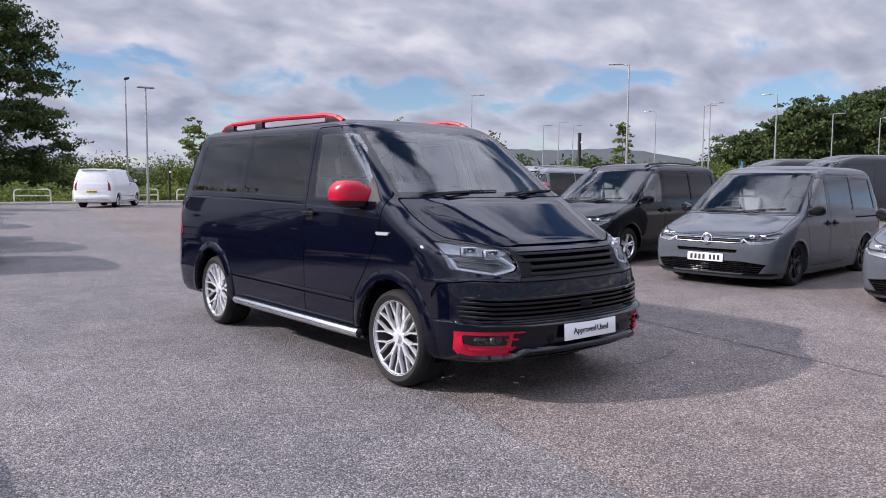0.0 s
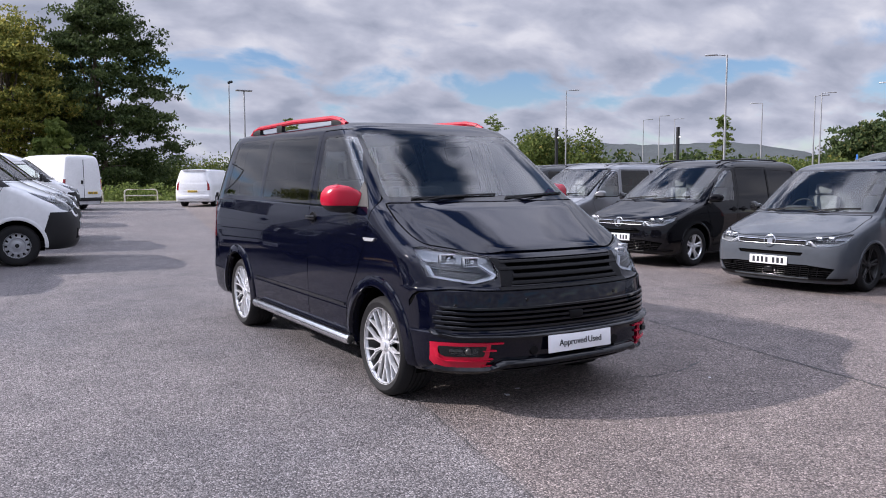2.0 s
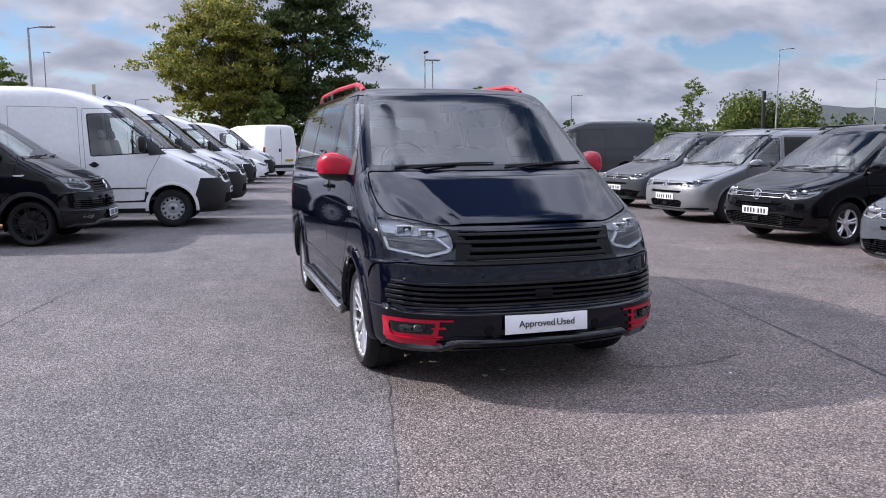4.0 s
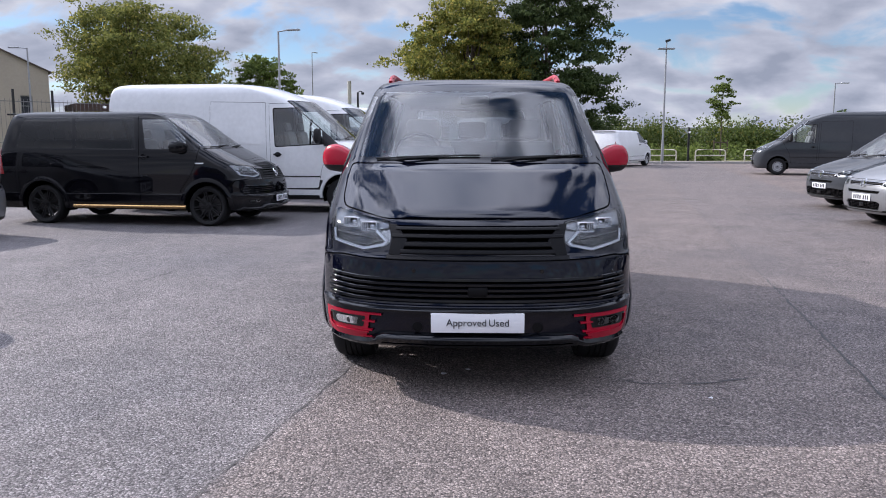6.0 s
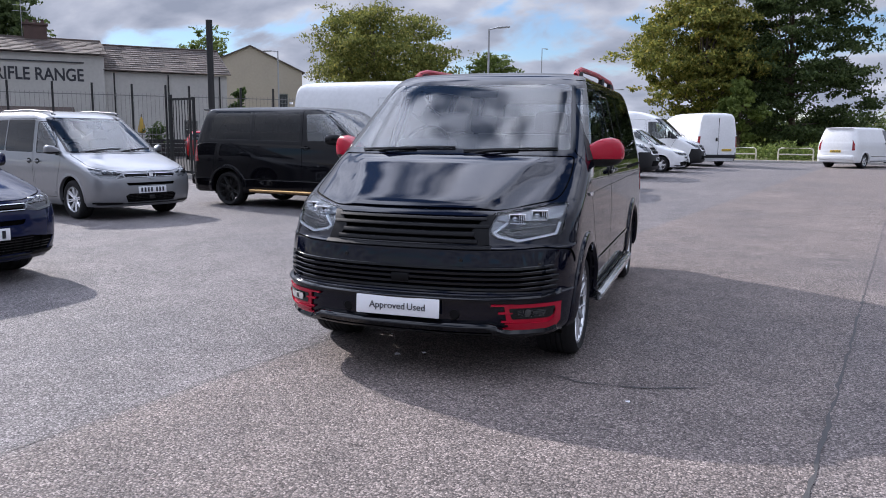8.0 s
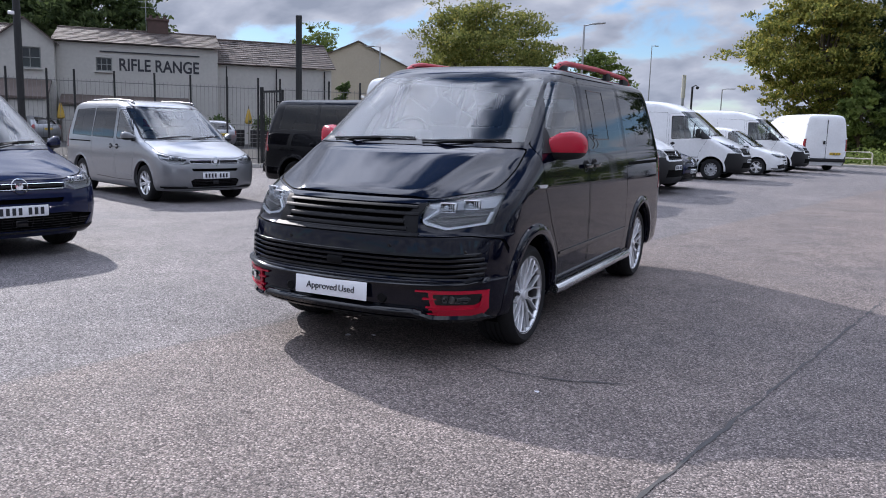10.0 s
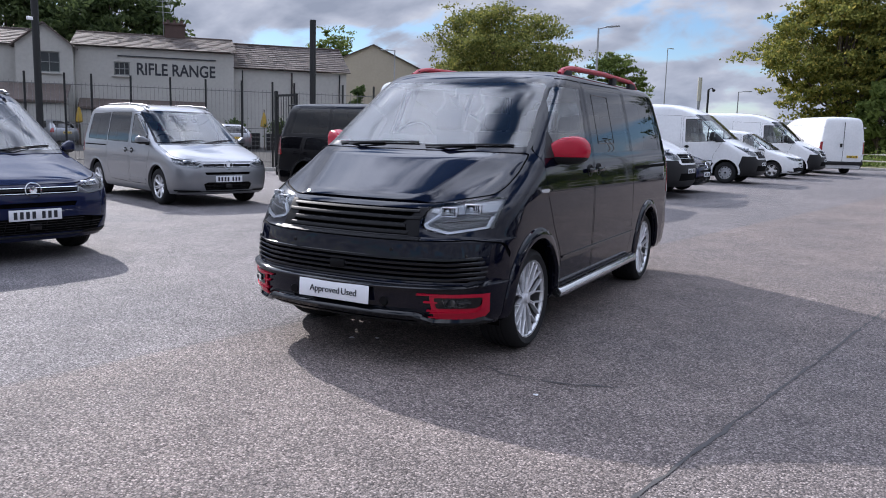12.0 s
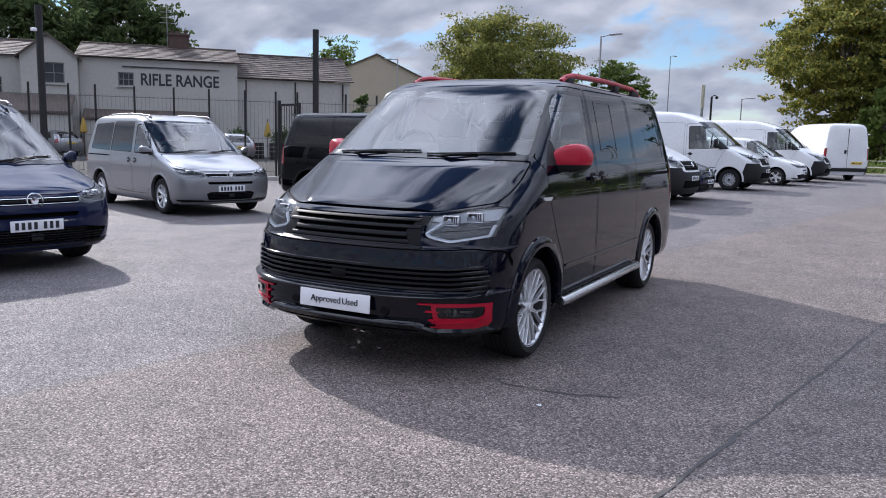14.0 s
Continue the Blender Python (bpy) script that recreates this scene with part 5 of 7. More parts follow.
CAR = dict(rows=CAR_ROWS, sub=2, res=(12, 14, 6), category="car", wb=2.62, R=0.315, rim=0.205, tyre_w=0.2, track=0.86, arch=0.36, flare=0.008, flare_w=0.03, floor=0.24, roof=1.5, wheel="five", wheel_mats=(M["alloy"], M["alloy"]),
           screen=[(-0.78, 1.02), (0.78, 1.02), (0.64, 1.42), (-0.64, 1.42)], windows=[("w1", [(0.55, 1.0), (1.45, 1.0), (1.45, 1.40), (1.10, 1.40)], "glass"), ("w2", [(1.52, 1.0), (2.75, 1.02), (2.45, 1.38), (1.52, 1.40)], "privacy")],
           rear_window=[(-0.62, 1.02), (0.62, 1.02), (0.52, 1.40), (-0.52, 1.40)],
           lamps=[("hl", [(0.50, 0.68), (0.55, 0.80), (0.82, 0.84), (0.82, 0.70)], "front"), ("tl", [(3.15, 0.75), (3.6, 0.75), (3.6, 1.0), (3.2, 1.0)], "side")],
           holes=[("grille_recess", [(-0.4, 0.42), (0.4, 0.42), (0.45, 0.66), (-0.45, 0.66)], "front", "seam", 0.03)],
           panels=[("bonnet", [(-0.5, 0.83), (0.5, 0.83), (0.8, 0.87), (0.8, 1.0), (-0.8, 1.0), (-0.8, 0.87)], "front"), ("front_door", [(0.45, 0.95), (0.55, 0.34), (1.46, 0.33), (1.49, 1.43), (1.05, 1.43)], "side")],
           dash=(0.2, 1.0, 0.68, 0.55, 2.6), seat_rows=(1.15, 2.05), mirror_in=(0, 0.9, 1.3), mirror=(0.86, 0.62, 1.0, 0.17, 0.12, 0.1))


# ---- the subject: the black van with red trim ----
hero = vehicle("transporter_van", "glossy black van, red trim, steel side bars, silver alloys, on asphalt", dict(T6, res=(34, 26, 8), sub=4, mirror_mat=M["red_trim"]), M["black_paint"], (0, 0, 0), 0)


def dress_t6(v, trim, plate_text=None, rails=None, side_bar=None, badge=None):
    root, sh = v
    # grille: satin surround wedges and slats
    for s in (1, -1):
        part("grille_wedge", patch(sh, [(0.445, 0.806), (0.508, 0.812), (0.492, 0.895), (0.517, 0.975), (0.470, 0.972), (0.400, 0.888)], "front", 0.004, 0.02, 0.05, s), M["satin_black"], root)
    for z, x, h in ((0.952, 0.470, 0.016), (0.912, 0.490, 0.020), (0.868, 0.415, 0.026), (0.828, 0.440, 0.024)):
        bm = bmesh.new()
        front_bar(bm, sh, [(-x, z), (x, z)], h, 0.010, 0.03, 26)
        part("grille_slat", bm, M["satin_black"], root)
    bm = bmesh.new()
    front_bar(bm, sh, [(-0.52, 0.797), (0.52, 0.797)], 0.022, 0.008, 0.02, 26)
    part("grille_foot", bm, M["satin_black"], root)
    # lower intake
    for z, x in ((0.679, 0.855), (0.650, 0.868), (0.620, 0.880), (0.590, 0.880), (0.560, 0.872)):
        bm = bmesh.new()
        front_bar(bm, sh, [(-x, z + 0.010), (-x * 0.8, z), (x * 0.8, z), (x, z + 0.010)], 0.021, 0.013, 0.03, 14)
        part("intake_slat", bm, M["nose_black"], root)
    bm = bmesh.new()
    add_box(bm, (0, sh.fy(0, 0.61) - 0.004, 0.612), (0.115, 0.03, 0.055), 0.012)
    part("radar_cover", bm, M["satin_black"], root)
    bm = bmesh.new()
    front_bar(bm, sh, [(-0.895, 0.540), (-0.80, 0.520), (-0.5, 0.512), (0.5, 0.512), (0.80, 0.520), (0.895, 0.540)], 0.026, 0.028, 0.02, 12, True)
    part("bumper_ledge", bm, M["nose_black"], root)
    # fog lamp surrounds in the trim colour, with fins towards the middle
    for s in (1, -1):
        bezel = part("fog_surround", patch(sh, [(0.615, 0.478), (0.897, 0.478), (0.890, 0.36), (0.862, 0.318), (0.640, 0.322), (0.625, 0.392)], "front", 0.012, 0.02, 0.04, s), trim, root, "gloss red fog lamp surround")
        part("fog_recess", patch(sh, round_poly([(0.640, 0.457), (0.872, 0.458), (0.866, 0.410), (0.846, 0.392), (0.655, 0.392)], 0.012), "front", 0.0155, -0.008, 0.04, s), M["gloss_black"], bezel)
        bm = bmesh.new()
        x, z = 0.735, 0.428
        add_lathe(bm, [(0.001, -0.010), (0.018, -0.009), (0.022, -0.004), (0.022, 0.003)], 16, "y", (x * s, sh.fy(x, z) - 0.014, z))
        part("fog_lamp", bm, M["disc"], bezel)
        bm = bmesh.new()
        front_bar(bm, sh, [(0.765, 0.430), (0.825, 0.430)], 0.016, 0.020, -0.010, 6)
        if s < 0:
            for v_ in bm.verts:
                v_.co.x = -v_.co.x
        part("fog_reflector", bm, M["disc"], bezel)
        part("fog_lens", patch(sh, round_poly([(0.695, 0.405), (0.815, 0.402), (0.83, 0.425), (0.82, 0.447), (0.685, 0.449)], 0.012), "front", 0.026, -0.0245, 0.04, s), M["lens"], bezel)
        for z, x0 in ((0.473, 0.545), (0.428, 0.585), (0.376, 0.600), (0.334, 0.605)):
            bm = bmesh.new()
            front_bar(bm, sh, [(x0, z), (0.66, z)], 0.013, 0.017, 0.015, 8)
            if s < 0:
                for v_ in bm.verts:
                    v_.co.x = -v_.co.x
            part("fin", bm, trim, bezel)
        # raised red ridge along the foot of the surround
        bm = bmesh.new()
        front_bar(bm, sh, [(0.620, 0.364), (0.840, 0.364), (0.868, 0.384), (0.878, 0.44)], 0.010, 0.024, 0.01, 6)
        if s < 0:
            for v_ in bm.verts:
                v_.co.x = -v_.co.x
        part("ridge", bm, trim, bezel)
        bm = bmesh.new()
        add_lathe(bm, [(0.001, -0.004), (0.026, -0.004), (0.033, 0.006)], 18, "y", (0.335 * s, sh.fy(0.335, 0.415) - 0.002, 0.415))
        part("tow_cover", bm, M["satin_black"], root)
        for x, z in ((0.36, 0.725), (0.78, 0.70)):
            bm = bmesh.new()
            add_lathe(bm, [(0.001, -0.003), (0.010, -0.003), (0.013, 0.004)], 14, "y", (x * s, sh.fy(x, z) - 0.001, z))
            part("parking_sensor", bm, M["gloss_black"], root)
    # splitter: low in the middle, a step up beside the fog lamps, then along the corners
    bm = bmesh.new()
    front_bar(bm, sh, [(-0.875, 0.312), (-0.84, 0.300), (-0.63, 0.302), (-0.53, 0.352), (0.53, 0.352), (0.63, 0.302), (0.84, 0.300), (0.875, 0.312)], 0.058, 0.052, 0.02, 8, True)
    part("splitter", bm, M["nose_black"], root)
    bm = bmesh.new()
    front_bar(bm, sh, [(-0.66, 0.282), (-0.3, 0.280), (0.3, 0.280), (0.66, 0.282)], 0.02, 0.012, 0.02, 10)
    part("lower_lip", bm, M["gloss_black"], root)
    # plate
    if plate_text:
        pl = make_plate(root, (0, sh.fy(0, 0.52) - 0.024, 0.447), 0, radians(-3), bars=False)
        y = sh.fy(0, 0.52) - 0.0305
        words = [add_text(w_, 0.056, M["ink"], "lettering", pl, Matrix(), "dark lettering") for w_ in plate_text.split()]
        wide = [max(v_.co.x for v_ in w_.data.vertices) - min(v_.co.x for v_ in w_.data.vertices) for w_ in words]
        x = -(sum(wide) + 0.014 * (len(words) - 1)) / 2
        for w_, wd in zip(words, wide):
            w_.matrix_basis = Matrix.Translation((x + wd / 2, y, 0.447)) @ Euler((radians(87), 0, 0)).to_matrix().to_4x4()
            x += wd + 0.014
    else:
        make_plate(root, (0, sh.fy(0, 0.52) - 0.024, 0.447), 0, radians(-3))
    if badge:
        make_badge(root, (0, sh.fy(0, 0.89) - 0.03, 0.89), 0.075, radians(-15))
    for s in (1, -1):
        door_handle(sh, root, 1.11, 1.165, s, M["gloss_black"])
        # waist crease, rubbing strip, sill edge and side badge
        part("waist_crease", patch(sh, [(0.26, 1.048), (3.70, 1.058), (3.70, 1.066), (0.26, 1.060)], "side", 0.004, 0.01, 0.2, s), root_paint(root), root)
        part("rubbing_strip", patch(sh, round_poly([(0.50, 0.553), (2.46, 0.553), (2.46, 0.570), (0.50, 0.570)], 0.004), "side", 0.008, 0.01, 0.25, s), M["gloss_black"], root)
        part("sill_edge", patch(sh, [(0.48, 0.335), (2.50, 0.335), (2.50, 0.352), (0.48, 0.352)], "side", 0.010, 0.01, 0.25, s), M["gloss_black"], root)
        part("side_badge", patch(sh, round_poly([(0.045, 1.048), (0.165, 1.044), (0.19, 1.066), (0.02, 1.070)], 0.006), "side", 0.012, 0.01, 0.04, s), M["alloy"], root, "small silver side badge")
        part("wing_crease", patch(sh, [(-0.32, 1.050), (0.07, 1.052), (0.07, 1.060), (-0.32, 1.058)], "side", 0.003, 0.01, 0.05, s), root_paint(root), root)
        part("mirror_sail", patch(sh, [(0.185, 1.275), (0.36, 1.275), (0.36, 1.45), (0.30, 1.40)], "side", 0.006, 0.01, 0.05, s), M["plastic"], root)
        if s > 0:
            door_handle(sh, root, 1.33, 1.17, s, M["gloss_black"])
            part("door_track", patch(sh, round_poly([(2.46, 1.135), (3.66, 1.135), (3.66, 1.165), (2.46, 1.165)], 0.01), "side", 0.002, 0.01, 0.2, s), M["seam"], root)
            fr = [(1.42, 1.37), (1.86, 1.37), (1.90, 1.76), (1.46, 1.76)]
            for a, b in zip(fr, fr[1:] + fr[:1]):
                bm = bmesh.new()
                add_tube(bm, [((sh.sx(*q) - 0.001), *q) for q in (a, b)], 0.004, 6)
                part("vent_frame", bm, M["gloss_black"], root)
    # rear: spoiler lip, bumper and plate
    bm = bmesh.new()
    add_box(bm, (0, 3.74, 1.885), (1.30, 0.16, 0.03), 0.012)
    part("roof_spoiler", bm, root_paint(root), root)
    bm = bmesh.new()
    add_box(bm, (0, 3.95, 0.50), (1.74, 0.14, 0.22), 0.05)
    part("rear_bumper", bm, root_paint(root), root)
    make_plate(root, (0, sh.ry(0, 0.80) + 0.01, 0.80), math.pi, 0, M["yellow_plate"])
    wipers(sh, root, ((-0.66, 0.03), (0.10, 0.72)), 1.328, 0.022)
    if side_bar:
        for s in (1, -1):
            bm = bmesh.new()
            add_tube(bm, [(0.975 * s, 0.36, 0.325), (0.985 * s, 0.40, 0.325), (0.985 * s, 2.36, 0.325), (0.975 * s, 2.40, 0.325)], 0.034, 14)
            bar = part("side_bar", bm, side_bar, root)
            for y in (0.75, 1.4, 2.05):
                bm = bmesh.new()
                add_tube(bm, [(0.98 * s, y, 0.33), (0.82 * s, y, 0.34)], 0.014, 6)
                part("bracket", bm, M["plastic"], bar)
    if rails:
        for s in (1, -1):
            roof_rail(root, [(0.655, 1.06, 1.895), (0.655, 1.16, 1.935), (0.655, 1.32, 1.960), (0.655, 2.2, 1.978), (0.655, 3.1, 1.968), (0.655, 3.25, 1.945), (0.655, 3.36, 1.895)], 0.022, rails,
                      [(0.655, 1.22, 1.918, 0.20, 0.05), (0.655, 2.52, 1.935, 0.14, 0.07), (0.655, 3.17, 1.922, 0.22, 0.07)], M["plastic"], s)
    return root


def crease(root, sh):
    """Presses the raised middle field and the two creases into the bonnet."""
    for ob in root.children:
        if not ob.name.startswith("bonnet"):
            continue
        for v in ob.data.vertices:
            x, z = abs(v.co.x), v.co.z
            c = 0.455 + (z - 0.985) * 0.78
            u = min(max((c + 0.02 - x) / 0.09, 0), 1)
            rear = min(max((1.305 - z) / 0.05, 0), 1)
            fore = min(max((z - 0.985) / 0.03, 0), 1)
            up = 0.013 * u * u * (3 - 2 * u) * rear * (0.35 + 0.65 * fore)
            dip = -0.006 * math.exp(-((x - c - 0.10) / 0.06) ** 2) * rear * fore * min(max((0.84 - x) / 0.1, 0), 1)
            v.co.y -= 0.35 * (up + dip)
            v.co.z += 0.94 * (up + dip)


crease(*hero)
dress_t6(hero, M["red_trim"], "Approved Used", M["red_rail"], M["steel_bar"])

# ---- ground ----
KERB_Y = 43.0
LANE_U, LANE_W = -0.72, 3.17       # the paving lanes' joints: 0.98 x - 0.2 y = LANE_U + k * LANE_W


def asphalt_mat():
    """Worn asphalt: chippings of mixed grey in dark binder, paving lanes that differ a little, and broad stains."""
    m = mat("asphalt", (0.15, 0.145, 0.14), 0.82, spec=0.25)
    nt = m.node_tree
    N, L = nt.nodes.new, nt.links.new
    b = nt.nodes["Principled BSDF"]
    tc = N("ShaderNodeTexCoord")

    def ramp(src, stops):
        r = N("ShaderNodeValToRGB")
        els = r.color_ramp.elements
        els[0].position, els[0].color = stops[0][0], (*stops[0][1], 1)
        els[1].position, els[1].color = stops[-1][0], (*stops[-1][1], 1)
        for p, c in stops[1:-1]:
            els.new(p).color = (*c, 1)
        L(src, r.inputs[0])
        return r.outputs[0]

    def mul(a, bb, f=1.0):
        x = N("ShaderNodeMix"); x.data_type, x.blend_type = "RGBA", "MULTIPLY"
        x.inputs[0].default_value = f
        L(a, x.inputs[6]); L(bb, x.inputs[7])
        return x.outputs[2]

    def noise_(scale, detail=5, rough=0.55):
        n = N("ShaderNodeTexNoise")
        n.inputs["Scale"].default_value, n.inputs["Detail"].default_value, n.inputs["Roughness"].default_value = scale, detail, rough
        L(tc.outputs["Object"], n.inputs["Vector"])
        return n.outputs[0]
    vor = N("ShaderNodeTexVoronoi")
    vor.inputs["Scale"].default_value = 104
    L(tc.outputs["Object"], vor.inputs["Vector"])
    sep = N("ShaderNodeSeparateColor")
    L(vor.outputs["Color"], sep.inputs[0])
    stone = ramp(sep.outputs[0], [(0.0, (0.078, 0.075, 0.075)), (0.45, (0.166, 0.157, 0.156)), (0.85, (0.275, 0.260, 0.257)), (1.0, (0.41, 0.39, 0.385))])
    edge = ramp(vor.outputs["Distance"], [(0.25, (1, 1, 1)), (0.75, (0.48, 0.48, 0.49))])
    col = mul(stone, edge)
    broad = ramp(noise_(0.35, 6, 0.6), [(0.30, (0.92, 0.92, 0.94)), (0.52, (1.12, 1.08, 1.05)), (0.72, (1.38, 1.32, 1.28))])
    col = mul(col, broad)
    small = ramp(noise_(2.3, 6, 0.65), [(0.3, (0.82, 0.82, 0.83)), (0.7, (1.2, 1.19, 1.18))])
    col = mul(col, small)
    # lanes
    s = N("ShaderNodeSeparateXYZ"); L(tc.outputs["Object"], s.inputs[0])
    a1 = N("ShaderNodeMath"); a1.operation = "MULTIPLY"; a1.inputs[1].default_value = 0.98 / LANE_W; L(s.outputs[0], a1.inputs[0])
    a2 = N("ShaderNodeMath"); a2.operation = "MULTIPLY_ADD"; a2.inputs[1].default_value = -0.2 / LANE_W; L(s.outputs[1], a2.inputs[0]); L(a1.outputs[0], a2.inputs[2])
    a3 = N("ShaderNodeMath"); a3.operation = "ADD"; a3.inputs[1].default_value = -LANE_U / LANE_W; L(a2.outputs[0], a3.inputs[0])
    st = N("ShaderNodeMapRange"); st.interpolation_type = "SMOOTHSTEP"
    st.inputs[1].default_value, st.inputs[2].default_value = -0.02, 0.03
    L(a3.outputs[0], st.inputs[0])
    col = mul(col, ramp(st.outputs[0], [(0.0, (1.015, 1.02, 1.04)), (1.0, (1.055, 0.992, 0.955))]))
    fl = N("ShaderNodeMath"); fl.operation = "FLOOR"; L(a3.outputs[0], fl.inputs[0])
    wn = N("ShaderNodeTexWhiteNoise"); wn.noise_dimensions = "1D"; L(fl.outputs[0], wn.inputs["W"])
    lane = ramp(wn.outputs["Value"], [(0.0, (0.95, 0.96, 0.98)), (0.5, (1.0, 1.0, 1.0)), (1.0, (1.07, 1.02, 0.98))])
    col = mul(col, lane)
    L(col, b.inputs["Base Color"])
    bp = N("ShaderNodeBump"); bp.inputs["Strength"].default_value = 1.0; bp.inputs["Distance"].default_value = 0.006
    inv = N("ShaderNodeMath"); inv.operation = "SUBTRACT"; inv.inputs[0].default_value = 1.0
    L(vor.outputs["Distance"], inv.inputs[1])
    ad = N("ShaderNodeMath"); ad.operation = "MULTIPLY_ADD"; ad.inputs[1].default_value = 0.6
    L(noise_(40, 3), ad.inputs[0]); L(inv.outputs[0], ad.inputs[2])
    L(ad.outputs[0], bp.inputs["Height"]); L(bp.outputs[0], b.inputs["Normal"])
    rr = N("ShaderNodeMapRange"); rr.inputs[3].default_value, rr.inputs[4].default_value = 0.60, 0.98
    L(sep.outputs[1], rr.inputs[0]); L(rr.outputs[0], b.inputs["Roughness"])
    return m


def sheet(name, x0, x1, y0, y1, z, material, label, cat):
    bm = bmesh.new()
    bmesh.ops.create_grid(bm, x_segments=2, y_segments=2, size=0.5)
    for v in bm.verts:
        v.co = Vector((x0 + (v.co.x + 0.5) * (x1 - x0), y0 + (v.co.y + 0.5) * (y1 - y0), z))
    return tagged(part(name, bm, material, None, smooth=False), label, cat, kind="structure")


M["asphalt"] = asphalt_mat()
M["tar"] = mat("tar_joint", (0.055, 0.053, 0.053), 0.7, var=0.4, scale=30)
M["grass"] = mat("rough_grass", (0.12, 0.125, 0.045), 0.95, var=0.45, scale=0.9, bump=0.5, bscale=12)
M["soil"] = mat("bare_soil", (0.19, 0.155, 0.115), 0.95, var=0.35, scale=2.0, bump=0.6, bscale=20)
sheet("ground", -2500, 2500, -800, 4000, 0.0, M["asphalt"], "worn grey asphalt of the car park", "ground")


def ribbon(name, pts, w, material, label, seed, z=0.004, wob=0.01):
    """An uneven flat strip on the ground along points."""
    rng = random.Random(seed)
    bm = bmesh.new()
    prev = None
    line = []
    for (x0, y0), (x1, y1) in zip(pts, pts[1:]):
        n = max(int(math.hypot(x1 - x0, y1 - y0) / 0.09), 1)
        line += [(x0 + (x1 - x0) * k / n, y0 + (y1 - y0) * k / n) for k in range(n)]
    line.append(pts[-1])
    for i, (x, y) in enumerate(line):
        a, b = line[max(i - 1, 0)], line[min(i + 1, len(line) - 1)]
        d = Vector((b[0] - a[0], b[1] - a[1])).normalized()
        off = rng.uniform(-wob, wob)
        hw = w * rng.uniform(0.1, 0.8)
        q = [bm.verts.new((x - d.y * (off + s * hw), y + d.x * (off + s * hw), z)) for s in (-1, 1)]
        if prev:
            bm.faces.new((prev[0], q[0], q[1], prev[1]))
        prev = q
    return tagged(part(name, bm, material, None, smooth=False), label, "joint", kind="structure")


for k, y0, y1, w in ((-1, 1.0, 30.0, 0.010), (0, -4.0, 0.6, 0.007), (0, 4.0, 26.0, 0.008), (1, -7.0, 3.0, 0.017), (1, 3.05, 30.0, 0.008), (2, 2.0, 40.0, 0.010)):
    u = LANE_U + LANE_W * k          # 0.98 x - 0.2 y = u
    ribbon("paving_joint", [((u + 0.2 * (y0 + (y1 - y0) * i / 5)) / 0.98, y0 + (y1 - y0) * i / 5) for i in range(6)], w, M["tar"], "dark irregular joint in the asphalt", k + 9, 0.004)
ribbon("tar_streak", [(0.75, -0.50), (1.0, -0.62), (1.35, -0.62), (1.75, -0.50)], 0.018, M["tar"], "dark streak on the asphalt", 7, 0.004, 0.02)

# a few pale scraps lying on the asphalt
for k, (x, y, w) in enumerate(((1.33, -0.90, 0.018), (-0.20, -0.47, 0.035), (-0.05, -0.38, 0.025))):
    bm = bmesh.new()
    vs = [bm.verts.new((w * math.cos(a) * (1.0 if i % 2 else 0.6), w * 0.6 * math.sin(a), 0.004 + 0.004 * (i % 2))) for i, a in enumerate((0.3, 1.2, 2.5, 3.6, 5.2))]
    bm.faces.new(vs)
    r_ = bmesh.ops.extrude_face_region(bm, geom=bm.faces[:])
    for v in r_["geom"]:
        if isinstance(v, bmesh.types.BMVert):
            v.co.z += 0.003
    ob = tagged(part("paper_scrap", bm, M["plate"], None, smooth=False), "small pale scrap of paper lying on asphalt", "litter", "paper scraps")
    ob.matrix_basis = pose(x, y, 0, 0, 0, 70 * k)

# ---- verge, trees and distance ----

sheet("verge", -60, 300, KERB_Y + 0.13, 1500, 0.10, M["grass"], "rough grass verge behind the kerb", "verge")
sheet("soil_strip", -60, 120, KERB_Y + 0.14, KERB_Y + 1.5, 0.115, M["soil"], "bare soil strip along the kerb", "soil")
for k in range(120):
    bm = bmesh.new() if k == 0 else None
    if k == 0:
        add_box(bm, (0, 0, 0.05), (0.90, 0.13, 0.15), 0.015)
        kerb = part("kerb_stone", bm, M["kerb"], None)
        kerb.location = (-10, KERB_Y + 0.06, 0)
        tagged(kerb, "pale concrete kerb stone along the verge", "kerb", "kerb stones", "structure")
    else:
        copy_thing(kerb, pose(-10 + 0.915 * k, KERB_Y + 0.06, 0))


def leaf_mat(name, dark, light, dry=None):
    m = bpy.data.materials.new(name)
    m.use_nodes = True
    nt = m.node_tree
    N, L = nt.nodes.new, nt.links.new
    b = nt.nodes["Principled BSDF"]
    b.inputs["Roughness"].default_value = 0.55
    b.inputs["Specular IOR Level"].default_value = 0.08
    g = N("ShaderNodeNewGeometry")
    r = N("ShaderNodeValToRGB")
    r.color_ramp.elements[0].color, r.color_ramp.elements[1].color = (*dark, 1), (*light, 1)
    if dry:
        r.color_ramp.elements.new(0.86).color = (*light, 1)
        r.color_ramp.elements[-1].color = (*dry, 1)
    L(g.outputs["Random Per Island"], r.inputs[0])
    L(r.outputs[0], b.inputs["Base Color"])
    t = N("ShaderNodeBsdfTranslucent")
    L(r.outputs[0], t.inputs[0])
    mx = N("ShaderNodeMixShader"); mx.inputs[0].default_value = 0.38
    out = nt.nodes["Material Output"]
    L(b.outputs[0], mx.inputs[1]); L(t.outputs[0], mx.inputs[2]); L(mx.outputs[0], out.inputs[0])
    return m


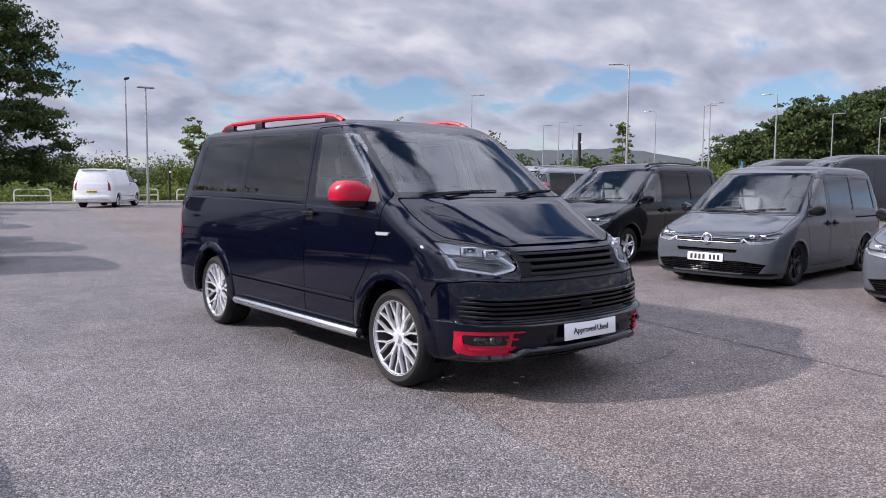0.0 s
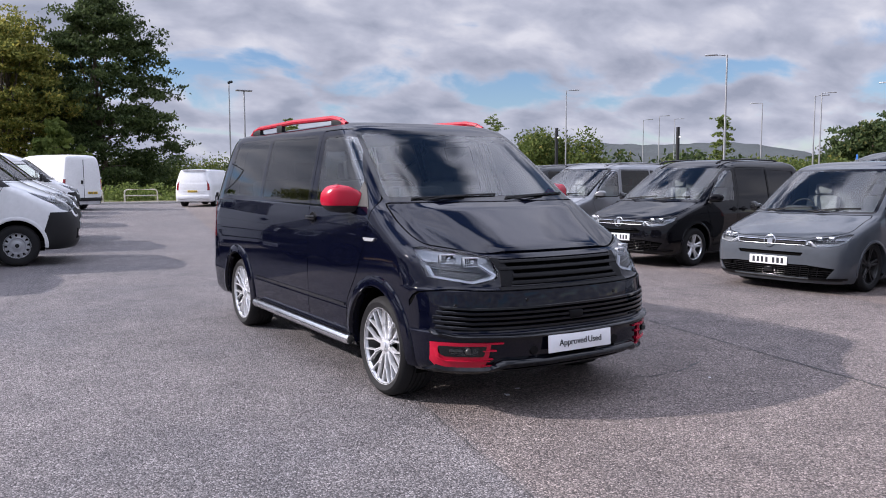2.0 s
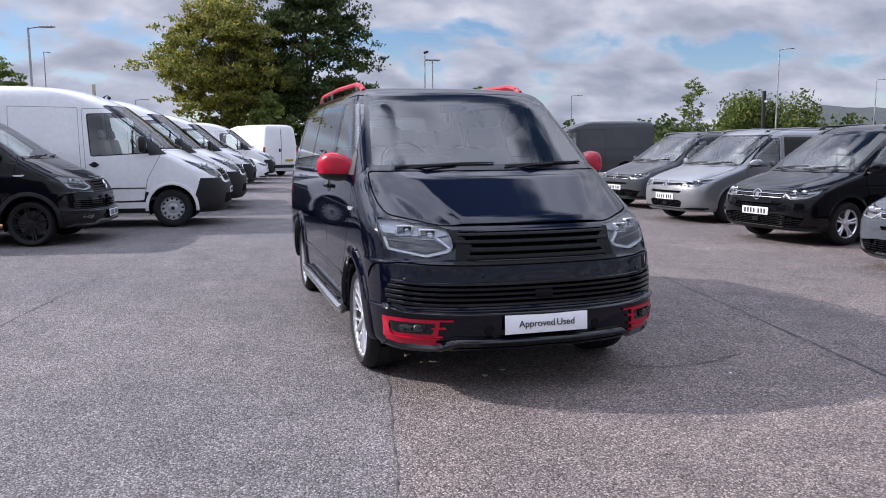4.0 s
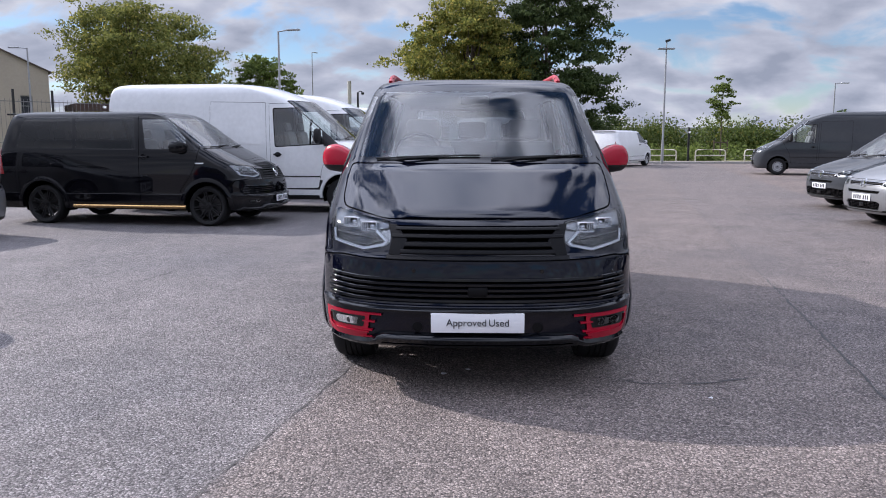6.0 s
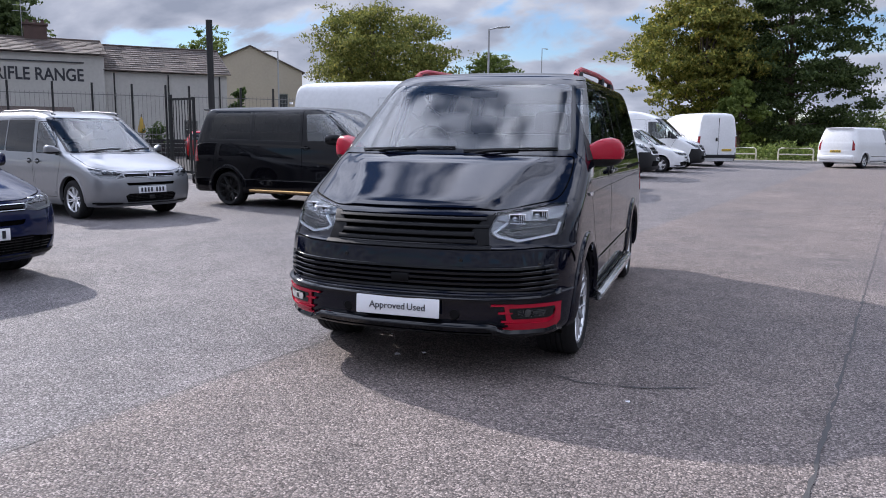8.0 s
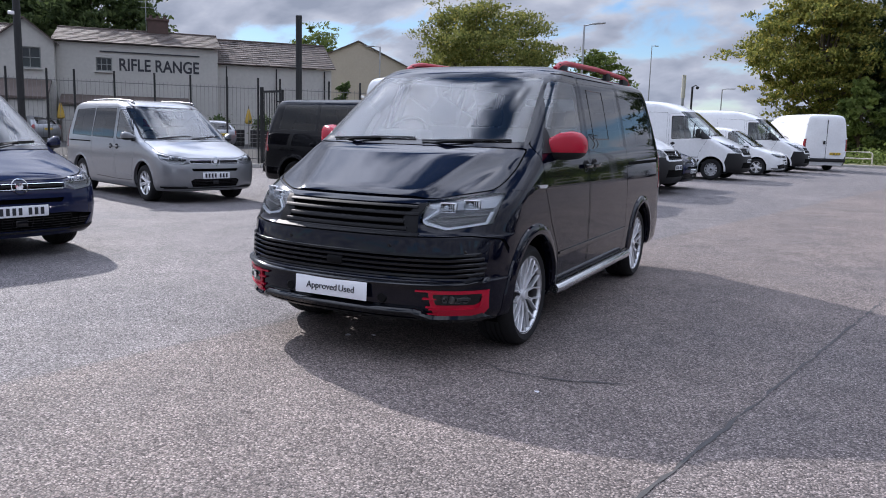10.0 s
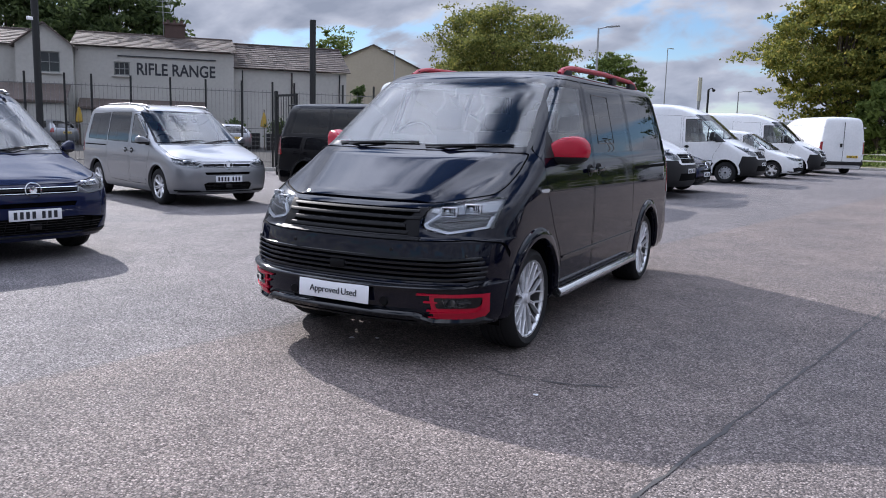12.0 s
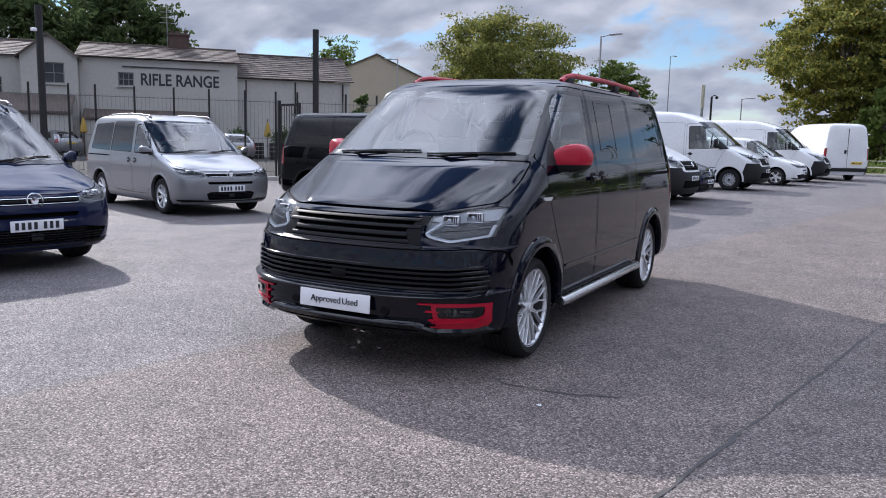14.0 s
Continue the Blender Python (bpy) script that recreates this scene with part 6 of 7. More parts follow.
M["leaf_green"] = leaf_mat("dark_leaves", (0.04, 0.066, 0.024), (0.125, 0.17, 0.065))
M["leaf_yellow"] = leaf_mat("turning_leaves", (0.085, 0.108, 0.028), (0.31, 0.305, 0.075), (0.50, 0.39, 0.09))
M["leaf_dark"] = leaf_mat("shaded_leaves", (0.032, 0.050, 0.020), (0.105, 0.140, 0.052))
M["leaf_olive"] = leaf_mat("olive_leaves", (0.08, 0.10, 0.028), (0.26, 0.27, 0.075), (0.38, 0.33, 0.08))
M["leaf_mid"] = leaf_mat("mid_leaves", (0.05, 0.075, 0.02), (0.14, 0.18, 0.05), (0.22, 0.20, 0.05))
M["leaf_light"] = leaf_mat("light_leaves", (0.08, 0.115, 0.03), (0.20, 0.25, 0.07))
M["leaf_far"] = leaf_mat("far_leaves", (0.035, 0.055, 0.022), (0.09, 0.125, 0.05), (0.16, 0.15, 0.05))


def leaves(name, pts, size, material, parent, rng):
    """Small leaf clumps, each a bent pair of quads, at points."""
    n = len(pts)
    a = rng.normal(size=(n, 3)); a /= np.linalg.norm(a, axis=1)[:, None]
    h = rng.normal(size=(n, 3)); b = np.cross(a, h); b /= np.linalg.norm(b, axis=1)[:, None]
    c = np.cross(a, b)
    s = size * (0.6 + 0.8 * rng.random((n, 1)))
    v = np.empty((n, 6, 3))
    v[:, 0] = pts - a * s - b * s * 0.30
    v[:, 1] = pts - a * s * 0.2 - b * s * 0.55 + c * s * 0.18
    v[:, 2] = pts + a * s - b * s * 0.1
    v[:, 3] = pts + a * s * 0.9 + b * s * 0.2
    v[:, 4] = pts - a * s * 0.1 + b * s * 0.55 + c * s * 0.18
    v[:, 5] = pts - a * s * 0.9 + b * s * 0.25
    i = np.arange(n)[:, None] * 6
    f = np.concatenate([i + np.array([[0, 1, 4, 5]]), i + np.array([[1, 2, 3, 4]])])
    me = bpy.data.meshes.new(name)
    me.from_pydata(v.reshape(-1, 3).tolist(), [], f.tolist())
    me.materials.append(material)
    ob = new(name, me)
    ob.parent = parent
    return ob


def tree(name, label, x, y, h, w, leaf, seed, n=14000, size=0.26, trunk=0.22, z0=0.1, lobes=70, low=0.22, limbs=True, cone=0.0):
    """A tree: tapered trunk, forking limbs and a crown of leaf clumps round the limb ends, uneven and with gaps."""
    rng = np.random.default_rng(seed)
    root = new(name)
    tagged(root, label, "tree")
    root.location = (x, y, z0)
    ends = []
    bm = bmesh.new()
    lean = rng.normal(size=2) * 0.02 * h
    add_tube(bm, [(0, 0, -0.1), (lean[0] * 0.3, lean[1] * 0.3, h * 0.15), (lean[0], lean[1], h * 0.45), (lean[0] * 1.2, lean[1] * 1.2, h * 0.80)], trunk, 9, True, trunk * 0.15)
    part("trunk", bm, M["bark"], root)
    for k in range(lobes):
        # points inside an egg, denser towards its outside
        d = rng.normal(size=3); d /= np.linalg.norm(d)
        r = 0.45 + 0.52 * rng.random() ** 0.7
        zc = h * (low + (1 - low) * 0.48)
        q = np.array([d[0] * w * 0.42 * r, d[1] * w * 0.42 * r, zc + d[2] * h * (1 - low) * 0.44 * r])
        t = (q[2] / h - low) / (1 - low)
        taper = 1 - cone * max(t, 0) if cone else 1.0 - 0.35 * max(0, t - 0.6) / 0.4
        q[:2] *= taper
        if cone > 0.5:
            # a tall crown, broad below and drawn in to the top
            t = rng.random() ** 1.25
            a = 2 * math.pi * rng.random()
            rr = w * 0.5 * (1 - t) ** 0.45 * (0.35 + 0.65 * rng.random() ** 0.5) * (0.85 + 0.3 * rng.random())
            q = np.array([rr * math.cos(a), rr * math.sin(a), h * (low + (0.96 - low) * t)])
        ends.append(q)
        if limbs and k < 36:
            b0 = Vector((lean[0] * 0.8, lean[1] * 0.8, h * (0.14 + 0.40 * rng.random())))
            b0.z = min(b0.z, q[2] * 0.8)
            mid = b0 * 0.45 + Vector(q) * 0.55 + Vector((rng.normal() * 0.35, rng.normal() * 0.35, -0.04 * h * rng.random()))
            bm = bmesh.new()
            add_tube(bm, [b0, mid, Vector(q)], trunk * (0.22 + 0.22 * rng.random()), 5, False, trunk * 0.05)
            part("limb", bm, M["bark"], root)
    ends = np.array(ends)
    per = n // lobes
    pts = []
    for q in ends:
        # each bough carries flat sprays of twigs, dense on top and open below
        rad = w * (0.045 + 0.055 * rng.random())
        twigs = rng.normal(size=(6, 3)) * np.array([0.85, 0.85, 0.40])
        near = twigs[rng.integers(0, 6, per)]
        pts.append(q + (near + rng.normal(size=(per, 3)) * np.array([0.34, 0.34, 0.15])) * rad)
    pts = np.concatenate(pts)
    leaves("crown", pts, size, leaf, root, rng)
    return root


tree("broadleaf_tree", "large broadleaf tree with yellowing leaves behind the kerb", 0.0, 66, 15.6, 13.2, M["leaf_yellow"], 3, 52000, 0.125, 0.34, low=0.12, lobes=150)
tree("broadleaf_tree", "large dark green broadleaf tree behind the kerb", 7.9, 67, 17.0, 12.8, M["leaf_dark"], 8, 62000, 0.13, 0.36, low=0.06, lobes=200, cone=0.58)
tree("broadleaf_tree", "large tree with thinning yellow-green leaves", -30.5, 68.6, 15.4, 17.2, M["leaf_olive"], 5, 50000, 0.125, 0.34, low=0.12, lobes=170)
tree("broadleaf_tree", "bright green bushy tree", -18.8, 70.0, 10.2, 7.0, M["leaf_light"], 6, 22000, 0.10, 0.2, low=0.1, lobes=90)
tree("broadleaf_tree", "light green tree beside the big tree", 3.5, 60.0, 6.5, 4.0, M["leaf_light"], 16, 3500, 0.22, 0.12, low=0.1, lobes=40)
tree("broadleaf_tree", "dark tree behind the public house roof", -52.0, 40.0, 14.0, 13.5, M["leaf_dark"], 9, 18000, 0.2, 0.3, lobes=130)
tree("broadleaf_tree", "dark tree behind the public house roof", -58.9, 36.0, 14.5, 13, M["leaf_dark"], 10, 18000, 0.2, 0.3, lobes=130)
tree("broadleaf_tree", "thin green tree behind the public house", -44.0, 58.5, 11.8, 7, M["leaf_light"], 12, 6500, 0.12, 0.2, lobes=60)
for x, y, h, w, s in ((17.2, 48.3, 6.2, 2.4, 21), (35.5, 49.6, 7.2, 3.0, 22), (38.5, 28.6, 6.0, 1.9, 23)):
    t_ = tree("young_tree", "slim young tree tied to timber stakes", x, y, h, w, M["leaf_light"], s, 3600, 0.06, 0.06, low=0.30, lobes=46, limbs=False, cone=0.5)
    for dx in (-0.45, 0.45):
        bm = bmesh.new()
        add_tube(bm, [(dx, 0, 0), (dx, 0, 1.3)], 0.045, 7)
        part("stake", bm, M["bark"], t_)
    bm = bmesh.new()
    add_box(bm, (0, 0, 1.15), (1.0, 0.03, 0.10))
    part("tie_rail", bm, M["bark"], t_)


def shrubs(name, label, spots, leaf, size, seed, per=420):
    """A belt of shrubs: many small leaf clumps in uneven mounds."""
    rng = np.random.default_rng(seed)
    pts = []
    for x, y, r, h in spots:
        d = rng.normal(size=(per, 3)); d /= np.linalg.norm(d, axis=1)[:, None]
        q = d * (0.5 + 0.5 * rng.random((per, 1)) ** 0.5) * np.array([r, r, h]) * (0.8 + 0.4 * rng.random((per, 1)))
        q[:, 2] = np.abs(q[:, 2])
        pts.append(q + np.array([x, y, 0.08]))
    ob = leaves(name, np.concatenate(pts), size, leaf, None, rng)
    return tagged(ob, label, "shrubs", kind="stuff")


rng0 = np.random.default_rng(40)
shrubs("hedge", "uneven belt of green shrubs beyond the verge", [(x + rng0.normal(), 74 + 0.12 * x + rng0.normal() * 3, 2.2 + rng0.random() * 1.6, (2.3 + rng0.random() * 1.6) * (1 if x < 34 else 0.55)) for x in np.arange(-14, 62, 1.5)], M["leaf_mid"], 0.12, 41, 1700)
shrubs("weeds", "tall weeds and grasses along the verge", [(x + rng0.normal() * 0.4, 45.6 + rng0.random() * 5, 0.7 + rng0.random() * 0.5, 0.5 + rng0.random() * 0.8) for x in np.arange(-14, 50, 0.55)], M["leaf_light"], 0.10, 42, 200)
shrubs("hedge_yellow", "yellow-green bushes at the far edge of the car park", [(43.2 + rng0.normal() * 1.0, 52 + rng0.normal() * 1.6, 1.9, 5.2) for _ in range(9)] + [(62 + rng0.normal() * 3, 44 + rng0.normal() * 3, 3.0, 3.0) for _ in range(10)], M["leaf_mid"], 0.13, 43, 3200)
shrubs("far_bushes", "bushes far across the car park", [(-4 + 118 * math.sin(a) + rng0.normal() * 4, -4 + 118 * math.cos(a) + rng0.normal() * 4, 4.5, 2.6 + rng0.random() * 2.4) for a in np.linspace(0.45, 1.05, 34)], M["leaf_far"], 0.36, 44, 800)
for k, a in enumerate(np.linspace(1.065, 1.42, 12)):
    d = 135 + 14 * math.sin(k * 2.1)
    tree("far_tree", "dark green tree at the wood's edge", -4 + d * math.sin(a), -4 + d * math.cos(a), (10.5 + 8 * min(k / 4, 1)) * (1 + 0.08 * math.sin(k * 3.3)), 15, M["leaf_far"], 60 + k, 15000, 0.27, 0.4, low=0.05, lobes=100, limbs=False)


def hill(name, label, a0, a1, dist, h, material, seed):
    """A long low ridge on the horizon."""
    rng = random.Random(seed)
    bm = bmesh.new()
    prev = None
    n = 60
    for k in range(n + 1):
        a = a0 + (a1 - a0) * k / n
        t = k / n
        z = h * (0.55 + 0.35 * math.sin(t * 5.1 + seed) + 0.10 * math.sin(t * 17 + seed) + rng.uniform(-0.02, 0.02)) * min(1, 6 * t, 6 * (1 - t))
        q = [bm.verts.new((d * math.sin(a), d * math.cos(a), zz)) for d, zz in ((dist * 0.8, -2), (dist, max(z, 0)), (dist * 1.3, -2))]
        if prev:
            for i in range(2):
                bm.faces.new((prev[i], q[i], q[i + 1], prev[i + 1]))
        prev = q
    return tagged(part(name, bm, material, None), label, "hill", kind="structure")


M["hill"] = mat("wooded_hill", (0.05, 0.060, 0.062), 1.0, var=0.35, scale=0.02)
hill("far_hill", "wooded hills on the horizon", radians(35), radians(80), 1500, 82, M["hill"], 0.8)
hill("far_hill_low", "low wooded horizon", radians(-70), radians(40), 900, 22, M["hill"], 5)

# ---- street furniture ----
def lamp_post(x, y, h, arm, label="galvanised street lamp beside the car park", flat=False, knob=False):
    root = new("street_lamp")
    tagged(root, label, "lamp", "street lamps")
    root.location = (x, y, 0)
    bm = bmesh.new()
    add_tube(bm, [(0, 0, 0), (0, 0, 1.2)], 0.085, 10)
    part("base", bm, M["galv"], root)
    bm = bmesh.new()
    add_tube(bm, [(0, 0, 1.15), (0, 0, h)], 0.065, 10, True, 0.040)
    part("pole", bm, M["galv"], root)
    if knob:
        # a dark camera head in place of a lamp
        bm = bmesh.new()
        add_box(bm, (0.10, 0, h + 0.10), (0.42, 0.20, 0.20), 0.07, Euler((0, radians(-18), 0)).to_matrix().to_4x4())
        part("camera_head", bm, M["fence"], root)
        return root
    if flat:
        bm = bmesh.new()
        add_box(bm, (0, 0, h + 0.03), (0.95, 0.30, 0.09), 0.03)
        part("lamp_head", bm, M["lamp_bowl"], root)
        return root
    bm = bmesh.new()
    ax, ay = math.sin(arm), math.cos(arm)
    add_tube(bm, [(0, 0, h - 0.03), (ax * 0.35, ay * 0.35, h + 0.02), (ax * 0.6, ay * 0.6, h + 0.03)], 0.03, 8)
    head = part("arm", bm, M["galv"], root)
    bm = bmesh.new()
    add_box(bm, (0, 0, 0), (0.20, 0.62, 0.075), 0.03)
    bmesh.ops.transform(bm, matrix=Matrix.Translation((ax * 0.75, ay * 0.75, h + 0.03)) @ Matrix.Rotation(-arm, 4, "Z"), verts=bm.verts)
    part("lamp_head", bm, M["galv"], head)
    return root


for az, d, h, arm in ((54.5, 76, 8, -0.9), (57.7, 71, 8, 1.0), (58.1, 69, 8, 1.0), (62.3, 63.6, 8, -0.9), (65.7, 83, 8, 1.0), (68.4, 90, 8, 1.0), (46.7, 93, 8, 1.0), (47.8, 88, 8, 1.0), (48.8, 93, 8, 1.0)):
    a = radians(az)
    lamp_post(-4.06 + d * math.sin(a), -4.33 + d * math.cos(a), h, a + arm * 1.5)
lamp_post(30.3, 21.95, 7.65, radians(-38))
lamp_post(15.8, 58.1, 9.0, radians(90), knob=True)
lamp_post(11.6, 41.4, 6.6, radians(-20), flat=True)
lamp_post(-7.1, 66.0, 5.4, radians(90))
lamp_post(40.5, 46.0, 8.7, radians(130))
lamp_post(-8.4, 30.7, 6.25, radians(105))
lamp_post(-15.5, 76, 10.2, radians(20))
lamp_post(29, 58, 5.8, radians(90))
lamp_post(-25.0, 40.0, 6.6, radians(-90))


def dark_post(x, y, h, label="tall black steel camera post", r=0.085, box=True):
    root = new("camera_post")
    tagged(root, label, "post")
    root.location = (x, y, 0)
    bm = bmesh.new()
    add_tube(bm, [(0, 0, 0), (0, 0, h)], r, 10)
    part("pole", bm, M["fence"], root)
    if box:
        bm = bmesh.new()
        add_box(bm, (0.0, -r - 0.07, h * 0.86), (0.10, 0.16, 0.10), 0.02)
        part("camera_head", bm, M["plate"], root)
    return root


dark_post(35.6, 41.4, 5.2, r=0.13)
dark_post(41.4, 34.8, 5.1, r=0.13)
dark_post(13.9, 44.2, 2.2, "short black post with a small box on the verge", 0.07)


def barrier(x, y, w):
    root = new("hoop_barrier")
    tagged(root, "low white hoop barrier on the verge", "barrier", "hoop barriers")
    root.location = (x, y, 0.1)
    bm = bmesh.new()
    add_tube(bm, [(-w / 2, 0, -0.1), (-w / 2, 0, 0.55), (-w / 2 + 0.04, 0, 0.66), (-w / 2 + 0.15, 0, 0.72), (w / 2 - 0.15, 0, 0.72), (w / 2 - 0.04, 0, 0.66), (w / 2, 0, 0.55), (w / 2, 0, -0.1)], 0.042, 8)
    part("hoop", bm, M["barrier"], root)
    bm = bmesh.new()
    add_tube(bm, [(-w / 2, 0, 0.36), (w / 2, 0, 0.36)], 0.035, 7)
    part("rail", bm, M["barrier"], root)
    return root


for k in range(11):
    barrier(-3.0 + 3.05 * k, KERB_Y + 1.1 + 0.03 * k, 1.85)


def road_sign(x, y, h, kind):
    root = new("road_sign")
    tagged(root, "blue round road sign on a grey pole" if kind else "white triangular road sign on a grey pole", "sign")
    root.location = (x, y, 0)
    bm = bmesh.new()
    add_tube(bm, [(0, 0, 0), (0, 0, h)], 0.045, 8)
    part("pole", bm, M["galv"], root)
    bm = bmesh.new()
    n = 24 if kind else 3
    add_lathe(bm, [(0.001, -0.06), (0.45, -0.06), (0.45, -0.075), (0.001, -0.075)], n, "y", (0, 0, h))
    face = part("sign_face", bm, M["sign_blue"] if kind else M["plate"], root, "blue disc" if kind else "white triangle")
    bm = bmesh.new()
    add_box(bm, (0, -0.07, h - 0.85), (0.6, 0.02, 0.55))
    part("sub_plate", bm, M["sign_blue"] if kind else M["plate"], root)
    face.rotation_euler.z = 0.7
    return root


M["sign_blue"] = mat("sign_blue", (0.02, 0.12, 0.45), 0.4)
road_sign(44.8, 53.3, 3.6, True)
road_sign(42.0, 52.0, 3.9, False)
road_sign(58.5, 31.5, 2.9, True)


def mast(x, y, h):
    """A pale telephone mast with a thicker aerial shroud."""
    root = new("aerial_mast")
    tagged(root, "pale grey aerial mast with a thick shroud behind the vans", "mast")
    root.location = (x, y, 0)
    bm = bmesh.new()
    add_tube(bm, [(0, 0, 0), (0, 0, h * 0.72)], 0.11, 10)
    part("pole", bm, M["galv"], root)
    bm = bmesh.new()
    add_tube(bm, [(0, 0, h * 0.70), (0, 0, h)], 0.17, 12)
    part("shroud", bm, M["barrier"], root)


def cctv(x, y, h):
    root = new("camera_post")
    tagged(root, "black camera post with a bent bracket and dome", "post")
    root.location = (x, y, 0)
    bm = bmesh.new()
    add_tube(bm, [(0, 0, 0), (0, 0, h)], 0.09, 10)
    part("pole", bm, M["fence"], root)
    bm = bmesh.new()
    add_tube(bm, [(0, 0, h), (0.25, 0, h + 0.12), (0.42, 0, h + 0.02)], 0.04, 7)
    part("bracket", bm, M["fence"], root)
    bm = bmesh.new()
    add_lathe(bm, [(0.001, 0.10), (0.12, 0.06), (0.15, -0.02), (0.10, -0.13), (0.001, -0.17)], 14, "z", (0.42, 0, h - 0.05))
    part("camera_head", bm, M["fence"], root)


mast(-10.3, 66.0, 6.6)
cctv(-9.55, 66.0, 5.6)

# ---- public house, house and fence ----
PUB_N = Vector((-0.731, 0.682, 0))
PUB_T = Vector((0.682, 0.731, 0))
PUB_D = 55.0
PUB_M = Matrix.Translation(Vector((2.8, -4.8, 0)) + PUB_N * PUB_D) @ Matrix((PUB_T, PUB_N, (0, 0, 1))).transposed().to_4x4()


def wall_block(name, x0, x1, y0, y1, h, material, parent, holes=()):
    """A walled block with window openings cut through its front wall (y0), 0.3 m thick."""
    bm = bmesh.new()
    xs = sorted({x0, x1, *[v for o in holes for v in (o[0], o[1])]})
    zs = sorted({0.0, h, *[v for o in holes for v in (o[2], o[3])]})
    for xa, xb in zip(xs, xs[1:]):
        for za, zb in zip(zs, zs[1:]):
            if any(o[0] <= xa and xb <= o[1] and o[2] <= za and zb <= o[3] for o in holes):
                continue
            add_box(bm, ((xa + xb) / 2, y0 + 0.15, (za + zb) / 2), (xb - xa, 0.3, zb - za))
    bmesh.ops.remove_doubles(bm, verts=bm.verts, dist=0.001)
    front = part(name, bm, material, parent, smooth=False)
    for xa, xb, ya, yb in ((x0, x0 + 0.3, y0 + 0.3, y1), (x1 - 0.3, x1, y0 + 0.3, y1), (x0 + 0.3, x1 - 0.3, y1 - 0.3, y1)):
        bm = bmesh.new()
        add_box(bm, ((xa + xb) / 2, (ya + yb) / 2, h / 2), (xb - xa, yb - ya, h))
        part(name, bm, material, parent, smooth=False)
    return front


def window_unit(parent, xa, xb, za, zb, y, nx=2, nz=2):
    fr = bmesh.new()
    t = 0.07
    for c, s in ((((xa + xb) / 2, y, za + t / 2), (xb - xa, 0.09, t)), (((xa + xb) / 2, y, zb - t / 2), (xb - xa, 0.09, t)), ((xa + t / 2, y, (za + zb) / 2), (t, 0.09, zb - za - 2 * t)), ((xb - t / 2, y, (za + zb) / 2), (t, 0.09, zb - za - 2 * t))):
        add_box(fr, c, s, 0.01)
    for k in range(1, nx):
        add_box(fr, (xa + (xb - xa) * k / nx, y, (za + zb) / 2), (0.045, 0.07, zb - za - 2 * t))
    for k in range(1, nz):
        add_box(fr, ((xa + xb) / 2, y, za + (zb - za) * k / nz), (xb - xa - 2 * t, 0.07, 0.045))
    w = part("window", fr, M["frame_white"], parent, smooth=False)
    bm = bmesh.new()
    add_box(bm, ((xa + xb) / 2, y + 0.03, (za + zb) / 2), (xb - xa - 0.04, 0.012, zb - za - 0.04))
    part("pane", bm, M["win_dark"], w, smooth=False)
    bm = bmesh.new()
    add_box(bm, ((xa + xb) / 2, y - 0.14, za - 0.05), (xb - xa + 0.2, 0.24, 0.09), 0.01)
    part("sill", bm, M["render"], w, smooth=False)


M["frame_white"] = mat("grey_window_frame", (0.20, 0.21, 0.20), 0.5, var=0.1)
M["win_dark"] = mat("dark_window_glass", (0.015, 0.018, 0.022), 0.06)


def slate_roof(parent, x0, x1, y0, y1, ze, zr, rows, seed, both=True):
    """A pitched roof of slate courses: each course is a thin overlapping strip of slates."""
    rng = random.Random(seed)
    ym = (y0 + y1) / 2
    bm = bmesh.new()
    for ya, yb in ((y0 - 0.25, ym), (y1 + 0.25, ym)):
        v = [bm.verts.new(p) for p in ((x0 - 0.15, ya, ze - 0.03), (x1 + 0.15, ya, ze - 0.03), (x1 + 0.15, yb, zr - 0.03), (x0 - 0.15, yb, zr - 0.03))]
        bm.faces.new(v)
    roof = part("roof", bm, M["slate"], parent, smooth=False)
    bm = bmesh.new()
    sl = math.hypot(ym - y0 + 0.25, zr - ze)
    dy, dz = (ym - y0 + 0.25) / sl, (zr - ze) / sl
    for r in range(rows):
        x = x0 - 0.15 - rng.random() * 0.3
        s0, s1 = sl * r / rows, sl * (r + 1.15) / rows
        while x < x1 + 0.15:
            w = rng.uniform(0.35, 0.75)
            xa, xb = max(x, x0 - 0.15), min(x + w - 0.015, x1 + 0.15)
            if xb - xa > 0.05:
                lift = rng.uniform(0.035, 0.06)
                q = [(xa, s0, lift), (xb, s0, lift), (xb, s1, 0.012), (xa, s1, 0.012)]
                top = [bm.verts.new((px, y0 - 0.25 + dy * ps - dz * pl, ze + dz * ps + dy * pl)) for px, ps, pl in q]
                bot = [bm.verts.new((px, y0 - 0.25 + dy * ps, ze + dz * ps - 0.01)) for px, ps, pl in q[:2]]
                bm.faces.new(top)
                bm.faces.new((bot[0], bot[1], top[1], top[0]))
            x += w
    slates = part("slate_covering", bm, M["slate_var"], roof, smooth=False)
    slates["kind"] = "stuff"
    bm = bmesh.new()
    add_box(bm, ((x0 + x1) / 2, ym, zr + 0.03), (x1 - x0 + 0.3, 0.30, 0.12), 0.04)
    part("ridge", bm, M["slate"], roof, smooth=False)
    return roof


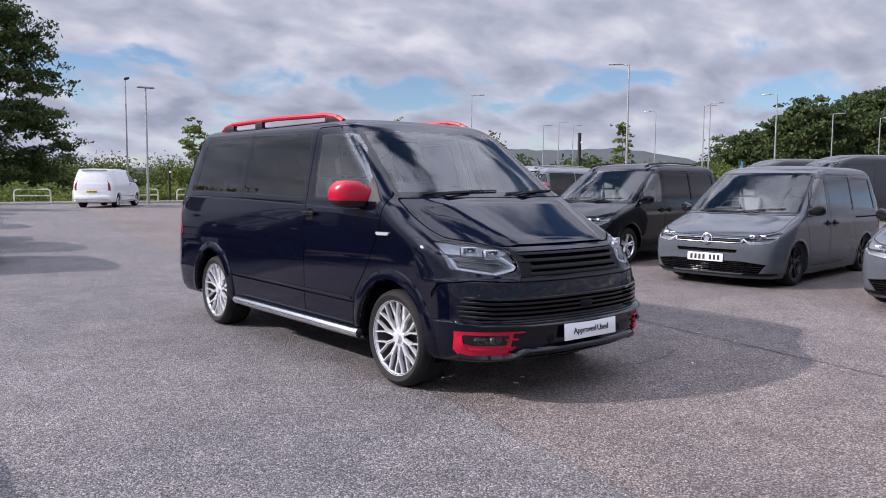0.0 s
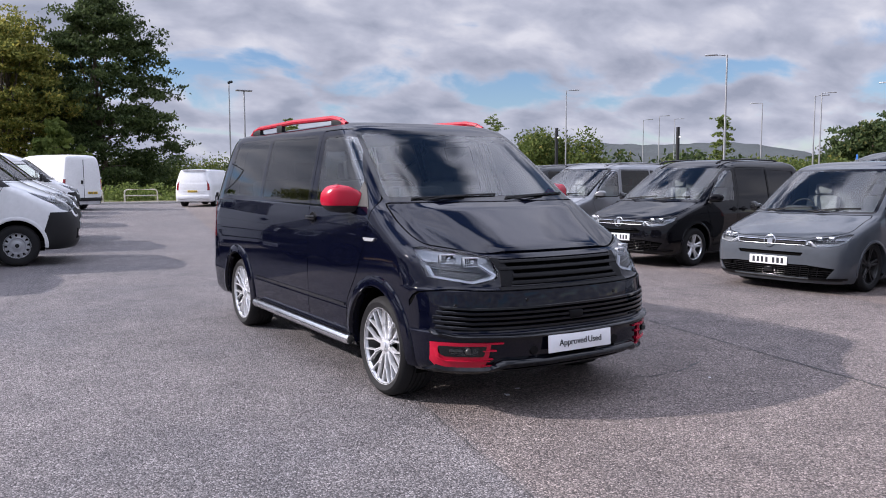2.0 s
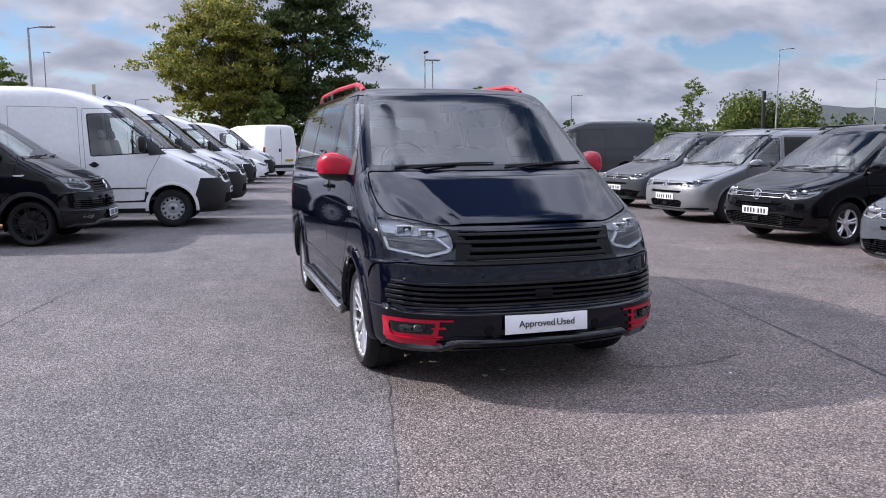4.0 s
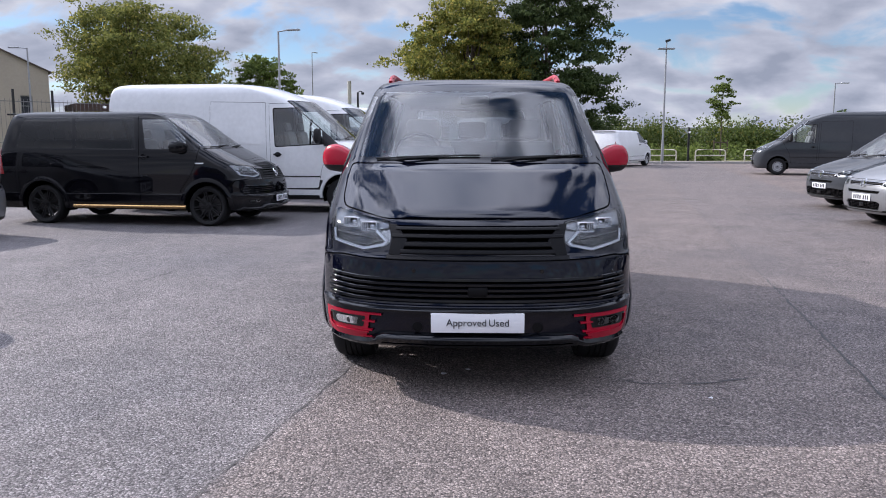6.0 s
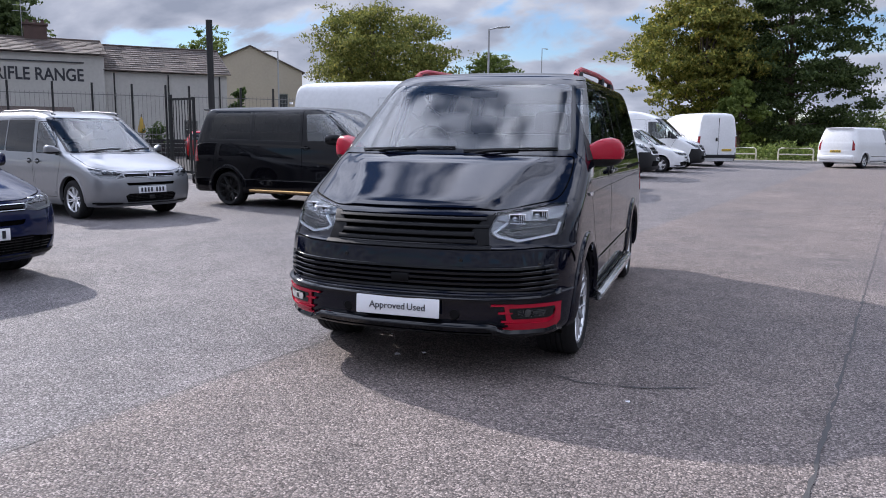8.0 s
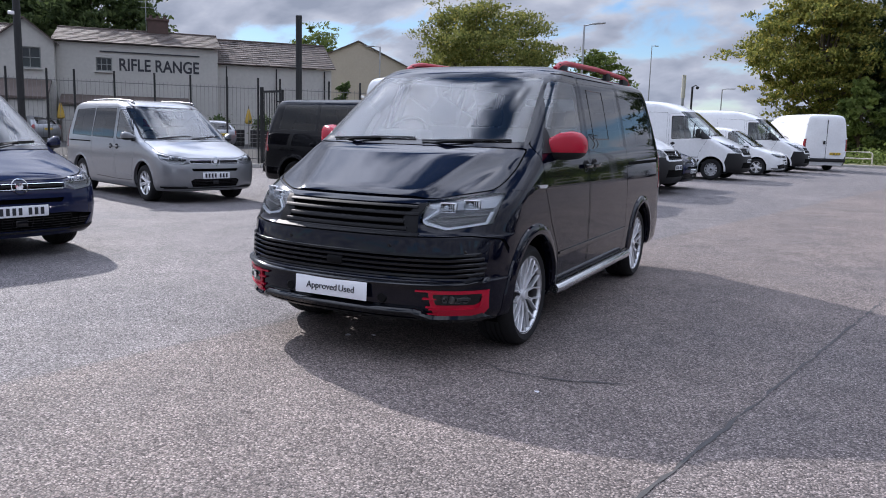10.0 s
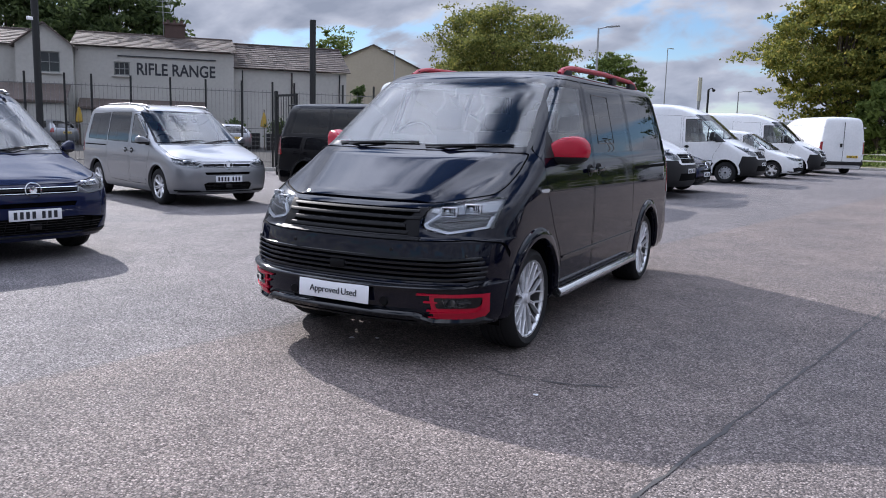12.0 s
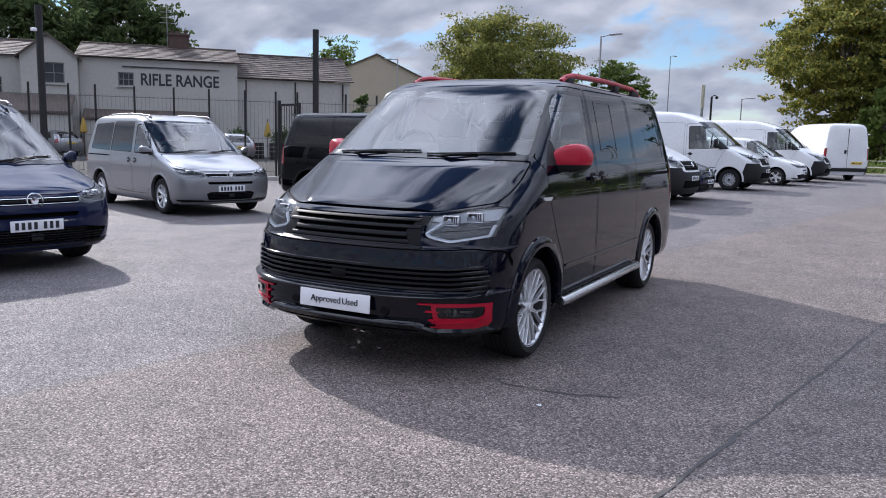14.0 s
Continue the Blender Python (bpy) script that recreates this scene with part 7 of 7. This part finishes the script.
def island_mat(name, a, b, rough=0.85):
    m = mat(name, a, rough)
    nt = m.node_tree
    N, L = nt.nodes.new, nt.links.new
    g, r = N("ShaderNodeNewGeometry"), N("ShaderNodeValToRGB")
    r.color_ramp.elements[0].color, r.color_ramp.elements[1].color = (*a, 1), (*b, 1)
    L(g.outputs["Random Per Island"], r.inputs[0])
    L(r.outputs[0], nt.nodes["Principled BSDF"].inputs["Base Color"])
    return m


M["slate_var"] = island_mat("mixed_slates", (0.055, 0.045, 0.040), (0.145, 0.115, 0.100))
pub = new("public_house")
tagged(pub, "long cream-rendered public house with stone-slate roof", "building")
pub.matrix_basis = PUB_M
wall_block("wall", -5.8, 3.85, 0, 8.0, 6.1, M["render"], pub, [(-3.55, -2.60, 4.40, 5.25)])
wall_block("wall", 3.87, 11.5, 0.25, 8.0, 5.2, M["render"], pub, [(8.6, 9.5, 1.0, 2.2)])
wall_block("wall", -9.0, -5.82, -0.8, 8.0, 6.0, M["render"], pub, [(-7.75, -6.55, 4.35, 5.6)])
wall_block("wall", -26.0, -9.02, 0.3, 8.0, 6.0, M["render"], pub, [(-11.2, -10.2, 3.6, 4.7), (-14.2, -13.2, 3.6, 4.7)])
window_unit(pub, -3.55, -2.60, 4.40, 5.25, 0.12, 3, 2)
window_unit(pub, -7.75, -6.55, 4.35, 5.6, -0.68, 2, 2)
window_unit(pub, -11.2, -10.2, 3.6, 4.7, 0.42, 2, 2)
window_unit(pub, -14.2, -13.2, 3.6, 4.7, 0.42, 2, 2)
window_unit(pub, 8.6, 9.5, 1.0, 2.2, 0.37, 2, 2)
slate_roof(pub, -5.9, 3.9, 0, 8.0, 6.15, 7.35, 10, 1)
slate_roof(pub, 3.95, 11.6, 0.25, 8.0, 5.25, 7.15, 12, 2)
slate_roof(pub, -26.0, -9.0, 0.3, 8.0, 6.0, 7.3, 10, 3)
# the forward gable: a triangle of wall and a roof that runs back
bm = bmesh.new()
tri = [(-9.0, 6.0), (-5.82, 6.0), (-7.4, 7.25)]
fr_ = [bm.verts.new((x, -0.8, z)) for x, z in tri]
bk_ = [bm.verts.new((x, -0.5, z)) for x, z in tri]
bm.faces.new(fr_); bm.faces.new(bk_[::-1])
for i in range(3):
    bm.faces.new((fr_[i], fr_[i - 1], bk_[i - 1], bk_[i]))
part("gable", bm, M["render"], pub, smooth=False)
bm = bmesh.new()
for xa, xb in ((-9.25, -7.4), (-5.6, -7.4)):
    v = [(xa, -1.05, 5.9), (xa, 5.0, 5.9), (xb, 5.0, 7.36), (xb, -1.05, 7.36)]
    t_, b_ = [bm.verts.new(p) for p in v], [bm.verts.new((p[0], p[1], p[2] - 0.10)) for p in v]
    bm.faces.new(t_); bm.faces.new(b_[::-1])
    for i in range(4):
        bm.faces.new((t_[i], t_[i - 1], b_[i - 1], b_[i]))
part("gable_roof", bm, M["slate"], pub, smooth=False)
bm = bmesh.new()
add_box(bm, (0.2, 4.0, 7.50), (1.35, 0.75, 1.5), 0.03)
add_box(bm, (0.2, 4.0, 8.22), (1.5, 0.9, 0.14), 0.02)
ch = part("chimney", bm, M["brick"], pub, smooth=False)
bm = bmesh.new()
add_tube(bm, [(-0.55, 4.0, 7.4), (-0.55, 4.0, 10.3)], 0.025, 6)
for k, wd in enumerate((1.0, 0.9, 0.8, 0.7)):
    add_tube(bm, [(-0.55 - wd / 2, 4.0, 9.0 + 0.36 * k), (-0.55 + wd / 2, 4.0, 9.0 + 0.36 * k)], 0.015, 5)
part("aerial", bm, M["galv"], ch)
for k in range(3):
    bm = bmesh.new()
    add_lathe(bm, [(0.12, 8.27), (0.10, 8.5), (0.13, 8.52), (0.08, 8.52), (0.08, 8.27)], 12, "z", (-0.25 + 0.45 * k, 4.0, 0))
    part("chimney_pot", bm, M["brick"], ch)
# porch roofs at the left front and middle
for x0, x1, z0, z1, d in ((-13.5, -6.0, 2.6, 3.7, 2.6), (-5.6, 2.0, 2.35, 2.9, 1.6)):
    bm = bmesh.new()
    v = [(x0, -d - (0.8 if x1 < -5.9 else 0), z0), (x1, -d - (0.8 if x1 < -5.9 else 0), z0), (x1, -0.02 - (0.8 if x1 < -5.9 else 0), z1), (x0, -0.02 - (0.8 if x1 < -5.9 else 0), z1)]
    t_, b_ = [bm.verts.new(p) for p in v], [bm.verts.new((p[0], p[1], p[2] - 0.14)) for p in v]
    bm.faces.new(t_); bm.faces.new(b_[::-1])
    for i in range(4):
        bm.faces.new((t_[i], t_[i - 1], b_[i - 1], b_[i]))
    part("porch_roof", bm, M["slate"], pub, smooth=False)
    bm = bmesh.new()
    yy = -d - (0.8 if x1 < -5.9 else 0) + 0.12
    add_box(bm, ((x0 + x1) / 2, yy + d / 2 - 0.1, z0 / 2 - 0.1), (x1 - x0 - 0.3, d - 0.3, z0 - 0.2))
    part("porch_wall", bm, M["render"], pub, smooth=False)
for k in range(3):
    bm = bmesh.new()
    add_tube(bm, [(4.4 + 3.3 * k, 0.15 if k else -0.06, 0.1), (4.4 + 3.3 * k, 0.15 if k else -0.06, 5.1)], 0.05, 6)
    part("downpipe", bm, M["fence"], pub)
bm = bmesh.new()
add_box(bm, (-0.3, -0.05, 5.62), (6.0, 0.05, 0.07))
part("sign_moulding", bm, M["ink"], pub, smooth=False)
sign = add_text("RIFLE RANGE", 1.0, M["ink"], "sign_lettering", pub, Matrix(), "large dark lettering on the wall", 0.022)
bbx = [v.co.x for v in sign.data.vertices]
bby = [v.co.y for v in sign.data.vertices]
sx_, sy_ = 4.85 / (max(bbx) - min(bbx)), 0.78 / (max(bby) - min(bby))
sign.matrix_basis = Matrix.Translation((0.22, -0.012, 4.82)) @ Euler((radians(90), 0, 0)).to_matrix().to_4x4() @ Matrix.Diagonal((sx_, sy_, 1, 1))
sign["label"] = "large dark lettering on the wall"

house = new("house")
tagged(house, "buff-rendered gabled house behind the fence", "building")
hd = Vector((math.sin(radians(-33.1)), math.cos(radians(-33.1)), 0))
house.matrix_basis = Matrix.Translation(Vector((2.8, -4.8, 0)) + hd * 75) @ pose(0, 0, 0, 0, 0, 36)
wall_block("wall", -5.2, 4.3, 0, 12, 7.1, M["render2"], house, [(2.1, 3.0, 3.3, 5.0)])
window_unit(house, 2.1, 3.0, 3.3, 5.0, 0.12, 1, 2)
bm = bmesh.new()
tri = [(-5.2, 7.1), (4.3, 7.1), (-0.3, 9.15)]
fr_ = [bm.verts.new((x, 0, z)) for x, z in tri]
bk_ = [bm.verts.new((x, 0.3, z)) for x, z in tri]
bm.faces.new(fr_); bm.faces.new(bk_[::-1])
for i in range(3):
    bm.faces.new((fr_[i], fr_[i - 1], bk_[i - 1], bk_[i]))
part("gable", bm, M["render2"], house, smooth=False)
bm = bmesh.new()
for xa, za, xb in ((-5.45, 6.98, -0.3), (4.55, 6.98, -0.3)):
    v = [(xa, -0.2, za), (xa, 12.2, za), (xb, 12.2, 9.25), (xb, -0.2, 9.25)]
    t_, b_ = [bm.verts.new(p) for p in v], [bm.verts.new((p[0], p[1], p[2] - 0.12)) for p in v]
    bm.faces.new(t_); bm.faces.new(b_[::-1])
    for i in range(4):
        bm.faces.new((t_[i], t_[i - 1], b_[i - 1], b_[i]))
part("roof", bm, M["slate"], house, smooth=False)
bm = bmesh.new()
add_box(bm, (9.5, 1.5, 2.2), (7.0, 5.0, 4.4), 0.0)
part("side_wing", bm, M["brick"], house, smooth=False)

# ---- steel fence ----
FEN_M = Matrix.Translation(Vector((2.8, -4.8, 0)) + PUB_N * 27.0) @ Matrix((PUB_T, PUB_N, (0, 0, 1))).transposed().to_4x4()


def fence_s(az):
    return 27.0 * math.tan(radians(az + 47))


# yard ground: a sheet darker and more matt than the car park
M["yard"] = mat("dark_yard_tarmac", (0.06, 0.058, 0.056), 0.95, var=0.3, scale=1.2, bump=0.4, bscale=40, spec=0.08)
M["gravel"] = mat("grey_gravel", (0.13, 0.12, 0.11), 0.95, var=0.5, scale=9, bump=0.8, bscale=35, spec=0.1)
yard = sheet("pub_yard", -40, 16, 1.5, 26.0, 0.010, M["yard"], "dark ground of the yard in front of the public house", "yard")
yard.matrix_basis = FEN_M
bed = sheet("gravel_bed", -40, 16, -0.9, 1.496, 0.014, M["gravel"], "grey gravel bed along the foot of the fence", "gravel")
bed.matrix_basis = FEN_M
for k in range(60):
    copy_thing(kerb, FEN_M @ pose(-39.5 + 0.915 * k, -1.0, 0))
fence = new("steel_fence")
tagged(fence, "tall black steel bar fence along the car park edge", "fence")
fence.matrix_basis = FEN_M
bmp = bmesh.new()
add_box(bmp, (0, 0, 1.45), (0.062, 0.062, 2.9), 0.008)
bmb = bmesh.new()
add_box(bmb, (0, 0, 1.32), (0.009, 0.009, 2.60))
post_me = part("post", bmp, M["fence"], fence, smooth=False)
post_me.location = (fence_s(-53.7), 0, 0)
bar_me = part("bar", bmb, M["fence_bar"], fence, smooth=False)
bar_me.location = (-6.6, 0.0, 0)


def fence_piece(src, x, y=0.0):
    o = new(src.name.split(".")[0], src.data)
    o.parent = fence
    o.location = (x, y, 0)
    return o


for az in (-58.5, -56.0, -52.1, -49.7, -47.2, -44.9, -42.5, -40.4, -38.9, -35.5, -33.3):
    fence_piece(post_me, fence_s(az))
x = -6.45
while x < fence_s(-40.5):
    fence_piece(bar_me, x)
    x += 0.125
x = fence_s(-38.8)
while x < 14:
    fence_piece(bar_me, x)
    x += 0.125
for z in (0.25, 1.35, 2.55):
    for xa, xb in ((-7, fence_s(-40.4)), (fence_s(-38.9), 14)):
        bm = bmesh.new()
        add_box(bm, ((xa + xb) / 2, 0.03, z), (xb - xa, 0.025, 0.022))
        part("rail", bm, M["fence_bar"], fence, smooth=False)
gate = new("steel_gate")
tagged(gate, "narrow black steel gate standing open in the fence", "gate")
gate.matrix_basis = FEN_M @ pose(fence_s(-40.2), -0.2, 0, 0, 0, -65)
bm = bmesh.new()
for c, s in (((0, 0, 1.3), (0.09, 0.09, 2.6)), ((1.2, 0, 1.3), (0.07, 0.07, 2.4)), ((0.6, 0, 2.45), (1.2, 0.06, 0.07)), ((0.6, 0, 0.2), (1.2, 0.06, 0.07))):
    add_box(bm, c, s)
part("gate_frame", bm, M["fence"], gate, smooth=False)
for k in range(1, 8):
    bm = bmesh.new()
    add_tube(bm, [(0.15 * k, 0, 0.22), (0.15 * k, 0, 2.44)], 0.015, 6)
    part("bar", bm, M["fence"], gate)
for az, d, h in ((-37.6, 25.5, 4.75), (-55.2, 26.0, 5.0)):
    a = radians(az)
    dark_post(2.8 + d * math.sin(a), -4.8 + d * math.cos(a), h, "tall square black steel post by the fence", 0.10, az < -50)
tree("dark_conifer", "dark narrow evergreen beside the public house", 2.8 + 60 * math.sin(radians(-34.4)), -4.8 + 60 * math.cos(radians(-34.4)), 5.0, 1.9, M["leaf_green"], 77, 1600, 0.2, 0.1, low=0.05, lobes=30, limbs=False, cone=0.3)


# ---- pub garden: folded parasols and dark planters ----
def parasol(x, y):
    root = new("folded_parasol")
    tagged(root, "folded yellow parasol in the pub garden", "parasol", "folded parasols")
    root.location = (x, y, 0)
    bm = bmesh.new()
    add_tube(bm, [(0, 0, 0), (0, 0, 2.45)], 0.03, 8)
    part("pole", bm, M["bark"], root)
    bm = bmesh.new()
    add_lathe(bm, [(0.02, 2.30), (0.08, 2.15), (0.17, 1.75), (0.22, 1.45), (0.18, 1.38), (0.05, 1.35)], 14, "z")
    for i, v in enumerate(bm.verts):
        v.co.x *= 1 + 0.12 * math.sin(i * 2.3)
        v.co.y *= 1 + 0.12 * math.cos(i * 1.9)
    part("canopy", bm, M["parasol"], root)


def planter(x, y, rz):
    root = new("planter")
    tagged(root, "dark timber planter with a clipped bush", "planter", "planters")
    root.matrix_basis = pose(x, y, 0, 0, 0, rz)
    for k in range(4):
        bm = bmesh.new()
        add_box(bm, (0, 0, 0.14 + 0.25 * k), (2.2, 0.5, 0.23), 0.015)
        part("board", bm, M["fence"], root)
    rng = np.random.default_rng(int(abs(x) * 10))
    d = rng.normal(size=(500, 3)) * np.array([0.28, 0.2, 0.25])
    leaves("bush", d + np.array([-0.4, 0, 1.35]), 0.08, M["leaf_green"], root, rng)


M["parasol"] = mat("yellow_canvas", (0.38, 0.25, 0.04), 0.8, var=0.15, scale=5)
parasol(-29.97, 32.95)
parasol(-38.65, 26.57)
planter(-28.6, 33.2, 47)
planter(-31.2, 32.3, 47)

# ---- parked vehicles ----
V = vehicle
FAR = dict(sub=1, res=(10, 10, 5))
grey = V("compact_van", "solid grey panel van with dark alloys parked nose out", dict(CADDY_CARGO, wheel_mats=(M["alloy_dark"], M["alloy_dark"]), R=0.33, rim=0.24, mirror_mat=M["gloss_black"]), M["grey_paint"], (6.55, 1.80, 0), -85, "row of compact vans")
dress_caddy(grey, rails=False)
for c in grey[0].children:            # lowered springs: the body sits down over its wheels
    if c.name.split(".")[0] != "wheel":
        c.location.z -= 0.085
blackc = V("compact_van", "black panel van with roof rails parked nose out", CADDY_CARGO, M["t61_paint"], (7.0, 5.0, 0), -85, "row of compact vans")
dress_caddy(blackc, rails="black")
SHORT = dict(CADDY, wheel="mesh", holes=CADDY["holes"][:2] + [("lower_intake", [(-0.42, 0.285), (0.42, 0.285), (0.47, 0.40), (0.40, 0.435), (-0.40, 0.435), (-0.47, 0.40)], "front", "seam", 0.03)])
silv = V("compact_van", "silver people van with roof rails parked nose out", SHORT, M["silver_paint"], (7.6, 8.4, 0), -85, "row of compact vans")
dress_caddy(silv)
copy_thing(silv[0], pose(-7.98, 5.96, 0, 0, 0, 72.6))["label"] = "silver people van parked in front of the fence"
darkc = V("compact_van", "dark grey compact van parked at the row's end", CADDY, M["dark_paint"], (8.4, 11.8, 0), -85, "row of compact vans")
dress_caddy(darkc)
copy_thing(grey[0], pose(6.2, -1.27, 0, 0, 0, -85))
navy = V("compact_van", "navy people van parked nose out, roof rails", dict(CADDY, wheel="mesh"), M["navy_paint"], (-5.35, 0.3, 0), 80, "compact vans by the fence")
dress_caddy(navy)
copy_thing(navy[0], pose(-1.75, 17.0, 0, 0, 0, 84))["label"] = "navy compact van between white vans"
whitec = V("compact_van", "white compact van with black bumper and alloys", CADDY_CARGO, M["white_paint"], (-0.2, 28.3, 0), 84, "row of white vans")
dress_caddy(whitec, rails=False)
t61 = V("transporter_van", "black van with black alloys and gold trim lines", dict(T6, sub=2, res=(14, 16, 6), wheel="mesh", wheel_mats=(M["alloy_dark"], M["alloy_dark"])), M["t61_paint"], (-4.25, 8.70, 0), 82.5, "vans by the fence")
dress_t6(t61, M["gloss_black"], None, None, M["gold"], True)
craft = V("large_van", "white high-roof van with dark bumper and steel wheels", CRAFTER, M["white_paint"], (-2.35, 11.15, 0), 84, "row of white vans")
dress_crafter(craft)
for x, y in ((-1.85, 14.9), (-1.1, 23.2), (0.35, 32.4)):
    copy_thing(craft[0], pose(x, y, 0, 0, 0, 84))
copy_thing(craft[0], pose(-0.6, 39.4, 0, 0, 0, -150))["label"] = "white high-roof van parked with its rear doors outwards"
dcraft = V("large_van", "dark grey high-roof van parked across the car park", dict(CRAFTER, lower=None), M["dark_paint"], (13.2, 28.6, 0), -107, "dark large vans")
dress_crafter(dcraft)
copy_thing(dcraft[0], pose(26.0, 10.5, 0, 0, 0, -115))
copy_thing(dcraft[0], pose(29.4, 15.0, 0, 0, 0, -115))
cust = V("panel_van", "white panel van with tall tail lamps, parked by the verge", dict({k: v for k, v in T6.items() if k != "rear_window"}, sub=2, res=(12, 14, 6), wheel="five", rim=0.215, windows=[T6["windows"][0]], bulkhead=1.4, seat_rows=(0.95,),
         lamps=[T6["lamps"][0], ("tl", [(3.885, 0.85), (4.05, 0.85), (4.05, 1.55), (3.84, 1.55)], "side")]), M["white_paint"], (9.45, 39.7, 0), 145)
dress_t6(cust, M["plastic"])
for nm, lab, paint_, x, y, rz in (("hatchback_car", "silver car parked behind the fence", "silver_paint", -31.5, 30.5, 243.7), ("hatchback_car", "pale silver car parked behind the fence", "silver_paint", -42.2, 26.0, 267), ("hatchback_car", "red car parked behind the fence", "red_paint", -25.3, 32.4, 214.8)):
    c = V(nm, lab, dict(CAR, **FAR), M[paint_], (x, y, 0), rz, "cars behind the fence")
    make_plate(c[0], (0, c[1].ry(0, 0.75) + 0.01, 0.75), math.pi, 0, M["yellow_plate"])
